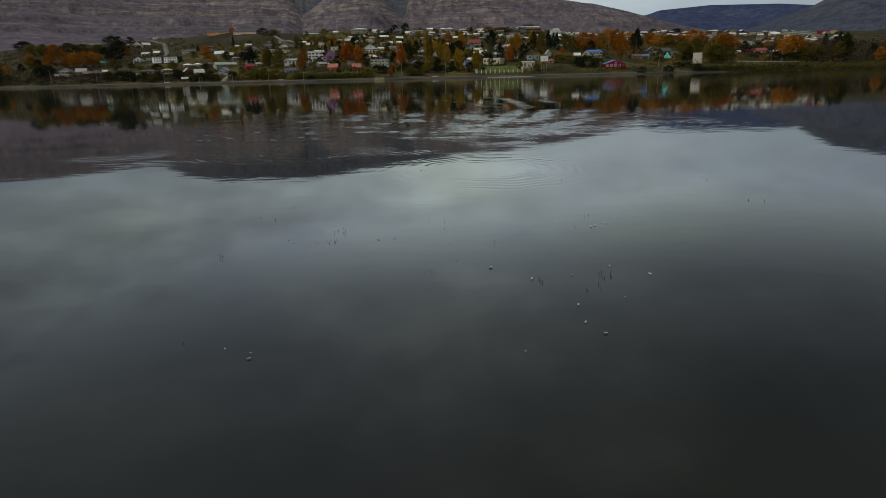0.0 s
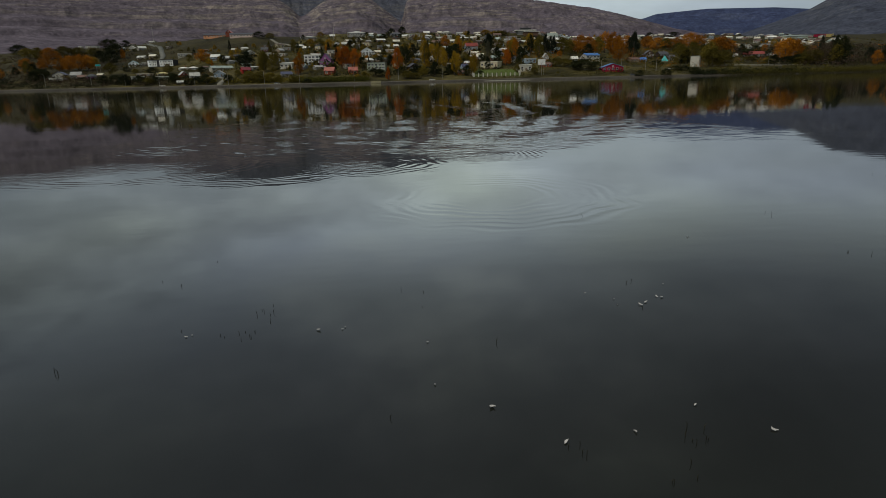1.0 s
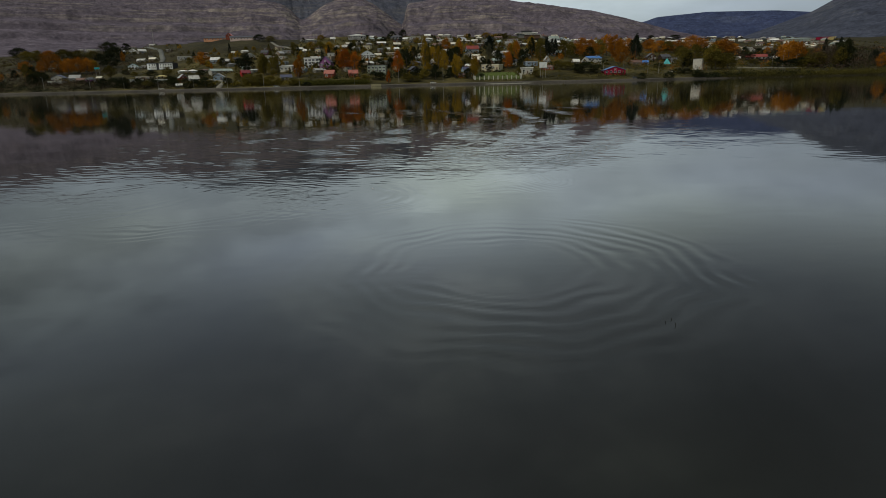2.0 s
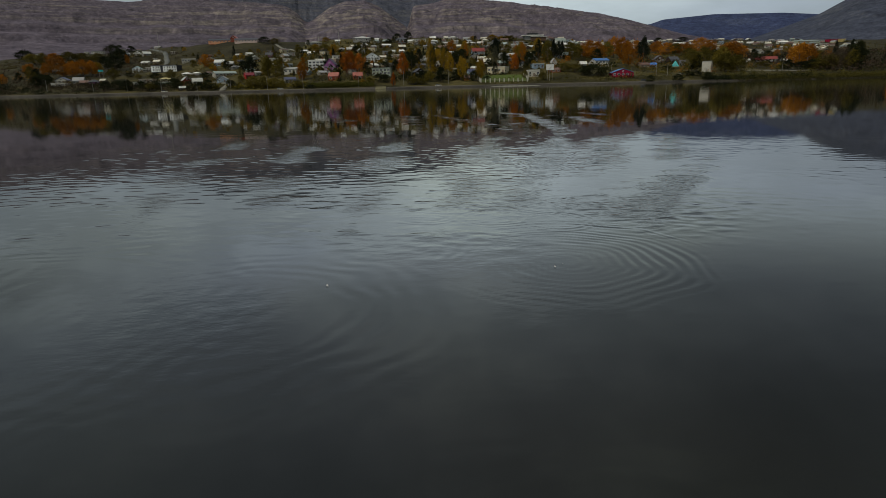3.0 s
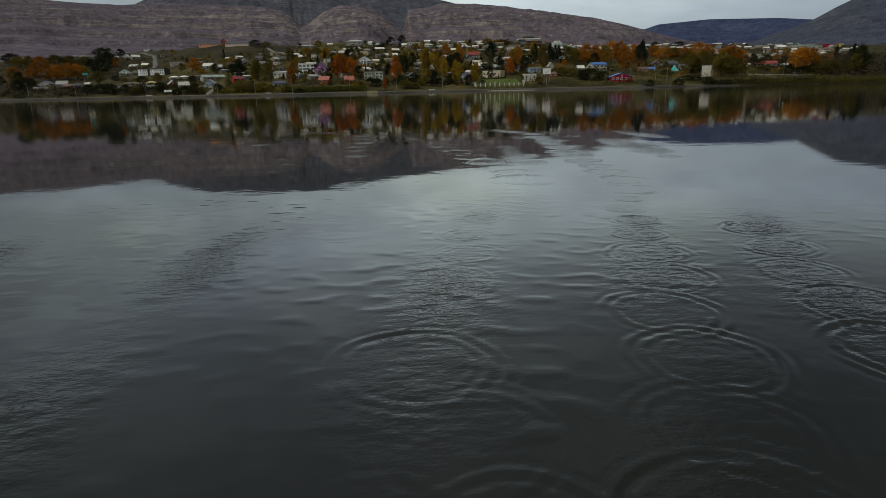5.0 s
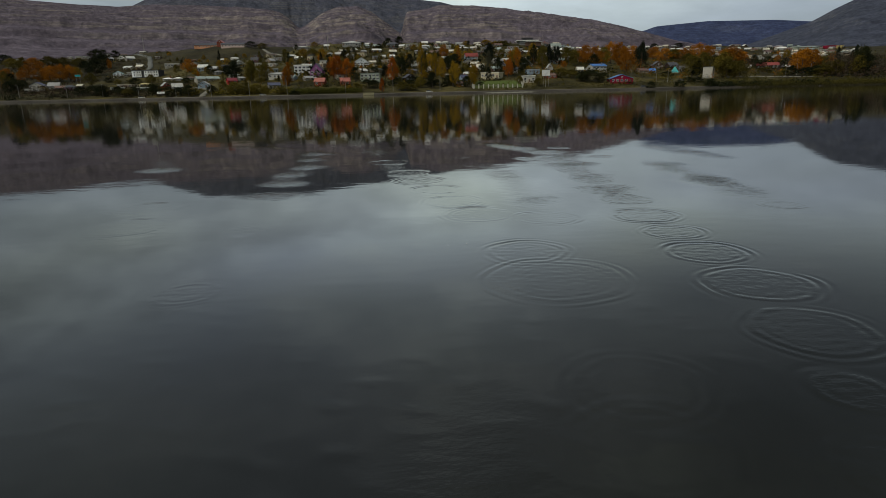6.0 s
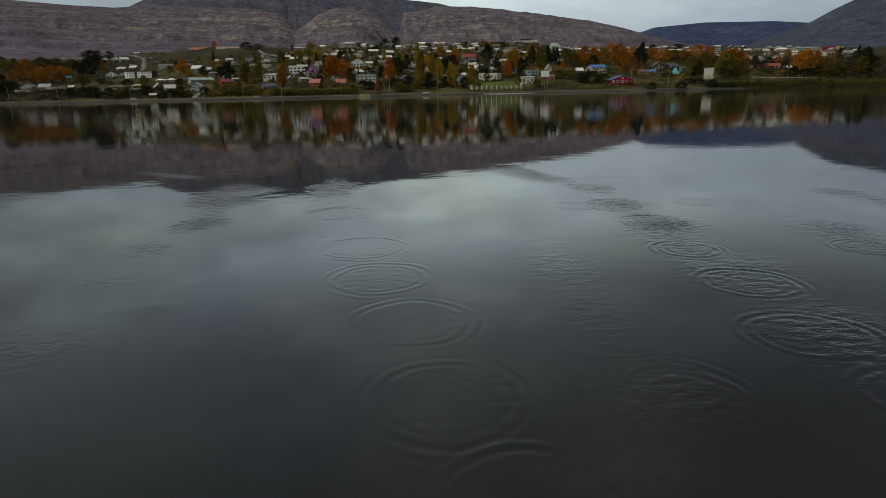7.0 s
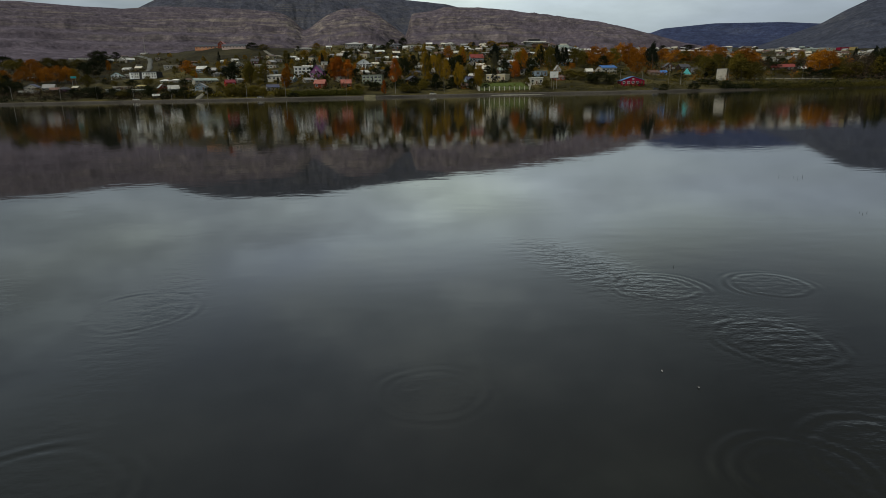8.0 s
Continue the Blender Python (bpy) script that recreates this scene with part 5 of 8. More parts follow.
house(64.7, 517.3, -10, 8.0, 7.3, 3.1, "gable", "tan", "white")
house(264.0, 783.3, -24, 8.3, 6.0, 3.0, "gable", "grey", "green grey")
house(119.4, 706.3, 34, 5.6, 7.9, 4.1, "front", "dark brown", "dark")
house(-195.9, 681.3, 22, 8.4, 8.8, 3.2, "front", "pale grey", "dark")
house(132.6, 556.3, 12, 7.4, 8.6, 3.2, "front", "cream", "dark")
house(-271.7, 738.3, -4, 7.2, 7.1, 3.9, "gable", "tan", "cream")
house(34.7, 609.3, -30, 6.0, 7.7, 4.4, "shed", "tan", "dark")
house(339.9, 844.3, 13, 6.5, 7.7, 3.7, "gable", "dark brown", "green grey")
house(94.4, 679.3, 14, 6.0, 7.6, 4.1, "hip", "cream", "cream")
house(-68.8, 616.3, -31, 5.9, 7.6, 4.1, "flat", "cream", "grey")
house(200.8, 679.3, 21, 7.1, 7.3, 4.2, "hip", "cream", "brown")
house(50.2, 545.3, 7, 6.3, 7.1, 3.4, "gable", "dark brown", "brown")
house(136.4, 640.3, 33, 7.4, 6.5, 3.0, "gable", "dark brown", "pale grey")
house(-35.7, 636.3, 22, 6.4, 7.7, 3.4, "front", "white", "pale grey")
house(173.1, 657.3, -27, 6.9, 7.6, 3.2, "flat", "cream", "brown")
house(5.6, 655.3, 8, 6.7, 8.0, 4.0, "gable", "dark brown", "cream")
house(-136.2, 592.3, -4, 5.7, 6.2, 4.0, "shed", "tan", "pale grey")
house(146.4, 565.3, -22, 6.6, 6.5, 3.0, "shed", "pale blue", "brown")
house(27.7, 578.3, -11, 7.5, 7.7, 3.1, "flat", "cream", "cream")
house(-115.2, 663.3, 27, 7.9, 7.8, 4.0, "shed", "cream", "brown")
house(-38.7, 545.3, 6, 6.9, 6.4, 3.2, "flat", "tan", "green grey")
house(5.5, 512.3, 23, 7.6, 7.5, 3.4, "gable", "cream", "brown")
house(-128.6, 667.3, 3, 7.1, 7.8, 3.2, "flat", "brown", "grey")
house(-44.6, 672.3, 25, 7.1, 8.1, 3.6, "gable", "tan", "cream")
house(219.9, 690.3, -32, 6.8, 7.2, 3.2, "hip", "pale blue", "green grey")
house(-93.7, 552.3, 30, 5.9, 8.0, 3.2, "flat", "pale blue", "white")
house(45.1, 636.3, -22, 6.0, 6.4, 3.6, "gable", "grey", "brown")
house(-23.6, 707.3, 28, 7.2, 8.6, 3.4, "gable", "cream", "green grey")
house(87.8, 528.3, 2, 7.1, 9.0, 4.0, "gable", "brown", "green grey")
house(-10.2, 625.3, 16, 6.0, 6.7, 3.5, "shed", "grey", "dark")
house(-110.2, 633.3, -33, 6.0, 6.4, 3.6, "front", "tan", "grey")
house(-75.0, 657.3, 30, 6.6, 7.7, 3.8, "front", "pale blue", "brown")
house(171.4, 632.3, 34, 8.1, 8.9, 3.6, "gable", "dark brown", "grey")
house(42.5, 563.3, 4, 5.9, 6.5, 3.8, "gable", "cream", "dark")
house(-66.2, 560.3, 19, 8.2, 8.8, 4.2, "shed", "cream", "white")
house(-7.9, 524.3, -27, 7.4, 7.6, 4.0, "flat", "tan", "pale grey")
house(240.2, 677.3, -28, 7.6, 8.2, 4.1, "shed", "brown", "brown")
house(117.9, 546.3, 10, 6.7, 7.5, 3.0, "front", "pale grey", "green grey")
house(52.6, 663.3, -26, 5.8, 8.2, 4.2, "shed", "tan", "pale grey")
house(245.1, 712.3, -19, 5.5, 7.5, 3.1, "front", "grey", "pale grey")
house(507.1, 721.3, 23, 5.3, 7.7, 3.3, "hip", "tan", "cream")
house(212.0, 712.3, 26, 6.9, 7.4, 3.1, "shed", "tan", "grey")
house(396.4, 733.3, 12, 6.0, 7.0, 3.6, "gable", "cream", "brown")
house(206.2, 749.3, 32, 6.9, 6.1, 3.4, "shed", "pale blue", "green grey")
house(470.6, 890.3, -16, 6.9, 8.0, 2.9, "gable", "tan", "cream")
house(602.6, 909.3, 30, 7.4, 6.4, 3.5, "gable", "dark brown", "green grey")
house(508.0, 737.3, 19, 6.2, 7.6, 3.0, "gable", "cream", "pale grey")
house(523.2, 829.3, -3, 5.9, 7.1, 3.7, "gable", "brown", "grey")
house(540.7, 790.3, -7, 6.4, 7.4, 3.2, "shed", "grey", "green grey")
house(455.7, 893.3, -32, 6.2, 7.6, 2.9, "shed", "pale blue", "dark")
house(430.3, 997.3, 2, 6.8, 6.7, 3.3, "gable", "cream", "cream")
house(439.9, 956.3, -4, 5.6, 7.4, 2.9, "shed", "grey", "green grey")
house(199.0, 741.3, -25, 5.3, 7.3, 2.9, "hip", "grey", "green grey")
house(210.0, 674.3, 23, 6.1, 6.1, 3.3, "gable", "grey", "green grey")
house(472.6, 773.3, -7, 6.4, 7.9, 3.1, "gable", "dark brown", "brown")
house(482.9, 877.3, -5, 7.4, 7.6, 3.7, "front", "brown", "grey")
house(518.8, 695.3, 25, 6.6, 6.9, 3.5, "gable", "tan", "dark")
house(491.6, 808.3, -23, 7.1, 6.8, 3.2, "gable", "grey", "cream")
house(600.9, 924.3, -28, 6.3, 7.6, 3.6, "gable", "pale blue", "green grey")
house(278.8, 795.3, -16, 5.5, 7.4, 3.6, "hip", "brown", "cream")
house(341.0, 743.3, -14, 7.0, 6.2, 3.2, "gable", "tan", "dark")
house(200.7, 699.3, 32, 5.0, 6.9, 3.6, "front", "cream", "green grey")
house(408.6, 772.3, 14, 8.0, 7.1, 2.9, "gable", "cream", "dark")
house(418.5, 803.3, 21, 5.9, 7.9, 2.9, "shed", "white", "grey")
house(308.8, 806.3, 31, 5.6, 7.6, 2.9, "hip", "grey", "pale grey")
house(554.1, 735.3, -8, 6.9, 7.1, 3.0, "shed", "white", "white")
house(436.8, 718.3, -15, 6.0, 6.8, 3.5, "shed", "white", "brown")
house(642.9, 890.3, 12, 5.6, 7.3, 3.0, "front", "cream", "grey")
house(611.5, 875.3, -32, 7.7, 7.6, 2.8, "gable", "pale grey", "brown")
house(538.4, 729.3, -3, 7.0, 6.6, 3.6, "front", "pale grey", "green grey")
house(521.6, 742.3, 33, 7.3, 6.3, 3.6, "gable", "cream", "cream")
house(191.0, 649.3, -34, 5.1, 6.6, 3.2, "shed", "tan", "brown")
house(486.2, 827.3, 2, 7.2, 6.4, 2.9, "gable", "tan", "brown")
house(527.5, 859.3, 0, 6.6, 6.2, 3.5, "gable", "pale blue", "grey")
house(468.6, 714.3, 12, 5.4, 7.9, 3.1, "front", "pale grey", "cream")
house(506.4, 903.3, -8, 7.0, 7.2, 3.2, "shed", "pale grey", "brown")
house(526.4, 760.3, -16, 5.0, 6.5, 3.3, "front", "dark brown", "pale grey")
house(238.4, 705.3, 25, 5.9, 6.1, 3.4, "shed", "brown", "cream")
house(442.6, 922.3, 25, 7.7, 7.5, 3.3, "front", "dark brown", "cream")
house(403.8, 848.3, 25, 5.1, 7.1, 3.1, "hip", "pale grey", "grey")
house(531.9, 847.3, 4, 7.2, 6.3, 3.3, "hip", "dark brown", "grey")
house(194.1, 689.3, 5, 6.7, 6.3, 3.7, "front", "pale grey", "grey")
house(600.1, 1043.3, 6, 5.2, 7.1, 3.4, "front", "dark brown", "white")
house(360.9, 835.3, 35, 6.2, 6.3, 3.0, "gable", "pale grey", "dark")
house(576.8, 758.3, 10, 8.0, 7.1, 3.1, "front", "tan", "pale grey")
house(500.4, 763.3, -26, 5.7, 6.0, 3.6, "gable", "white", "cream")
house(565.4, 760.3, 21, 6.7, 6.0, 3.1, "gable", "cream", "dark")
house(289.5, 765.3, 2, 6.4, 7.2, 3.3, "gable", "pale blue", "green grey")
house(434.3, 849.3, -26, 7.4, 6.6, 2.9, "hip", "tan", "cream")
house(365.6, 742.3, -8, 6.6, 6.6, 3.5, "gable", "grey", "dark")
house(353.1, 809.3, -7, 5.6, 6.4, 3.4, "hip", "cream", "dark")
house(603.3, 889.3, -17, 6.8, 7.1, 3.7, "hip", "pale grey", "dark")
house(302.4, 768.3, -6, 6.9, 7.2, 3.2, "gable", "grey", "green grey")
house(462.3, 884.3, 4, 6.3, 6.2, 3.2, "shed", "brown", "white")
house(6.0, 678.3, 25, 6.0, 6.5, 2.7, "shed", "brown", "dark")
house(41.1, 716.3, -2, 6.5, 6.1, 3.0, "gable", "cream", "white")
house(-10.7, 701.3, -22, 7.3, 5.6, 3.2, "gable", "dark brown", "green grey")
house(112.0, 655.3, -32, 6.0, 6.8, 3.6, "gable", "pale grey", "green grey")
house(77.5, 686.3, 25, 5.1, 7.1, 3.1, "gable", "dark brown", "grey")
house(106.3, 675.3, -33, 6.9, 5.9, 3.2, "gable", "pale grey", "dark")
house(-0.1, 736.3, 6, 5.5, 5.8, 3.3, "gable", "brown", "cream")
house(-22.2, 721.3, -14, 6.3, 6.5, 3.5, "gable", "brown", "pale grey")
house(90.5, 633.3, 8, 6.7, 6.1, 2.7, "shed", "brown", "grey")
house(48.7, 647.3, -26, 6.3, 5.6, 2.9, "hip", "brown", "brown")
house(52.3, 616.3, 19, 5.6, 6.6, 3.5, "gable", "dark brown", "dark")
house(36.1, 630.3, -16, 7.1, 5.6, 3.4, "front", "grey", "cream")
house(22.3, 678.3, 10, 6.7, 7.2, 3.1, "front", "grey", "brown")
house(122.2, 646.3, -20, 6.6, 6.8, 3.4, "front", "pale grey", "pale grey")
house(15.9, 688.3, -26, 6.1, 6.4, 3.3, "gable", "cream", "pale grey")

house(180.8, 694.0, 4, 11.5, 7.0, 7.0, "gable", "bright white", "green grey", 2)
house(193.5, 697.0, -6, 9.0, 7.0, 5.4, "front", "bright white", "green grey", 1)

# trees and shrubs
tree(-322.7, 651.3, 14.7, 15.6, "round", "orange")
tree(-331.7, 652.3, 14.8, 13.2, "round", "orange")
tree(-313.0, 652.3, 15.5, 15.5, "round", "orange")
tree(-373.8, 705.3, 13.1, 14.5, "round", "orange")
tree(-392.9, 703.3, 11.1, 14.6, "round", "orange")
tree(-358.9, 668.3, 10.4, 8.4, "round", "orange")
tree(-308.0, 659.3, 14.2, 13.1, "round", "orange")
tree(-304.4, 666.3, 11.9, 10.6, "round", "yellow")
tree(-423.1, 812.3, 13.6, 23.1, "round", "orange")
tree(-410.7, 821.3, 13.6, 26.4, "round", "olive")
tree(-394.9, 824.3, 12.0, 23.1, "round", "olive")
tree(-440.4, 816.3, 13.8, 20.2, "round", "olive")
tree(-320.1, 774.3, 11.5, 7.0, "round", "orange")
tree(-474.8, 856.3, 12.9, 20.7, "round", "olive")
tree(-361.2, 791.3, 11.4, 18.2, "round", "olive")
tree(-310.2, 574.3, 10.6, 13.9, "round", "green")
tree(-314.3, 571.3, 8.9, 11.7, "round", "green")
tree(-329.0, 617.3, 6.8, 9.7, "round", "green")
tree(-231.3, 517.3, 6.5, 11.9, "round", "green")
tree(-220.0, 513.3, 7.1, 13.6, "round", "green")
tree(-209.2, 504.3, 8.0, 11.5, "round", "green")
tree(-198.6, 504.3, 6.5, 11.4, "round", "green")
tree(-302.8, 701.3, 14.9, 21.7, "round", "green")
tree(-330.1, 778.3, 16.6, 24.2, "round", "green")
tree(-331.8, 742.3, 13.8, 17.5, "round", "green")
tree(-257.2, 592.3, 10.4, 13.3, "round", "olive")
tree(-252.8, 614.3, 4.2, 9.0, "round", "green")
tree(-240.1, 603.3, 4.4, 8.0, "round", "olive")
tree(-219.2, 587.3, 6.0, 12.8, "round", "green")
tree(-189.5, 498.3, 5.1, 10.8, "round", "olive")
tree(-173.8, 505.3, 6.8, 10.8, "round", "green")
tree(-416.6, 959.3, 13.8, 22.1, "round", "green")
tree(-390.0, 880.3, 12.7, 20.3, "round", "bare")
tree(-415.0, 979.3, 10.6, 15.0, "round", "green")
tree(-379.9, 934.3, 10.0, 14.2, "round", "green")
tree(-532.6, 942.3, 14.4, 26.8, "round", "green")
tree(-185.8, 505.3, 5.1, 10.9, "round", "green")
tree(-185.7, 631.3, 11.8, 13.9, "round", "orange")
tree(-71.0, 488.3, 15.7, 8.5, "poplar", "orange")
tree(-72.8, 487.3, 12.3, 6.5, "poplar", "orange")
tree(-124.2, 549.3, 11.8, 15.5, "round", "green")
tree(-103.5, 516.3, 14.5, 10.9, "round", "olive")
tree(-105.8, 470.3, 7.8, 13.1, "round", "olive")
tree(-97.4, 466.3, 7.7, 12.9, "round", "olive")
tree(-89.0, 462.3, 6.7, 11.2, "round", "olive")
tree(-80.6, 451.3, 6.0, 7.8, "round", "olive")
tree(-140.0, 479.3, 7.2, 10.3, "round", "green")
tree(-147.3, 482.3, 5.7, 8.8, "round", "green")
tree(-123.4, 479.3, 5.6, 8.6, "round", "green")
tree(-94.1, 525.3, 12.1, 9.3, "round", "olive")
tree(-170.2, 499.3, 6.7, 10.6, "round", "green")
tree(-154.0, 483.3, 4.0, 8.5, "bush", "green")
tree(-137.2, 576.3, 9.4, 10.0, "round", "green")
tree(-156.0, 593.3, 7.8, 8.3, "round", "green")
tree(-198.1, 569.3, 7.7, 10.2, "round", "olive")
tree(-165.4, 557.3, 5.5, 7.9, "round", "green")
tree(-120.4, 496.3, 6.4, 6.8, "round", "olive")
tree(-157.2, 769.3, 7.6, 16.3, "round", "green")
tree(-143.3, 763.3, 6.3, 13.4, "round", "olive")
tree(-100.3, 656.3, 8.5, 9.0, "round", "olive")
tree(-70.4, 455.3, 4.3, 9.1, "bush", "olive")
tree(-59.3, 439.3, 3.4, 7.3, "bush", "green")
tree(-36.4, 501.3, 16.4, 12.0, "round", "red orange")
tree(-29.5, 500.3, 14.3, 10.3, "round", "red orange")
tree(-40.2, 505.3, 14.2, 10.1, "round", "orange")
tree(-71.8, 644.3, 8.7, 13.2, "round", "olive")
tree(-81.7, 652.3, 8.4, 13.4, "round", "yellow")
tree(-59.9, 618.3, 8.9, 12.6, "round", "yellow")
tree(4.7, 496.3, 17.2, 9.2, "poplar", "red orange")
tree(6.7, 502.3, 12.5, 8.3, "round", "yellow")
tree(-2.8, 453.3, 8.9, 4.4, "poplar", "red orange")
tree(27.8, 522.3, 24.8, 8.0, "poplar", "yellow")
tree(29.6, 522.3, 17.9, 6.9, "poplar", "olive")
tree(38.4, 517.3, 18.1, 7.2, "poplar", "yellow")
tree(32.2, 466.3, 10.4, 9.5, "round", "green")
tree(-13.4, 469.3, 6.1, 9.6, "round", "green")
tree(-8.1, 466.3, 5.7, 7.7, "round", "green")
tree(-38.4, 485.3, 6.3, 8.4, "round", "bare")
tree(-23.2, 496.3, 9.6, 8.5, "round", "green")
tree(11.9, 523.3, 15.0, 8.0, "poplar", "green")
tree(19.4, 582.3, 9.6, 8.2, "round", "yellow")
tree(-80.2, 730.3, 5.7, 10.1, "round", "yellow")
tree(24.0, 469.3, 7.2, 9.3, "round", "olive")
tree(10.9, 459.3, 5.7, 10.5, "round", "olive")
tree(17.2, 459.3, 4.2, 9.0, "bush", "olive")
tree(-20.6, 461.3, 4.8, 9.1, "bush", "olive")
tree(-25.2, 456.3, 4.2, 7.5, "bush", "yellow")
tree(-39.3, 614.3, 9.8, 6.2, "round", "green")
tree(15.0, 602.3, 7.6, 8.1, "round", "olive")
tree(-26.9, 716.3, 5.1, 9.8, "round", "green")
tree(-8.4, 694.3, 4.4, 9.5, "bush", "green")
tree(13.2, 707.3, 9.1, 9.7, "round", "green")
tree(1.2, 711.3, 7.8, 9.7, "round", "green")
tree(27.7, 671.3, 6.4, 9.1, "round", "yellow")
tree(9.5, 564.3, 8.9, 5.7, "round", "green")
tree(-0.9, 512.3, 9.6, 6.8, "round", "green")
tree(47.8, 473.3, 16.4, 7.2, "poplar", "yellow")
tree(63.1, 479.3, 13.7, 8.3, "round", "yellow")
tree(80.0, 514.3, 18.2, 6.2, "poplar", "grey green")
tree(96.0, 610.3, 12.5, 11.7, "conifer", "conifer")
tree(94.6, 507.3, 12.2, 9.6, "round", "red orange")
tree(107.4, 538.3, 15.1, 8.4, "poplar", "orange")
tree(128.2, 535.3, 17.9, 10.3, "poplar", "olive")
tree(128.2, 572.3, 14.4, 11.0, "round", "yellow")
tree(143.0, 575.3, 12.0, 8.4, "conifer", "conifer")
tree(146.4, 566.3, 13.7, 8.3, "conifer", "conifer")
tree(137.3, 579.3, 11.3, 7.2, "conifer", "conifer")
tree(159.3, 568.3, 13.8, 14.3, "round", "olive")
tree(168.7, 583.3, 11.9, 12.7, "round", "olive")
tree(57.9, 559.3, 11.3, 11.7, "round", "green")
tree(101.8, 584.3, 9.7, 8.4, "round", "olive")
tree(108.3, 517.3, 12.2, 8.1, "round", "green")
tree(132.8, 496.3, 6.7, 14.0, "round", "olive")
tree(139.5, 490.3, 6.3, 11.8, "round", "olive")
tree(62.7, 574.3, 13.5, 6.2, "poplar", "orange")
tree(43.0, 511.3, 12.8, 8.5, "round", "yellow")
tree(44.0, 475.3, 7.4, 7.8, "round", "green")
tree(57.2, 469.3, 7.3, 7.8, "round", "green")
tree(67.4, 472.3, 2.9, 6.3, "bush", "green")
tree(81.7, 486.3, 3.1, 6.5, "bush", "green")
tree(108.3, 465.3, 5.3, 7.9, "round", "olive")
tree(96.0, 472.3, 6.0, 5.7, "round", "olive")
tree(106.4, 701.3, 5.5, 14.5, "round", "yellow")
tree(119.2, 705.3, 4.1, 14.6, "bush", "yellow")
tree(125.8, 697.3, 5.0, 12.1, "bush", "olive")
tree(86.6, 719.3, 4.2, 9.9, "bush", "yellow")
tree(51.2, 555.3, 10.5, 7.5, "round", "green")
tree(74.3, 510.3, 9.6, 6.8, "round", "green")
tree(86.8, 507.3, 11.2, 6.8, "round", "green")
tree(99.7, 518.3, 8.2, 7.0, "round", "green")
tree(114.8, 530.3, 10.2, 9.0, "round", "green")
tree(174.1, 632.3, 8.4, 11.1, "round", "olive")
tree(180.6, 605.3, 10.0, 12.8, "round", "orange")
tree(188.2, 585.3, 16.4, 19.1, "round", "orange")
tree(215.9, 619.3, 19.2, 16.0, "round", "orange")
tree(222.3, 614.3, 19.2, 16.0, "round", "orange")
tree(201.9, 541.3, 16.0, 15.9, "round", "orange")
tree(183.4, 597.3, 15.9, 16.9, "round", "orange")
tree(202.0, 600.3, 16.1, 15.0, "round", "olive")
tree(230.0, 578.3, 22.6, 16.0, "conifer", "conifer")
tree(307.5, 732.3, 13.4, 19.7, "round", "orange")
tree(297.0, 680.3, 12.4, 20.9, "round", "orange")
tree(316.9, 679.3, 12.6, 23.7, "round", "orange")
tree(343.5, 699.3, 15.6, 22.0, "round", "orange")
tree(249.6, 521.3, 16.8, 17.9, "round", "olive")
tree(284.4, 570.3, 14.6, 15.6, "round", "olive")
tree(266.9, 505.3, 18.4, 17.7, "round", "olive")
tree(148.0, 473.3, 8.0, 18.0, "round", "green")
tree(157.2, 472.3, 6.5, 13.5, "round", "green")
tree(144.8, 480.3, 6.2, 10.0, "round", "green")
tree(177.7, 434.3, 4.1, 6.5, "bush", "green")
tree(198.4, 435.3, 4.8, 8.2, "bush", "green")
tree(220.5, 436.3, 5.5, 10.1, "round", "green")
tree(421.9, 995.3, 7.1, 15.2, "round", "green")
tree(443.3, 957.3, 6.9, 22.2, "round", "green")
tree(306.7, 679.3, 12.0, 17.9, "round", "olive")
tree(265.4, 668.3, 11.6, 14.8, "round", "olive")
tree(286.8, 606.3, 10.7, 13.7, "round", "olive")
tree(253.2, 519.3, 12.8, 13.6, "round", "green")
tree(300.7, 581.3, 12.6, 13.4, "round", "green")
tree(351.5, 690.3, 15.0, 16.0, "round", "orange")
tree(229.3, 524.3, 4.5, 11.5, "bush", "green")
tree(223.3, 472.3, 3.6, 10.5, "bush", "green")
tree(229.7, 471.3, 3.6, 10.5, "bush", "green")
tree(244.0, 659.3, 13.5, 14.4, "round", "orange")
tree(255.4, 663.3, 13.7, 14.6, "round", "orange")
tree(351.1, 640.3, 16.6, 25.1, "round", "orange")
tree(351.2, 654.3, 14.1, 20.4, "round", "orange")
tree(361.3, 641.3, 12.0, 17.7, "round", "orange")
tree(265.9, 497.3, 13.8, 21.3, "round", "olive")
tree(273.3, 492.3, 12.3, 17.5, "round", "olive")
tree(272.3, 499.3, 10.6, 15.3, "round", "olive")
tree(345.4, 523.3, 19.2, 19.7, "round", "orange")
tree(348.4, 532.3, 15.4, 13.0, "round", "orange")
tree(355.7, 524.3, 17.7, 13.4, "round", "orange")
tree(363.0, 523.3, 12.7, 17.8, "round", "olive")
tree(375.4, 531.3, 12.3, 13.4, "round", "orange")
tree(351.1, 487.3, 18.4, 21.3, "round", "bare")
tree(353.6, 498.3, 16.4, 16.7, "round", "bare")
tree(360.9, 490.3, 16.4, 16.6, "round", "bare")
tree(369.2, 493.3, 17.3, 17.2, "round", "green")
tree(378.5, 497.3, 19.2, 13.2, "round", "green")
tree(382.2, 515.3, 17.3, 8.8, "conifer", "conifer")
tree(439.6, 607.3, 14.3, 7.8, "conifer", "conifer")
tree(320.3, 498.3, 8.2, 10.4, "round", "green")
tree(318.3, 528.3, 4.0, 10.5, "bush", "olive")
tree(320.9, 509.3, 3.9, 10.2, "bush", "olive")
tree(332.1, 563.3, 7.0, 11.2, "round", "green")
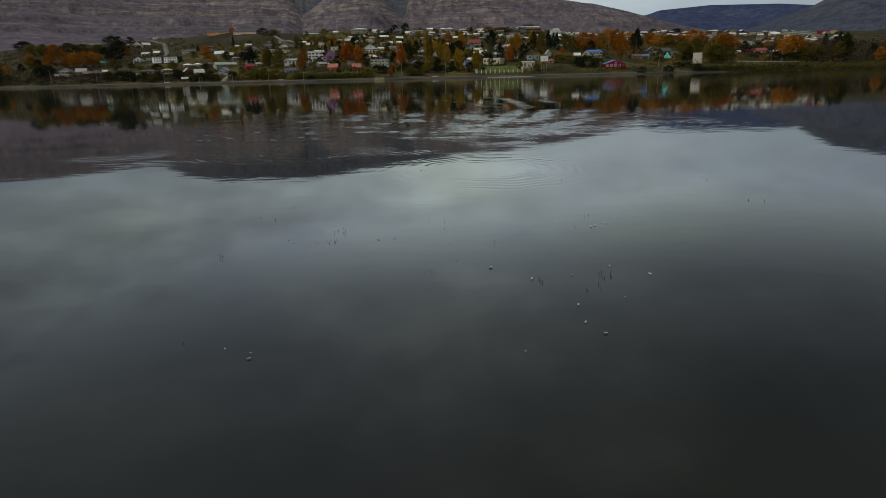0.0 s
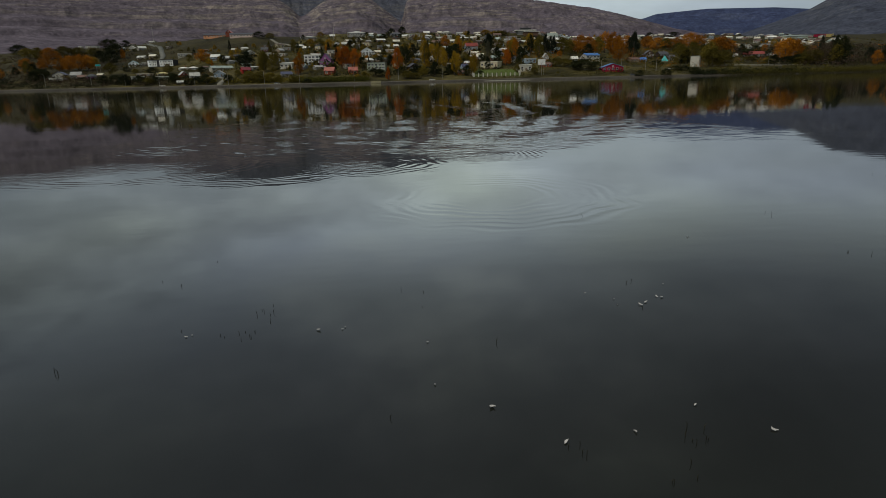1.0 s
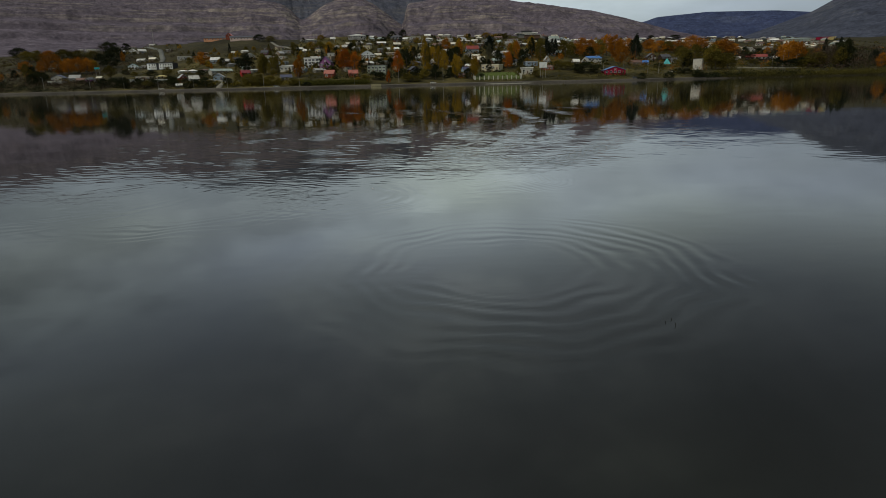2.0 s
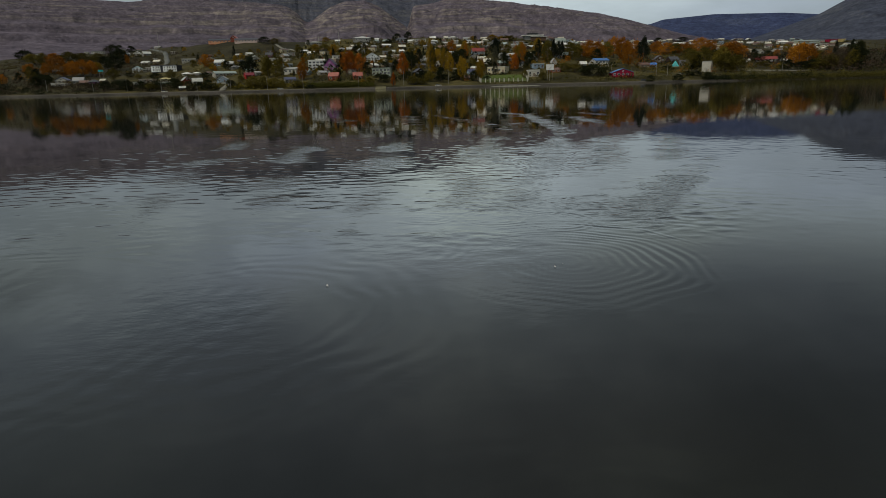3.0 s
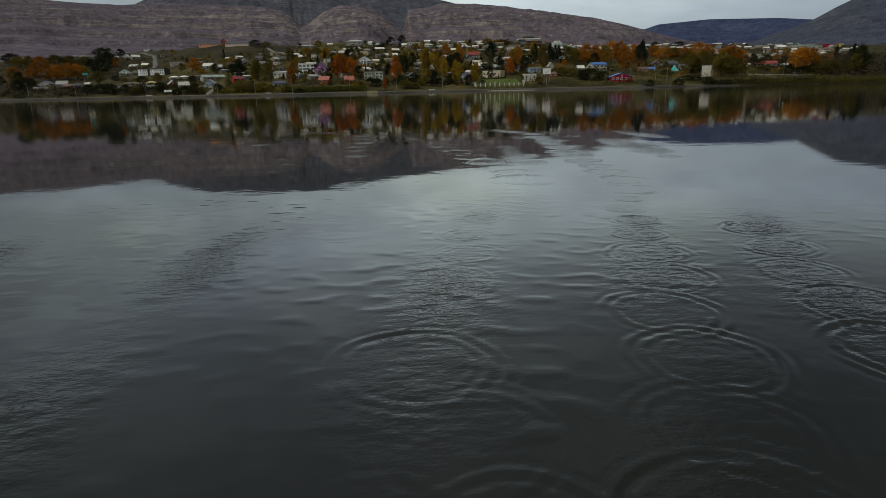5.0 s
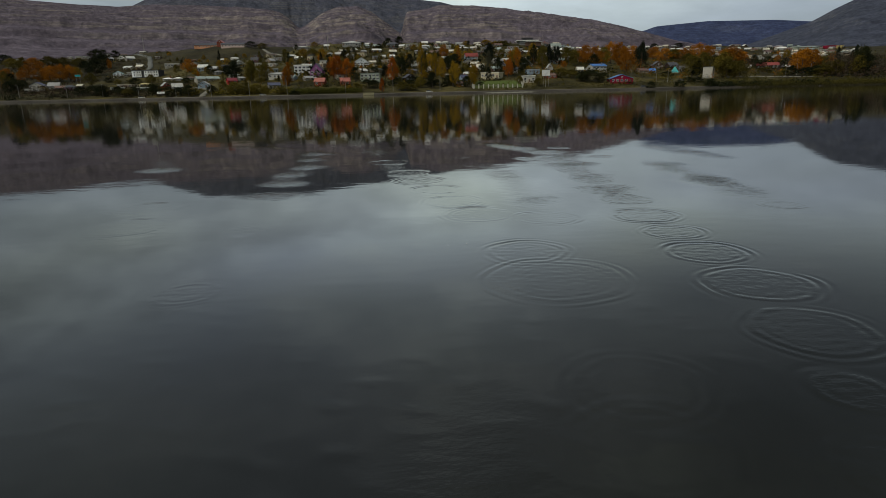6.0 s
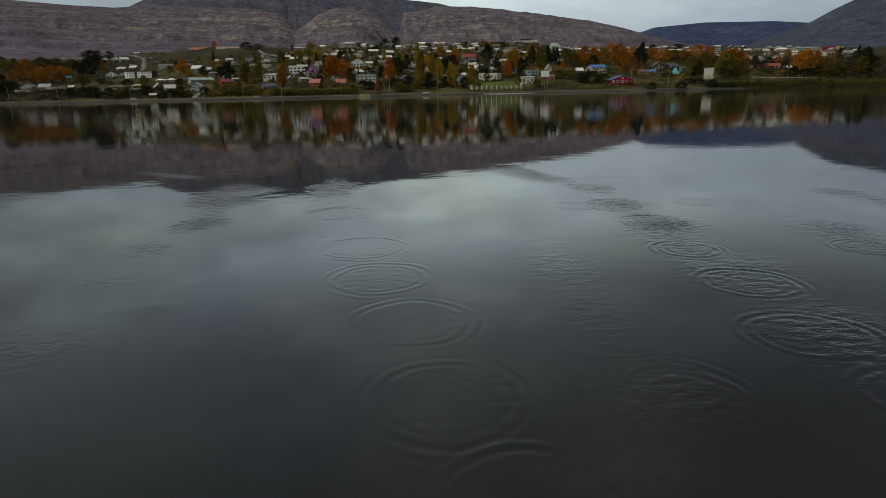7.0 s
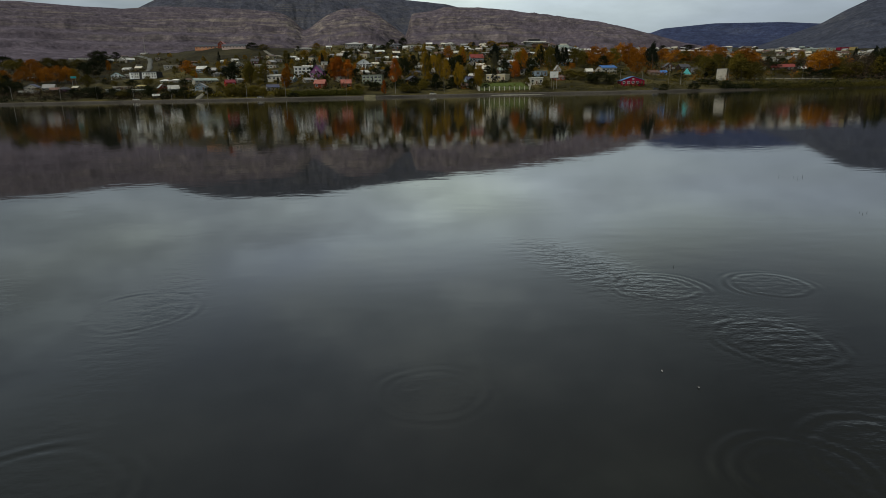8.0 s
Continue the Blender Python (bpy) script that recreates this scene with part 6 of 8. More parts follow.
tree(379.3, 606.3, 9.7, 12.3, "round", "bare")
tree(354.1, 607.3, 9.5, 9.6, "round", "green")
tree(382.7, 614.3, 7.9, 7.5, "round", "orange")
tree(333.8, 500.3, 6.4, 16.4, "round", "green")
tree(338.6, 492.3, 6.4, 16.2, "round", "olive")
tree(343.0, 488.3, 5.8, 16.2, "round", "olive")
tree(380.9, 626.3, 6.0, 10.1, "round", "green")
tree(357.1, 489.3, 14.7, 14.4, "round", "bare")
tree(348.9, 488.3, 11.3, 14.3, "round", "olive")
tree(355.9, 480.3, 12.8, 14.2, "round", "bare")
tree(359.4, 477.3, 14.4, 14.2, "round", "olive")
tree(362.8, 475.3, 16.1, 14.3, "round", "green")
tree(399.7, 533.3, 19.8, 10.5, "conifer", "conifer")
tree(430.5, 561.3, 15.4, 14.6, "round", "bare")
tree(343.8, 493.3, 9.7, 12.3, "round", "olive")
tree(337.8, 495.3, 8.0, 12.2, "round", "green")
tree(-46.0, 531.3, 11.5, 5.7, "conifer", "conifer")
tree(-212.4, 694.3, 5.7, 4.5, "round", "green")
tree(-163.3, 582.3, 6.8, 2.7, "poplar", "orange")
tree(-118.5, 531.3, 7.7, 3.1, "poplar", "green")
tree(-196.0, 665.3, 5.0, 5.9, "bush", "yellow")
tree(101.4, 563.3, 3.8, 4.6, "bush", "orange")
tree(-79.6, 529.3, 6.0, 7.2, "bush", "orange")
tree(11.5, 549.3, 4.9, 5.9, "bush", "green")
tree(66.3, 588.3, 2.7, 3.2, "bush", "olive")
tree(411.7, 645.3, 9.5, 7.6, "round", "yellow")
tree(65.2, 532.3, 5.9, 7.1, "bush", "olive")
tree(-47.2, 564.3, 9.3, 7.4, "round", "orange")
tree(67.0, 508.3, 6.4, 5.1, "round", "olive")
tree(290.2, 786.3, 1.8, 2.2, "bush", "green")
tree(117.5, 563.3, 4.9, 5.9, "bush", "green")
tree(17.6, 559.3, 3.7, 4.5, "bush", "olive")
tree(158.6, 671.3, 2.9, 3.5, "bush", "olive")
tree(19.2, 617.3, 7.3, 2.9, "poplar", "green")
tree(-105.2, 681.3, 2.2, 2.7, "bush", "green")
tree(112.9, 574.3, 11.8, 9.5, "round", "yellow")
tree(142.2, 642.3, 3.0, 3.5, "bush", "green")
tree(110.8, 690.3, 4.2, 3.4, "round", "yellow")
tree(3.2, 681.3, 2.2, 2.7, "bush", "olive")
tree(51.8, 585.3, 5.7, 2.9, "conifer", "conifer")
tree(52.5, 606.3, 11.4, 9.1, "round", "orange")
tree(-25.6, 522.3, 9.2, 3.7, "poplar", "orange")
tree(113.1, 595.3, 7.6, 6.1, "round", "orange")
tree(-58.1, 589.3, 9.7, 4.8, "conifer", "conifer")
tree(-5.4, 556.3, 3.3, 3.9, "bush", "yellow")
tree(117.4, 615.3, 2.5, 3.0, "bush", "olive")
tree(181.2, 642.3, 2.8, 3.4, "bush", "olive")
tree(26.0, 615.3, 6.4, 3.2, "conifer", "conifer")
tree(198.0, 704.3, 2.8, 3.3, "bush", "yellow")
tree(168.2, 613.3, 3.6, 4.3, "bush", "yellow")
tree(45.1, 621.3, 5.2, 4.1, "round", "olive")
tree(47.1, 611.3, 4.4, 5.3, "bush", "olive")
tree(-274.2, 840.3, 4.5, 5.4, "bush", "yellow")
tree(-13.6, 570.3, 3.1, 3.8, "bush", "yellow")
tree(59.3, 602.3, 4.9, 5.9, "bush", "yellow")
tree(34.4, 585.3, 10.0, 5.0, "conifer", "conifer")
tree(80.3, 653.3, 1.7, 2.1, "bush", "olive")
tree(181.4, 689.3, 3.2, 3.8, "bush", "yellow")
tree(56.8, 619.3, 5.6, 4.5, "round", "yellow")
tree(-150.2, 702.3, 4.2, 5.1, "bush", "yellow")
tree(36.3, 558.3, 11.7, 9.4, "round", "yellow")
tree(80.1, 636.3, 2.9, 3.5, "bush", "yellow")
tree(49.6, 572.3, 3.8, 4.5, "bush", "olive")
tree(-40.6, 545.3, 4.7, 5.6, "bush", "yellow")
tree(48.0, 627.3, 1.9, 2.3, "bush", "green")
tree(490.2, 836.3, 3.0, 3.6, "bush", "olive")
tree(163.2, 593.3, 3.7, 4.4, "bush", "orange")
tree(92.6, 661.3, 2.6, 3.1, "bush", "green")
tree(57.1, 661.3, 1.7, 2.1, "bush", "olive")
tree(27.0, 594.3, 4.2, 5.1, "bush", "green")
tree(2.1, 639.3, 3.5, 4.2, "bush", "yellow")
tree(128.3, 563.3, 9.2, 4.6, "conifer", "conifer")
tree(88.1, 708.3, 5.4, 4.3, "round", "green")
tree(-100.8, 543.3, 3.4, 4.1, "bush", "olive")
tree(389.4, 705.3, 4.2, 5.1, "bush", "yellow")
tree(124.2, 612.3, 3.5, 4.2, "bush", "olive")
tree(98.4, 627.3, 2.5, 3.0, "bush", "olive")
tree(29.0, 531.3, 3.9, 4.7, "bush", "green")
tree(176.5, 701.3, 2.5, 3.0, "bush", "green")
tree(92.1, 624.3, 2.4, 2.8, "bush", "olive")
tree(-141.0, 637.3, 2.5, 3.0, "bush", "green")
tree(196.6, 740.3, 2.8, 3.3, "bush", "yellow")
tree(-91.0, 669.3, 3.3, 3.9, "bush", "olive")
tree(-33.0, 604.3, 8.3, 6.6, "round", "olive")
tree(-177.1, 654.3, 3.1, 3.7, "bush", "olive")
tree(66.3, 659.3, 6.1, 4.9, "round", "olive")
tree(56.9, 547.3, 6.0, 7.2, "bush", "olive")
tree(80.7, 622.3, 3.7, 3.0, "round", "yellow")
tree(-135.3, 555.3, 6.7, 2.7, "poplar", "olive")
tree(70.6, 525.3, 5.7, 6.8, "bush", "orange")
tree(-61.4, 511.3, 5.8, 6.9, "bush", "olive")
tree(-84.7, 581.3, 11.6, 4.6, "poplar", "green")
tree(-47.4, 651.3, 2.6, 3.2, "bush", "yellow")
tree(3.8, 663.3, 1.6, 1.9, "bush", "green")
tree(-75.9, 587.3, 5.1, 2.1, "poplar", "yellow")
tree(-30.4, 634.3, 5.7, 2.8, "conifer", "conifer")
tree(-74.6, 564.3, 5.0, 4.0, "round", "olive")
tree(332.5, 795.3, 1.9, 2.3, "bush", "green")
tree(10.2, 679.3, 5.6, 4.5, "round", "green")
tree(37.6, 544.3, 5.5, 6.6, "bush", "yellow")
tree(46.7, 560.3, 8.7, 7.0, "round", "yellow")
tree(66.7, 633.3, 3.7, 2.9, "round", "olive")
tree(227.5, 786.3, 1.5, 1.8, "bush", "olive")
tree(-14.6, 670.3, 2.0, 2.4, "bush", "yellow")
tree(13.7, 638.3, 4.1, 4.9, "bush", "olive")
tree(157.9, 624.3, 3.2, 3.8, "bush", "green")
tree(-9.6, 661.3, 2.5, 3.0, "bush", "yellow")
tree(-175.2, 613.3, 5.1, 6.1, "bush", "yellow")
tree(172.9, 664.3, 1.9, 2.2, "bush", "olive")
tree(371.0, 838.3, 1.6, 1.9, "bush", "olive")
tree(103.5, 544.3, 5.2, 6.2, "bush", "olive")
tree(-163.4, 612.3, 5.1, 6.2, "bush", "yellow")
tree(299.0, 803.3, 3.6, 2.9, "round", "olive")
tree(199.4, 667.3, 3.0, 3.6, "bush", "olive")
tree(93.5, 694.3, 2.6, 3.1, "bush", "olive")
tree(-97.6, 694.3, 2.1, 2.5, "bush", "green")
tree(-157.7, 697.3, 5.1, 6.2, "bush", "olive")
tree(-83.2, 636.3, 4.3, 5.1, "bush", "olive")
tree(73.1, 612.3, 5.3, 6.3, "bush", "yellow")
tree(-6.1, 567.3, 5.0, 6.0, "bush", "olive")
tree(-156.4, 653.3, 5.7, 6.9, "bush", "yellow")
tree(-29.2, 528.3, 8.0, 4.0, "conifer", "conifer")
tree(-81.3, 573.3, 7.1, 5.7, "round", "yellow")
tree(150.5, 580.3, 6.3, 5.1, "round", "green")
tree(-91.1, 685.3, 2.2, 2.6, "bush", "olive")
tree(41.5, 682.3, 2.7, 3.2, "bush", "olive")
tree(-7.3, 671.3, 3.3, 4.0, "bush", "green")
tree(-91.6, 534.3, 6.7, 5.3, "round", "yellow")
tree(-124.7, 654.3, 8.2, 3.3, "poplar", "olive")
tree(-82.0, 511.3, 5.2, 2.6, "conifer", "conifer")
tree(-60.3, 597.3, 5.9, 4.7, "round", "orange")
tree(-284.2, 863.3, 3.0, 3.6, "bush", "olive")
tree(-109.6, 601.3, 3.5, 4.2, "bush", "green")
tree(177.5, 669.3, 1.8, 2.2, "bush", "green")
tree(-18.6, 513.3, 6.8, 3.4, "conifer", "conifer")
tree(-40.9, 567.3, 10.1, 8.1, "round", "olive")
tree(-11.7, 650.3, 3.0, 3.6, "bush", "olive")
tree(-60.5, 556.3, 9.9, 4.9, "conifer", "conifer")
tree(54.3, 512.3, 9.7, 7.8, "round", "yellow")
tree(106.2, 640.3, 6.5, 5.2, "round", "olive")
tree(-39.9, 598.3, 6.0, 2.4, "poplar", "olive")
tree(-195.9, 699.3, 2.9, 3.4, "bush", "yellow")
tree(-152.8, 613.3, 8.2, 6.5, "round", "yellow")
tree(9.1, 570.3, 5.3, 6.3, "bush", "olive")
tree(143.8, 670.3, 2.8, 3.3, "bush", "yellow")
tree(-207.1, 659.3, 5.9, 7.1, "bush", "olive")
tree(98.6, 512.3, 6.2, 2.5, "poplar", "orange")
tree(93.0, 580.3, 6.7, 3.4, "conifer", "conifer")
tree(-0.6, 532.3, 5.1, 6.1, "bush", "olive")
tree(28.9, 514.3, 6.0, 7.2, "bush", "yellow")
tree(65.1, 604.3, 10.5, 8.4, "round", "yellow")
tree(94.7, 616.3, 2.6, 3.2, "bush", "orange")
tree(374.4, 724.3, 3.1, 3.7, "bush", "yellow")
tree(-2.6, 701.3, 5.9, 4.7, "round", "green")
tree(-98.6, 720.3, 5.9, 4.7, "round", "green")
tree(-95.8, 621.3, 9.6, 3.8, "poplar", "olive")
tree(68.8, 547.3, 7.2, 3.6, "conifer", "conifer")
tree(-46.5, 589.3, 10.1, 4.0, "poplar", "yellow")
tree(330.2, 812.3, 1.9, 2.3, "bush", "green")
tree(94.1, 684.3, 1.6, 2.0, "bush", "olive")
tree(228.2, 779.3, 3.1, 3.7, "bush", "olive")
tree(11.1, 532.3, 5.3, 2.1, "poplar", "yellow")
tree(180.2, 712.3, 1.8, 2.1, "bush", "green")
tree(-167.4, 639.3, 2.7, 3.2, "bush", "yellow")
tree(-125.5, 628.3, 2.5, 3.0, "bush", "green")
tree(59.0, 654.3, 2.1, 2.5, "bush", "olive")
tree(-24.7, 598.3, 5.9, 7.1, "bush", "olive")
tree(-117.7, 624.3, 5.6, 6.7, "bush", "olive")
tree(-174.0, 693.3, 10.1, 5.0, "conifer", "conifer")
tree(211.3, 653.3, 3.7, 4.5, "bush", "olive")
tree(47.9, 651.3, 2.9, 3.5, "bush", "olive")
tree(302.9, 915.3, 6.4, 5.1, "round", "yellow")
tree(-39.7, 663.3, 6.4, 5.1, "round", "olive")
tree(149.7, 609.3, 4.6, 5.5, "bush", "olive")
tree(-60.3, 631.3, 8.8, 3.5, "poplar", "orange")
tree(-40.9, 714.3, 2.4, 2.8, "bush", "olive")
tree(318.2, 815.3, 3.4, 2.7, "round", "olive")
tree(-170.8, 600.3, 4.8, 5.7, "bush", "yellow")
tree(176.8, 650.3, 3.1, 2.5, "round", "yellow")
tree(-108.9, 545.3, 3.0, 3.6, "bush", "yellow")
tree(112.7, 667.3, 2.1, 2.5, "bush", "green")
tree(124.5, 577.3, 3.8, 4.6, "bush", "yellow")
tree(-65.5, 543.3, 4.7, 5.6, "bush", "yellow")
tree(78.0, 545.3, 3.0, 3.6, "bush", "yellow")
tree(142.0, 595.3, 3.8, 4.6, "bush", "yellow")
tree(354.1, 829.3, 2.2, 2.7, "bush", "yellow")
tree(59.4, 519.3, 5.6, 6.7, "bush", "green")
tree(-52.6, 608.3, 5.9, 7.1, "bush", "green")
tree(-36.5, 586.3, 4.0, 4.8, "bush", "olive")
tree(275.0, 755.3, 2.0, 2.5, "bush", "olive")
tree(476.9, 820.3, 1.7, 2.0, "bush", "olive")
tree(-57.1, 681.3, 2.8, 3.4, "bush", "olive")
tree(82.9, 586.3, 3.0, 3.6, "bush", "green")
tree(40.7, 642.3, 2.0, 2.4, "bush", "green")
tree(313.1, 840.3, 5.7, 4.6, "round", "olive")
tree(193.4, 672.3, 2.8, 3.4, "bush", "olive")
tree(-65.1, 642.3, 5.4, 6.5, "bush", "green")
tree(-26.6, 613.3, 5.8, 6.9, "bush", "yellow")
tree(285.9, 763.3, 2.0, 2.4, "bush", "olive")
tree(-6.4, 596.3, 3.7, 4.4, "bush", "green")
tree(150.7, 551.3, 4.2, 5.0, "bush", "orange")
tree(114.1, 558.3, 4.8, 5.8, "bush", "olive")
tree(36.7, 526.3, 4.0, 4.8, "bush", "green")
tree(93.2, 573.3, 3.7, 4.5, "bush", "green")
tree(-69.4, 583.3, 2.9, 3.4, "bush", "green")
tree(-66.0, 517.3, 2.5, 3.0, "bush", "olive")
tree(34.6, 567.3, 3.1, 3.8, "bush", "olive")
tree(-22.8, 644.3, 2.0, 2.4, "bush", "olive")
tree(132.6, 584.3, 4.9, 5.9, "bush", "olive")
tree(18.3, 527.3, 5.5, 6.6, "bush", "yellow")
tree(-28.8, 578.3, 5.8, 6.9, "bush", "yellow")
tree(53.9, 707.3, 2.3, 2.7, "bush", "green")
tree(-126.5, 619.3, 3.0, 3.7, "bush", "olive")
tree(165.6, 669.3, 3.2, 3.9, "bush", "olive")
tree(30.9, 562.3, 4.4, 5.3, "bush", "olive")
tree(12.8, 667.3, 2.3, 2.8, "bush", "olive")
tree(416.5, 639.3, 5.7, 6.9, "bush", "yellow")
tree(82.8, 529.3, 3.8, 4.5, "bush", "yellow")
tree(-236.8, 755.3, 3.7, 4.4, "bush", "olive")
tree(137.6, 566.3, 6.0, 7.2, "bush", "olive")
tree(-5.9, 620.3, 5.1, 6.1, "bush", "olive")
tree(-25.0, 691.3, 6.4, 5.2, "round", "olive")
tree(-105.5, 586.3, 3.1, 3.7, "bush", "orange")
tree(31.1, 549.3, 3.1, 3.8, "bush", "orange")
tree(74.4, 599.3, 2.9, 3.5, "bush", "yellow")
tree(-33.6, 666.3, 5.6, 4.4, "round", "green")
tree(74.7, 647.3, 4.6, 3.7, "round", "olive")
tree(188.9, 624.3, 5.0, 6.0, "bush", "orange")
tree(-54.6, 599.3, 4.1, 4.9, "bush", "olive")
tree(-194.8, 711.3, 4.5, 5.3, "bush", "yellow")
tree(11.8, 631.3, 3.4, 4.1, "bush", "yellow")
tree(308.9, 791.3, 3.4, 2.7, "round", "olive")
tree(49.6, 549.3, 3.2, 3.8, "bush", "orange")
tree(-71.8, 617.3, 4.0, 4.8, "bush", "orange")
tree(321.6, 808.3, 5.5, 4.4, "round", "olive")
tree(201.3, 718.3, 5.8, 4.6, "round", "yellow")
tree(193.4, 640.3, 3.0, 3.6, "bush", "green")
tree(113.8, 524.3, 4.2, 5.0, "bush", "yellow")
tree(-21.5, 555.3, 3.5, 4.2, "bush", "orange")
tree(102.3, 550.3, 5.5, 6.6, "bush", "yellow")
tree(-62.0, 706.3, 3.0, 2.4, "round", "yellow")
tree(-74.6, 519.3, 4.5, 5.4, "bush", "green")
tree(357.7, 765.3, 3.0, 3.6, "bush", "green")
tree(66.1, 557.3, 4.6, 5.5, "bush", "olive")
tree(-184.0, 686.3, 3.1, 3.7, "bush", "yellow")
tree(-108.5, 530.3, 5.9, 7.1, "bush", "yellow")
tree(48.2, 591.3, 4.4, 5.2, "bush", "yellow")
tree(40.0, 603.3, 5.9, 7.1, "bush", "olive")
tree(-321.5, 930.3, 2.1, 2.5, "bush", "yellow")
tree(52.3, 527.3, 5.8, 6.9, "bush", "yellow")
tree(115.1, 674.3, 3.2, 2.6, "round", "olive")

tree(92.0, 588.2, 15.0, 11.6, "round", "conifer")
tree(124.2, 551.5, 16.1, 8.0, "poplar", "green")
tree(140.7, 561.8, 15.6, 8.2, "conifer", "conifer")
tree(148.1, 561.9, 14.6, 9.2, "conifer", "conifer")
tree(55.1, 551.8, 12.1, 9.7, "round", "green")
tree(13.0, 538.2, 10.8, 9.4, "round", "green")
tree(19.6, 561.0, 11.3, 8.9, "round", "conifer")
tree(49.1, 537.4, 11.7, 8.5, "round", "green")
tree(130.1, 548.1, 14.2, 8.9, "poplar", "olive")
tree(102.9, 537.7, 11.9, 5.8, "poplar", "yellow")
tree(75.4, 486.0, 10.6, 6.0, "poplar", "green")
tree(241.3, 610.1, 16.7, 14.0, "round", "conifer")
tree(29.0, 541.7, 18.1, 7.6, "poplar", "yellow")
tree(38.5, 522.3, 14.8, 6.4, "poplar", "olive")
tree(61.3, 469.9, 10.1, 6.6, "round", "yellow")
tree(47.5, 475.5, 13.4, 7.4, "poplar", "olive")
tree(-35.5, 547.5, 9.2, 7.7, "round", "olive")
tree(-129.5, 569.1, 12.8, 14.5, "round", "conifer")
tree(-104.3, 519.8, 16.0, 10.3, "poplar", "olive")
tree(-96.3, 511.3, 13.0, 8.2, "poplar", "olive")
tree(-9.7, 513.1, 7.7, 9.0, "round", "green")
tree(90.1, 528.0, 10.7, 9.4, "round", "green")
tree(180.3, 561.6, 11.9, 11.5, "round", "green")
# dark growth along the verge and in the gardens
for x, y, h, w in ((-2, 474, 3.4, 6.0), (4, 478, 4.2, 7.0), (11, 473, 3.0, 6.0), (15, 479, 4.6, 6.5), (21, 474, 3.6, 6.5), (26, 480, 4.8, 7.0), (31, 473, 3.2, 6.0), (36, 478, 4.0, 7.0),
                   (41, 473, 3.0, 5.5), (46, 480, 4.4, 7.0), (52, 474, 3.2, 6.0), (8, 488, 5.0, 7.5), (33, 488, 5.2, 7.0), (19, 490, 5.0, 7.0), (48, 489, 5.4, 8.0)):
    tree(x, y, h, w, "bush", "green")
for i, (x, y, w, d, h) in enumerate(GARDENS[:]):
    if i % 3 == 0 and -120 < x < 160 and 490 < y < 720:
        tree(x + (w / 2 + 1.6) * (1 if i % 2 else -1), y - d / 2 + 0.5, 2.6 + 0.35 * (i % 5), 3.6 + 0.5 * (i % 4), "bush", "green")

# lamps along the road
street_lamp(-283.0, 529.3, 0)
street_lamp(-238.4, 511.3, 180)
street_lamp(-209.2, 503.3, 180)
street_lamp(-179.5, 493.3, 0)
street_lamp(-148.9, 480.3, 180)
street_lamp(-121.3, 469.3, 0)
street_lamp(-91.9, 454.3, 0)
street_lamp(-66.2, 450.3, 0)
street_lamp(-27.4, 451.3, 0)
street_lamp(4.6, 455.3, 0)
street_lamp(37.2, 459.3, 180)
street_lamp(112.3, 460.3, 0)
street_lamp(159.9, 464.3, 0)
street_lamp(176.4, 466.3, 180)
street_lamp(196.8, 469.3, 0)
street_lamp(206.4, 471.3, 0)
street_lamp(245.2, 478.3, 180)
street_lamp(316.5, 500.3, 0)
street_lamp(327.7, 503.3, 180)
street_lamp(340.6, 505.3, 0)
street_lamp(371.2, 491.3, 180)

# ---- tracks, masts, signs and other single things ----
TRACKS = [([(-360, 945), (-345, 925), (-331, 908), (-314, 875), (-300, 843), (-287, 810), (-277, 780), (-262, 742), (-257, 722)], 2.7), ([(-142, 762), (-124, 715), (-103, 669)], 1.75),
          ([(-128, 471), (-130, 480), (-131, 502), (-150, 524)], 2.1), ([(270, 505), (300, 500), (330, 492), (370, 488)], 2.0)]
TRACK_LABELS = ("pale grey road that winds up the hillside", "narrow pale path down the grassy slope", "pale dirt driveway up from the lakeside road", "pale footpath behind the reed bank")
for (points, half), words in zip(TRACKS, TRACK_LABELS):
    ribbon("track", points, 2 * half, 0.5 if half > 2.5 else 0.25, WORN_ROAD if half > 2.5 else DIRT, words, "track")


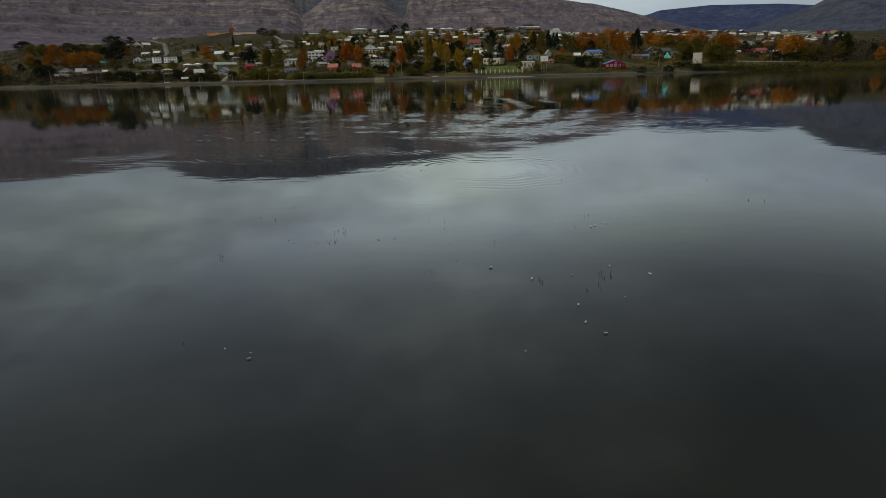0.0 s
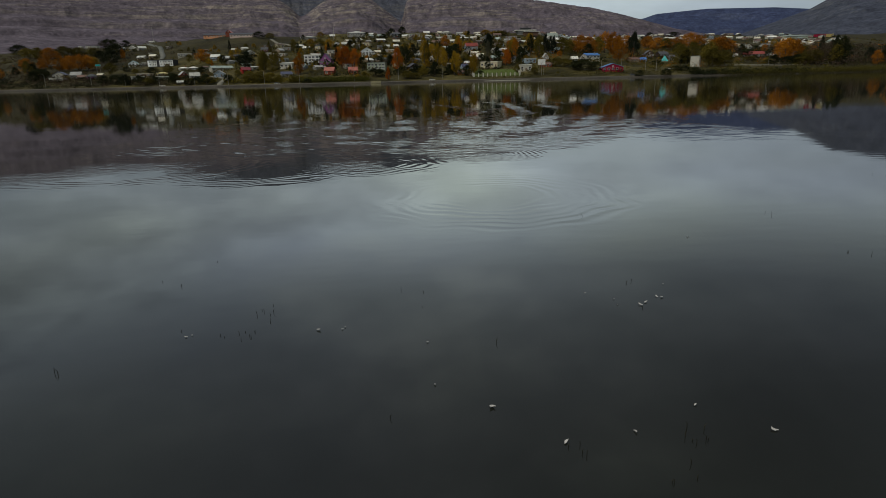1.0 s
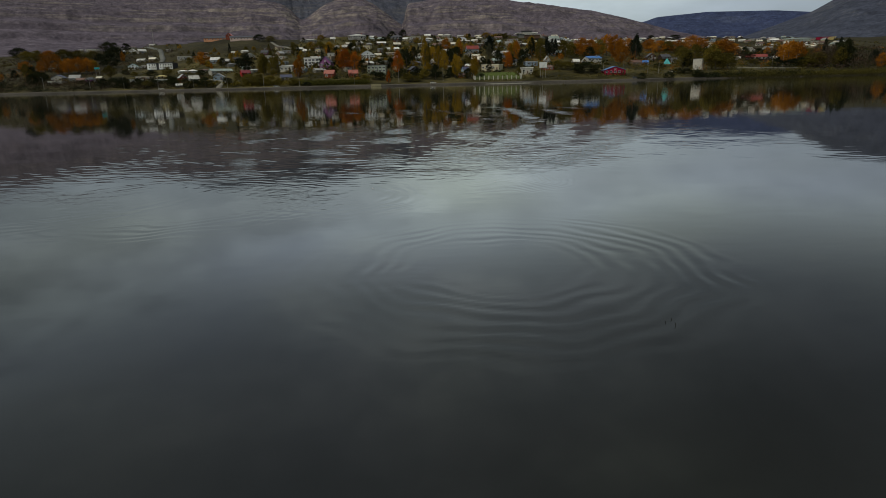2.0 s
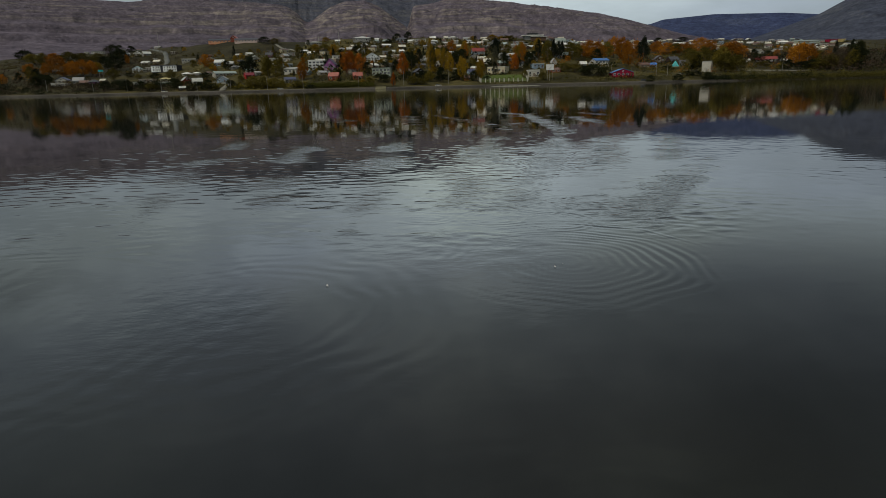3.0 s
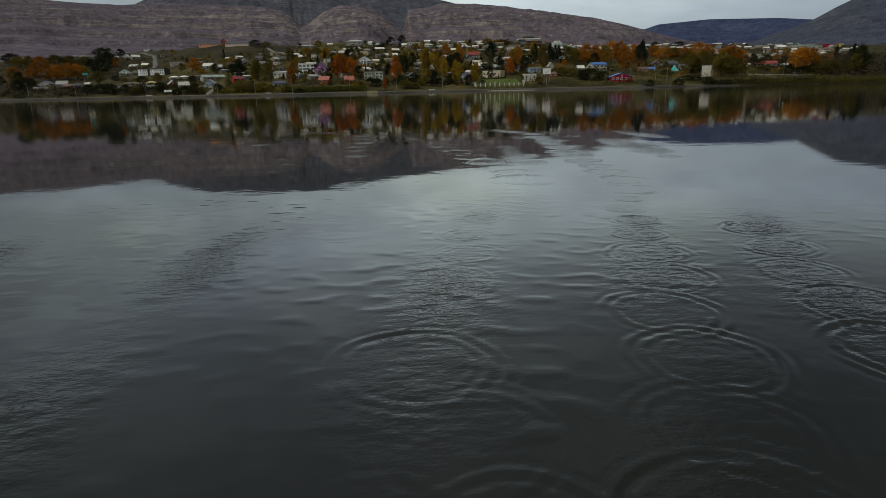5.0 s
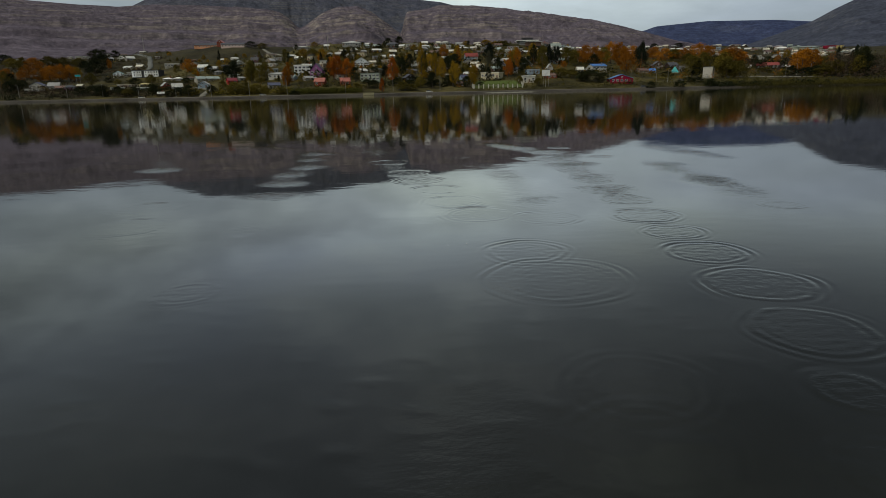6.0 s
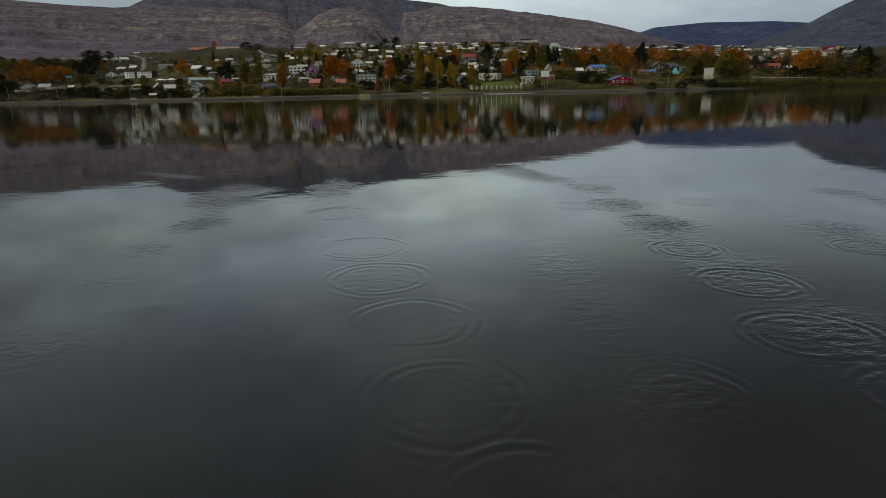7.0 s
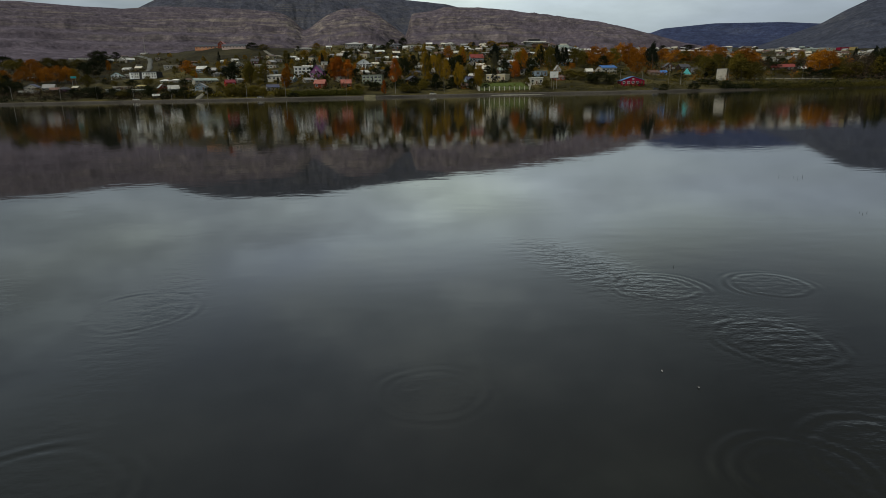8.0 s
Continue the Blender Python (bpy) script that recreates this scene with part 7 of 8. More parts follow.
def mast(x, y, high, label):
    """A lattice mast on three legs with cross bars."""
    top = thing("radio_mast", x, y, float(land_z(x, y)), 20, label, "mast")
    legs = [Vector((0.7 * math.cos(a), 0.7 * math.sin(a), 0)) for a in (0.4, 2.5, 4.6)]
    for p in legs:
        bm = bmesh.new()
        prism(bm, [(p.x + dx, p.y + dy, -1) for dx, dy in ((-0.07, -0.07), (0.07, -0.07), (0.07, 0.07), (-0.07, 0.07))], [(p.x * 0.3 + dx, p.y * 0.3 + dy, high) for dx, dy in ((-0.05, -0.05), (0.05, -0.05), (0.05, 0.05), (-0.05, 0.05))])
        part("leg", bm, PLASTER["pale grey"], top)
    n = int(high / 1.5)
    for i in range(n):
        z = high * (i + 0.5) / n
        k = 1 - 0.7 * z / high
        bm = bmesh.new()
        for p, q in zip(legs, legs[1:] + legs[:1]):
            prism(bm, [(p.x * k, p.y * k, z), (p.x * k, p.y * k, z + 0.08), (p.x * k + 0.06, p.y * k, z + 0.08), (p.x * k + 0.06, p.y * k, z)], [(q.x * k, q.y * k, z + 0.6), (q.x * k, q.y * k, z + 0.68), (q.x * k + 0.06, q.y * k, z + 0.68), (q.x * k + 0.06, q.y * k, z + 0.6)])
        bmesh.ops.recalc_face_normals(bm, faces=bm.faces)
        part("brace", bm, PLASTER["pale grey"], top)
    bm = bmesh.new()
    post(bm, 0, 0, high - 0.2, high + 2.5, 0.05)
    part("aerial", bm, PLASTER["pale grey"], top)


mast(-62, 698, 14, "pale lattice radio mast above the upper houses")
mast(-82.6, 688, 12, "pale thin lattice mast above the upper houses")
mast(-349, 957, 22, "tall faint lattice mast on the hill crest")


def board(name, x, y, turn, w, h, foot, colour, label, roofed=False):
    """A panel on two posts."""
    top = thing(name, x, y, float(land_z(x, y)), turn, label, "sign")
    for sx in (-0.32, 0.32):
        bm = bmesh.new()
        post(bm, sx * w, 0.12, -0.6, foot + h, 0.11)
        part("post", bm, PLASTER["grey"], top)
    bm = bmesh.new()
    box(bm, -w / 2, -0.12, foot, w / 2, 0.0, foot + h)
    part("panel", bm, PLASTER[colour] if colour in PLASTER else ROOFING[colour], top)
    bm = bmesh.new()
    for x0, z0, x1, z1 in ((-w / 2, foot - 0.1, w / 2, foot), (-w / 2, foot + h, w / 2, foot + h + 0.1), (-w / 2 - 0.1, foot - 0.1, -w / 2, foot + h + 0.1), (w / 2, foot - 0.1, w / 2 + 0.1, foot + h + 0.1)):
        box(bm, x0, -0.15, z0, x1, 0.03, z1)
    part("frame", bm, PLASTER["pale grey"], top)
    return top


board("billboard", 113, 463, -5, 5.6, 4.0, 7.2, "bright white", "blank white billboard on two tall posts by the road")
board("billboard", -266, 588, 12, 4.2, 1.5, 8.6, "teal", "bright turquoise sign panel on tall posts among the trees")


def kiosk():
    top = thing("utility_building", 256, 507, float(land_z(256, 507)), -38, "tall pale concrete utility block near the reed bank", "building")
    bm = bmesh.new()
    box(bm, -3.6, -3.0, -1, 3.6, 3.0, 8.4)
    bmesh.ops.bevel(bm, geom=bm.edges[:], offset=0.08, segments=1, affect="EDGES")
    part("wall", bm, PLASTER["white"], top)
    bm = bmesh.new()
    box(bm, -3.8, -3.2, 8.4, 3.8, 3.2, 8.75)
    part("roof", bm, PLASTER["pale grey"], top)
    bm = bmesh.new()
    box(bm, -0.6, -3.06, 0, 0.6, -2.98, 2.1)
    part("door", bm, PLASTER["grey"], top)
    for i in range(3):
        bm = bmesh.new()
        box(bm, -3.5, -3.04, 2.4 + 1.9 * i, 3.5, -2.99, 2.46 + 1.9 * i)
        part("panel_joint", bm, PLASTER["grey"], top)


kiosk()


def community_centre(x, y):
    """A long low hall under a wide white roof slab, with a dark clerestory on top and a lower wing before it."""
    top = thing("community_centre", x, y, float(land_z(x, y)), 0, "long dark hall with a wide white roof slab and clerestory", "public building")
    for name, at, mat in (("wall", (-9, -6, -2, 9.5, 6, 3.4), PLASTER["grey"]), ("roof", (-11.5, -7.5, 3.4, 12, 7.5, 4.1), ROOFING["white"]), ("clerestory", (-5, -3, 4.1, 6.5, 3, 6.2), PLASTER["dark grey"]),
                          ("upper_roof", (-5.8, -3.8, 6.2, 7.3, 3.8, 6.5), ROOFING["dark"]), ("wing", (-3, -13, -2.5, 13, -6.2, 1.5), PLASTER["brown"]), ("wing_roof", (-4, -13.8, 1.5, 14, -6.1, 1.9), ROOFING["pale grey"])):
        bm = bmesh.new()
        box(bm, *at)
        bmesh.ops.bevel(bm, geom=bm.edges[:], offset=0.05, segments=1, affect="EDGES")
        part(name, bm, mat, top)
    for i in range(5):
        window(top, -6.8 + 3.4 * i, -6, 2.4, 2.2, 0.9)


community_centre(152, 706)


def tent():
    top = thing("pyramid_shelter", 245, 543, float(land_z(245, 543)), -20, "teal pyramid roof shelter on low posts", "shelter")
    bm = bmesh.new()
    low = [(-3.2, -3.2), (3.2, -3.2), (3.2, 3.2), (-3.2, 3.2)]
    prism(bm, [(x, y, 1.6) for x, y in low], [(x * 0.04, y * 0.04, 6.6) for x, y in low])
    part("roof", bm, ROOFING["teal"], top)
    bm = bmesh.new()
    box(bm, -3.25, -3.25, 1.5, 3.25, 3.25, 1.6)
    part("rim", bm, PLASTER["white"], top)
    for x, y in low:
        bm = bmesh.new()
        post(bm, x * 0.94, y * 0.94, -0.5, 1.6, 0.12)
        part("post", bm, PLASTER["brown"], top)


tent()

# the fenced lawn in front of the cream house
LAWN = surface("mown_lawn", (0.085, 0.115, 0.028), 0.95, 0.25, 0.8, second=(0.07, 0.085, 0.026))


def lawn():
    xs, ys = np.linspace(62, 97, 24), np.linspace(0, 1, 12)
    X = np.broadcast_to(xs, (12, 24))
    Y = 463.5 - 0.08 * (X - 62) + ys[:, None] * 22
    Z = land_z(X, Y) + 0.35 + 1.2 * np.sin(ys * 1.5)[:, None]
    top = [(x, y, z) for x, y, z in zip(X.ravel(), Y.ravel(), Z.ravel())]
    low = [(x, y, z - 2.5) for x, y, z in top]
    n = len(top)
    skirt = [(i, i + 1, i + 1 + n, i + n) for i in range(23)] + [(24 * i + 24, 24 * i, 24 * i + n, 24 * i + 24 + n) for i in range(11)] + [(24 * i + 23, 24 * i + 47, 24 * i + 47 + n, 24 * i + 23 + n) for i in range(11)]
    tagged(sheet("lawn", top + low, np.concatenate([grid_faces(24, 12), np.array(skirt)[:, ::-1]]), LAWN), "mown green lawn terrace before the cream house", "lawn", kind="structure")
    x0, y0 = 61.5, 462.6
    fence = thing("fence", x0, y0, float(land_z(x0, y0)), 0, "white pillared fence round the green lawn", "fence")
    for i in range(11):
        x = 3.4 * i
        bm = bmesh.new()
        y = -0.08 * x
        z = float(land_z(x0 + x, y0 + y)) - fence.location.z
        post(bm, x, y, z - 0.5, z + 2.7, 0.32)
        post(bm, x, y, z + 2.7, z + 2.85, 0.42)
        part("post", bm, PLASTER["white"], fence)
        if i:
            for h in (0.9, 1.9):
                bm = bmesh.new()
                box(bm, x - 3.1, y - 0.05, z + h, x - 0.3, y + 0.05, z + h + 0.09)
                part("rail", bm, PLASTER["pale grey"], fence)
    for side, x in (("side_wall", -0.5), ("side_wall", 35.5)):
        for i in range(4):
            bm = bmesh.new()
            y = 1 + 4.4 * i
            z = float(land_z(x0 + x, y0 + y)) - fence.location.z
            box(bm, x - 0.2, y, z - 1, x + 0.2, y + 4.4, z + 2.9 + 0.15 * i)
            part(side, bm, PLASTER["white"], fence)


lawn()


def spit(x0, x1):
    """A low tongue of pale shingle that the bank lets out into the lagoon."""
    n, m = 40, 9
    U, V = np.meshgrid(np.linspace(0, 1, n), np.linspace(0, 1, m))
    X = x0 + (x1 - x0) * U
    wide = np.sin(np.pi * U) ** 0.8 * (1 + 0.15 * np.sin(9 * U))
    Y = shore_y(X) + 4.0 - V * (0.5 + 9.0 * wide)
    Z = 0.62 * (1 - V ** 1.6) * (0.4 + 0.6 * wide) - 0.12 * V + 0.05 * np.sin(X * 1.7 + 3 * V)
    top = np.stack([X.ravel(), Y.ravel(), Z.ravel()], 1)
    tagged(sheet("shingle_spit", top, grid_faces(n, m)[:, ::-1], DIRT), "low tongue of pale shingle at the water's edge", "shingle", kind="structure")


spit(60, 104)


def boat_ramp(x, y):
    """A short concrete slip down the bank."""
    top = thing("boat_ramp", x, y, 0, 0, "mossy olive-grey concrete slip that slopes into the water", "boat ramp")
    for i in range(4):
        bm = bmesh.new()
        prism(bm, [(-3.6, 1.7 * i - 1, 0.42 * i - 0.7), (3.6, 1.7 * i - 1, 0.42 * i - 0.7), (3.6, 1.7 * i + 0.68, 0.42 * i - 0.7), (-3.6, 1.7 * i + 0.68, 0.42 * i - 0.7)],
              [(-3.6, 1.7 * i - 1, 0.42 * i + 0.12), (3.6, 1.7 * i - 1, 0.42 * i + 0.12), (3.6, 1.7 * i + 0.68, 0.42 * i + 0.52), (-3.6, 1.7 * i + 0.68, 0.42 * i + 0.52)])
        bmesh.ops.recalc_face_normals(bm, faces=bm.faces)
        part("slab", bm, SLIP, top)


boat_ramp(-11.5, float(shore_y(-11.5)) + 0.5)
for x, y, turn, colour in ((-174, 483.5, 4, "white"), (28.8, 444.5, 2, "white"), (222, 481, 10, "white"), (178, 446, 0, "dark grey"), (-82, 449.0, 0, "pale grey")):
    car(x, y, turn, colour)


def bare_ground(x, y):
    """The open field below the hotel and the roads, where nothing grows."""
    if -295 < x < -105 and y > np.interp(x, [-295, -192, -150, -105], [855, 705, 700, 668]):
        return True
    for pts, half in TRACKS:
        for (x0, y0), (x1, y1) in zip(pts, pts[1:]):
            k = min(1, max(0, ((x - x0) * (x1 - x0) + (y - y0) * (y1 - y0)) / ((x1 - x0) ** 2 + (y1 - y0) ** 2)))
            if math.hypot(x - x0 - k * (x1 - x0), y - y0 - k * (y1 - y0)) < half + 2:
                return True
    return False


def scatter(name, count, place, size, leaf, material, label, category, seed, flat=0.6):
    """Low growth that nobody could count: small ragged clumps of leaves over a stretch of ground."""
    g = np.random.default_rng(seed)
    pts = place(g, count)
    verts, faces = [], []
    for x, y, s in pts:
        if bare_ground(x, y):
            continue
        z = float(land_z(x, y))
        for _ in range(leaf):
            c = np.array([x, y, z + size * s * 0.4]) + g.normal(0, 1, 3) * size * s * np.array([0.55, 0.55, 0.35 * flat / 0.6])
            u, v = g.normal(0, 1, 3), g.normal(0, 1, 3)
            k = size * s * 0.9 / math.sqrt(leaf)
            u *= k / np.linalg.norm(u)
            v *= k * 0.8 / np.linalg.norm(v)
            n = len(verts)
            verts += [c - u, c + v, c + u, c - v]
            faces.append((n, n + 1, n + 2, n + 3))
    ob = sheet(name, verts, faces, material, smooth=False)
    return tagged(ob, label, category, kind="stuff")


def on_slope(x0, x1, s0, s1):
    def place(g, n):
        xs = g.uniform(x0, x1, n)
        return [(x, float(shore_y(x)) + s0 + (s1 - s0) * u, k) for x, u, k in zip(xs, g.random(n), g.uniform(0.5, 1.4, n))]
    return place


scatter("reeds", 2600, on_slope(250, 560, 3, 27), 1.5, 40, REED, "olive green reed bank at the water", "reeds", 1)
scatter("reeds", 1500, on_slope(240, 560, -3, 3), 1.1, 40, DARK_REED, "dark reed stems along the waterline", "reeds", 28)
scatter("reeds", 480, on_slope(238, 560, 1, 10), 2.5, 90, REED, "rounded olive willow shrubs along the reed bank", "willow scrub", 20)
scatter("reeds", 260, on_slope(240, 560, 12, 27), 3.4, 110, REED, "taller willow shrubs behind the reed bank", "willow scrub", 21)
scatter("reeds", 320, on_slope(226, 300, 2, 22), 2.4, 20, LEAVES["green"], "dark green scrub at the end of the reed bank", "scrub", 2)
scatter("hedge", 900, on_slope(-65, -18, 22, 27), 1.9, 40, HEDGE, "long clipped olive green hedge along the road", "hedge", 3)
scatter("scrub", 260, on_slope(-150, -65, 22, 34), 2.2, 9, LEAVES["olive"], "olive scrub above the lakeside road", "scrub", 4)
scatter("scrub", 620, on_slope(-470, -150, 18, 75), 2.3, 30, LEAVES["green"], "dark green scrub on the lower slope", "scrub", 5)
scatter("scrub", 520, on_slope(-470, -150, 18, 75), 2.3, 30, LEAVES["bare"], "leafless brown scrub on the lower slope", "scrub", 32)
scatter("scrub", 600, on_slope(-680, -220, 60, 430), 2.8, 24, LEAVES["olive"], "olive brown thickets on the hillside", "scrub", 6)
scatter("scrub", 800, on_slope(-680, -250, 40, 330), 2.8, 24, LEAVES["bare"], "leafless brown thickets on the hillside", "scrub", 7)
scatter("scrub", 2000, on_slope(-220, 330, 30, 330), 1.9, 16, LEAVES["olive"], "garden shrubs between the houses", "scrub", 8)
scatter("scrub", 500, on_slope(60, 240, 19, 40), 1.0, 12, REED, "rough grass tufts above the lakeside road", "scrub", 9)
scatter("scrub", 900, on_slope(250, 900, 30, 420), 2.2, 10, LEAVES["olive"], "brown and olive thickets on the flat shore", "scrub", 10)
scatter("woods", 700, on_slope(318, 1000, 40, 240), 4.4, 26, LEAVES["bare"], "leafless brown distant woods along the shore", "woods", 12)
scatter("woods", 110, on_slope(340, 540, 34, 100), 4.4, 90, LEAVES["bare"], "leafless brown trees behind the reed bank", "woods", 30, 1.0)
scatter("woods", 60, on_slope(350, 540, 34, 90), 4.4, 90, LEAVES["green"], "dark green trees behind the reed bank", "woods", 31, 1.0)
scatter("woods", 500, on_slope(318, 1000, 60, 240), 4.4, 26, LEAVES["green"], "dark green distant woods along the shore", "woods", 22)
scatter("woods", 150, on_slope(330, 1000, 90, 320), 4.2, 26, LEAVES["orange"], "orange autumn woods along the shore", "woods", 13)


scatter("woods", 60, on_slope(-640, -345, 20, 130), 4.6, 110, LEAVES["green"], "dark green trees on the slope beyond the town", "woods", 16, 0.9)
scatter("woods", 34, on_slope(-640, -345, 60, 190), 4.4, 110, LEAVES["orange"], "orange autumn trees on the slope beyond the town", "woods", 17, 0.9)
scatter("woods", 40, on_slope(380, 560, 30, 120), 4.2, 110, LEAVES["bare"], "leafless brown trees behind the reed bank", "woods", 18, 0.9)


edge_trees = np.random.default_rng(23)
for x0, x1, s0, s1, kinds in ((372, 520, 34, 95, ("bare", "green", "green", "orange", "conifer")), (-470, -318, 24, 120, ("green", "olive", "orange", "green"))):
    for i in range(19):
        x, h = edge_trees.uniform(x0, x1), edge_trees.uniform(8, 14)
        tree(x, float(shore_y(x)) + edge_trees.uniform(s0, s1), h, h * edge_trees.uniform(0.7, 1.0), "round", kinds[i % len(kinds)])


def in_gardens(g, n):
    """Close in front of the houses and at their sides."""
    spots = []
    for i in range(n):
        x, y, w, d, h = GARDENS[i % len(GARDENS)]
        spots.append((x + w * g.uniform(-0.85, 0.85), y - d / 2 - g.uniform(0.9, 4.0), h * g.uniform(0.16, 0.36)))
    return spots


scatter("scrub", 1900, in_gardens, 1.9, 14, LEAVES["green"], "dark green garden shrubs in front of the houses", "scrub", 14)
scatter("scrub", 1000, in_gardens, 1.7, 14, LEAVES["olive"], "olive garden shrubs in front of the houses", "scrub", 15)
scatter("scrub", 420, in_gardens, 1.7, 14, LEAVES["yellow"], "yellow green garden shrubs in front of the houses", "scrub", 19)

scatter("woods", 130, on_slope(-190, 330, 40, 230), 3.2, 80, LEAVES["olive"], "olive autumn tree tops among the houses", "woods", 24, 0.9)
scatter("woods", 90, on_slope(-150, 300, 45, 220), 3.0, 80, LEAVES["yellow"], "yellow autumn tree tops among the houses", "woods", 25, 1.1)
scatter("woods", 55, on_slope(60, 330, 70, 230), 3.4, 80, LEAVES["orange"], "orange autumn tree tops among the houses", "woods", 26, 1.0)
scatter("woods", 170, on_slope(-190, 330, 36, 240), 3.0, 80, LEAVES["green"], "dark green tree tops among the houses", "woods", 27, 1.0)

# ---- on the water: drifting feathers and sparse stalks ----
FEATHER = surface("wet_white_feather", (0.48, 0.46, 0.43), 0.6, 0.1, 20)
STALK = surface("dry_dark_stalk", (0.035, 0.032, 0.02), 0.8, 0.3, 20)


def feather_mesh(seed):
    """A small curved feather: a quill with a cupped vane."""
    g, bm = random.Random(seed), bmesh.new()
    n, rows = 9, []
    for i in range(n):
        t = i / (n - 1)
        w = 0.030 * math.sin(math.pi * min(1, 0.12 + 0.95 * t)) * g.uniform(0.8, 1.15)
        y, z = 0.035 * math.sin(t * 2.2), 0.006 + 0.035 * t * t * g.uniform(0.7, 1.2)
        rows.append([bm.verts.new((-0.07 + 0.14 * t, y + w * k, z + 0.012 * abs(k) + dz)) for k, dz in ((-1, 0), (0, 0), (1, 0), (1, -0.003), (0, -0.003), (-1, -0.003))])
    for a, b in zip(rows, rows[1:]):
        for i in range(6):
            bm.faces.new((a[i], a[(i + 1) % 6], b[(i + 1) % 6], b[i]))
    bm.faces.new(rows[0][::-1]), bm.faces.new(rows[-1])
    bmesh.ops.recalc_face_normals(bm, faces=bm.faces)
    return mesh_of("feather", bm, FEATHER)


FEATHERS = [feather_mesh(s) for s in range(4)]


def feather(x, y, turn, size=1.0):
    ob = new("feather", FEATHERS[int(abs(turn)) % 4])
    ob.matrix_basis = pose(x, y, 0.004, 0, 0, turn) @ Matrix.Diagonal((0.34 * size, 0.34 * size, 0.34 * size, 1))
    tagged(ob, "small white curled feather drifting on the water", "feather", "feathers on the lagoon")


def stalks(x, y, count, high, seed):
    """A few thin leaning stalks that stand out of the water."""
    g, bm = random.Random(seed), bmesh.new()
    for _ in range(count):
        px, py, h = g.uniform(-0.12, 0.12), g.uniform(-0.10, 0.10), high * g.uniform(0.12, 0.34)
        lx, ly, r = g.uniform(-0.35, 0.35) * h, g.uniform(-0.2, 0.2) * h, 0.003
        bend = g.uniform(0.2, 0.9)
        pts = [(px, py, -0.15), (px + lx * 0.4, py + ly * 0.4, h * 0.6), (px + lx * (1 + bend), py + ly, h)]
        for (a, ra), (b, rb) in zip(zip(pts, (r, r * 0.8)), zip(pts[1:], (r * 0.8, r * 0.25))):
            ring = lambda c, q: [(c[0] + q * math.cos(k * 2.094), c[1] + q * math.sin(k * 2.094), c[2]) for k in range(3)]
            prism(bm, ring(a, ra), ring(b, rb))
    bmesh.ops.recalc_face_normals(bm, faces=bm.faces)
    ob = new("water_plant", mesh_of("water_plant", bm, STALK))
    ob.location = (x, y, 0)
    tagged(ob, "thin dark plant stalks standing out of the shallow water", "water plant", "stalks in the shallows")

feather(1.36, 5.85, 28, 0.9)
feather(1.63, 5.07, 46, 0.8)
feather(1.57, 4.66, 43, 0.8)
feather(1.66, 4.43, 184, 0.9)
feather(2.64, 5.84, 86, 0.8)
feather(-1.24, 4.30, 342, 0.8)
feather(-1.25, 4.41, 157, 0.4)
feather(-1.48, 4.52, 128, 0.4)
feather(0.98, 6.29, 310, 1)
feather(2.67, 7.93, 108, 1)
feather(-0.33, 7.72, 310, 1)
feather(0.93, 4.17, 18, 0.4)
feather(1.80, 5.92, 297, 0.5)
feather(2.12, 5.20, 348, 0.4)
feather(2.91, 8.11, 81, 0.8)
feather(2.45, 7.96, 220, 0.4)
feather(2.25, 8.30, 326, 0.4)
feather(0.61, 7.36, 201, 0.5)
feather(0.62, 6.64, 260, 0.5)
feather(-1.42, 7.76, 190, 0.4)
feather(-0.10, 7.76, 278, 0.4)
feather(0.97, 6.30, 227, 1.0)
feather(1.80, 5.91, 257, 0.6)
feather(2.65, 5.84, 137, 0.7)
feather(2.31, 6.16, 18, 0.6)
feather(2.74, 7.97, 14, 0.9)
feather(2.94, 8.09, 186, 0.8)
feather(2.47, 8.11, 238, 0.5)
feather(-1.46, 7.73, 163, 0.6)
feather(-0.12, 7.72, 194, 0.5)
feather(4.25, 10.21, 216, 0.7)
feather(3.12, 8.45, 269, 0.4)
feather(2.98, 19.52, 84, 0.9)
feather(3.09, 19.62, 286, 0.4)
feather(0.36, 19.21, 90, 0.7)
feather(0.36, 19.19, 120, 0.8)
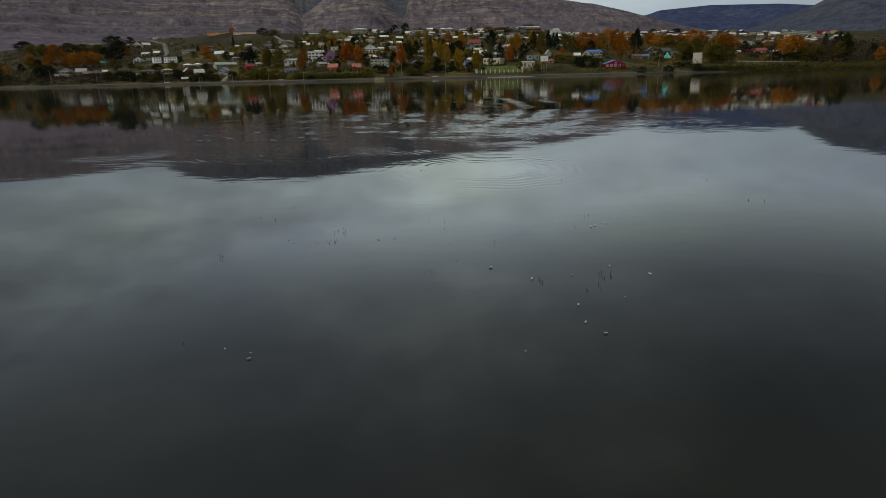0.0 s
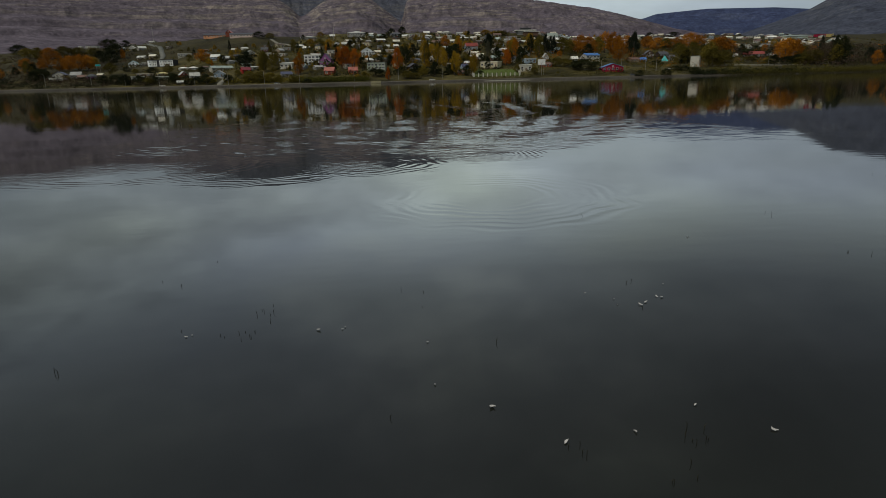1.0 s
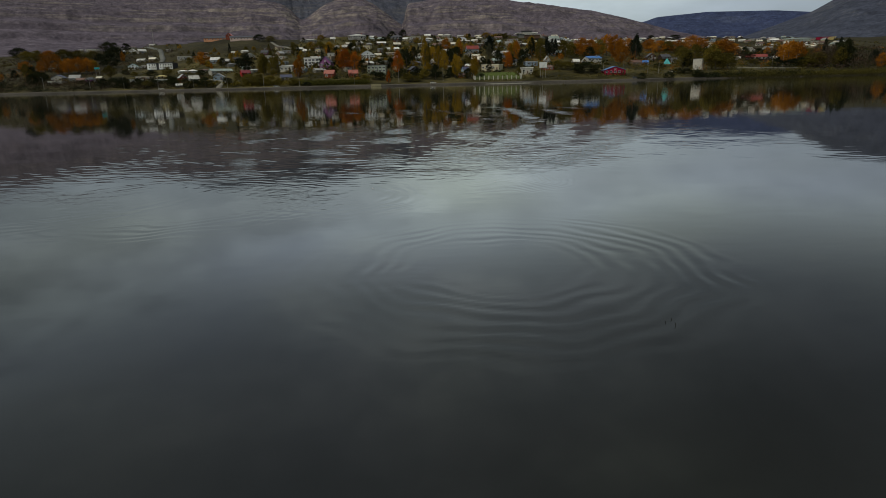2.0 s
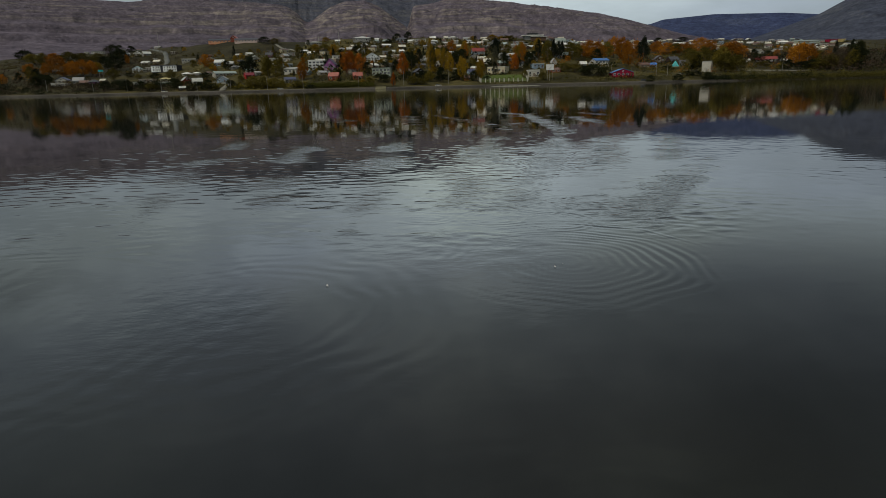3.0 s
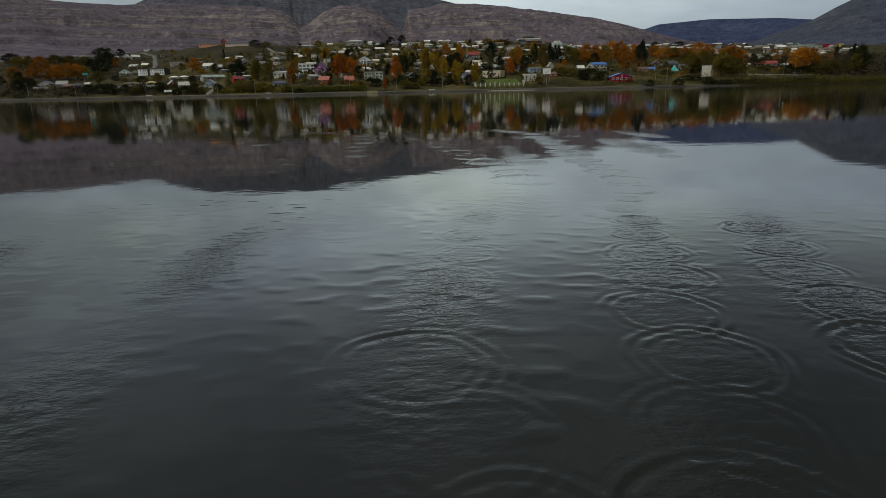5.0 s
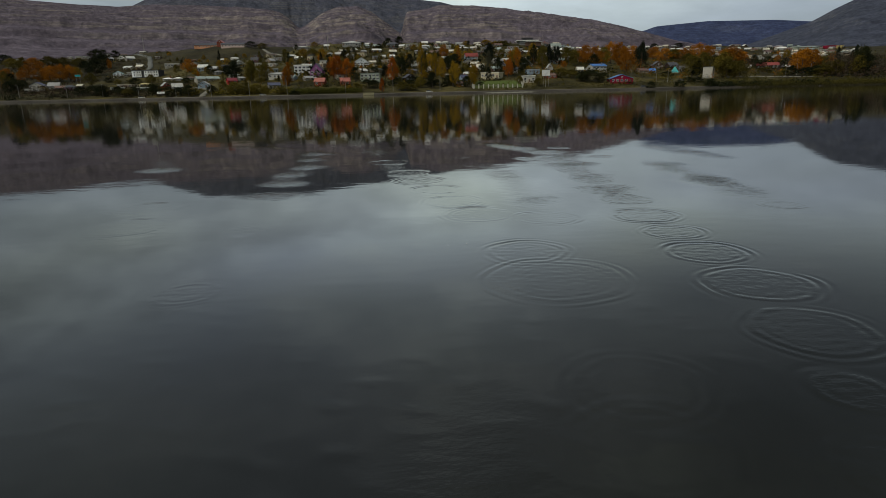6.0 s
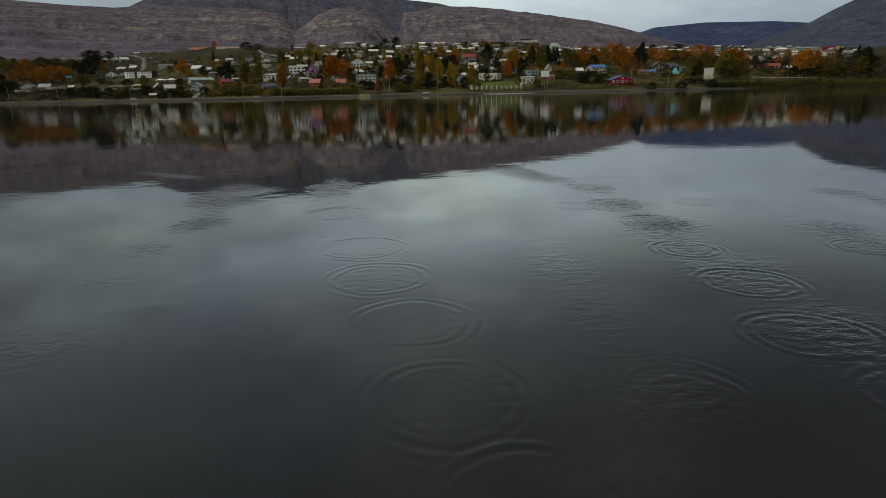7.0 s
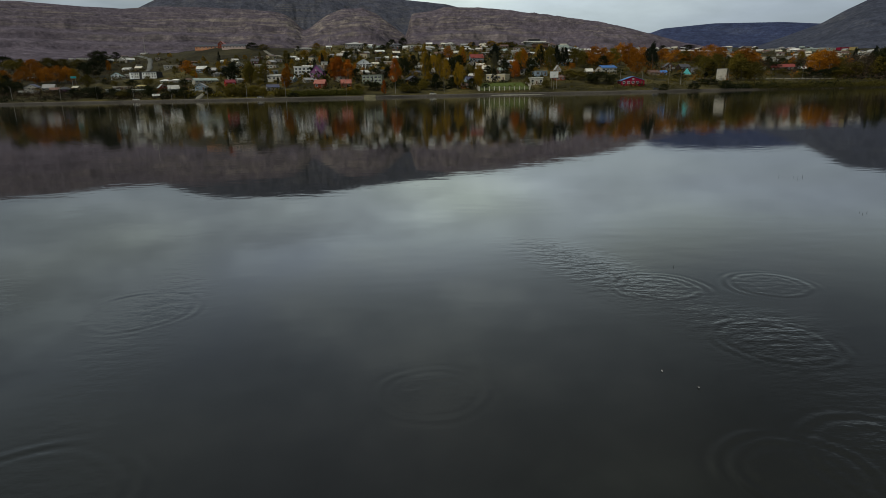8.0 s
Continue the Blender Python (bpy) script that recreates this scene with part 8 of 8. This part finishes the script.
feather(2.36, 28.64, 118, 0.9)
feather(-1.02, 29.94, 12, 0.8)
feather(2.07, 28.63, 90, 0.5)
feather(5.33, 41.88, 166, 0.5)
feather(5.60, 41.93, 88, 0.5)
feather(8.53, 53.33, 69, 0.5)
feather(8.67, 53.05, 261, 0.5)
stalks(-0.96, 7.69, 7, 0.1, 0)
stalks(-0.86, 8.09, 3, 0.16, 1)
stalks(-1.23, 7.59, 1, 0.1, 2)
stalks(-1.48, 7.85, 1, 0.09, 3)
stalks(1.89, 5.52, 4, 0.14, 4)
stalks(2.19, 5.84, 4, 0.16, 5)
stalks(1.36, 5.76, 4, 0.14, 6)
stalks(3.30, 11.67, 3, 0.14, 7)
stalks(5.83, 9.15, 3, 0.18, 8)
stalks(10.22, 14.29, 1, 0.25, 9)
stalks(6.01, 11.14, 1, 0.14, 10)
stalks(-1.94, 9.08, 1, 0.1, 11)
stalks(-2.21, 7.12, 2, 0.2, 12)
stalks(1.23, 7.24, 1, 0.18, 13)
stalks(0.40, 6.20, 1, 0.14, 14)
stalks(-1.96, 4.74, 1, 0.08, 15)
stalks(-0.87, 8.25, 3, 0.15, 16)
stalks(0.60, 8.09, 1, 0.05, 17)
stalks(6.15, 11.33, 2, 0.18, 18)
stalks(2.61, 7.79, 1, 0.1, 19)
stalks(-1.27, 7.69, 1, 0.07, 20)
stalks(0.49, 8.63, 1, 0.14, 21)
stalks(-1.94, 10.07, 1, 0.12, 22)
stalks(0.54, 8.46, 1, 0.08, 23)
stalks(-0.90, 8.33, 1, 0.12, 24)
stalks(-2.19, 9.20, 1, 0.06, 25)
stalks(-2.04, 9.23, 1, 0.06, 26)
stalks(2.81, 8.56, 2, 0.1, 27)
stalks(2.21, 5.84, 3, 0.13, 28)
stalks(15.89, 62.59, 3, 0.25, 29)
stalks(15.66, 62.84, 2, 0.2, 30)
stalks(14.39, 58.59, 3, 0.16, 31)
stalks(9.94, 56.04, 1, 0.15, 32)
stalks(7.96, 60.55, 1, 0.14, 33)
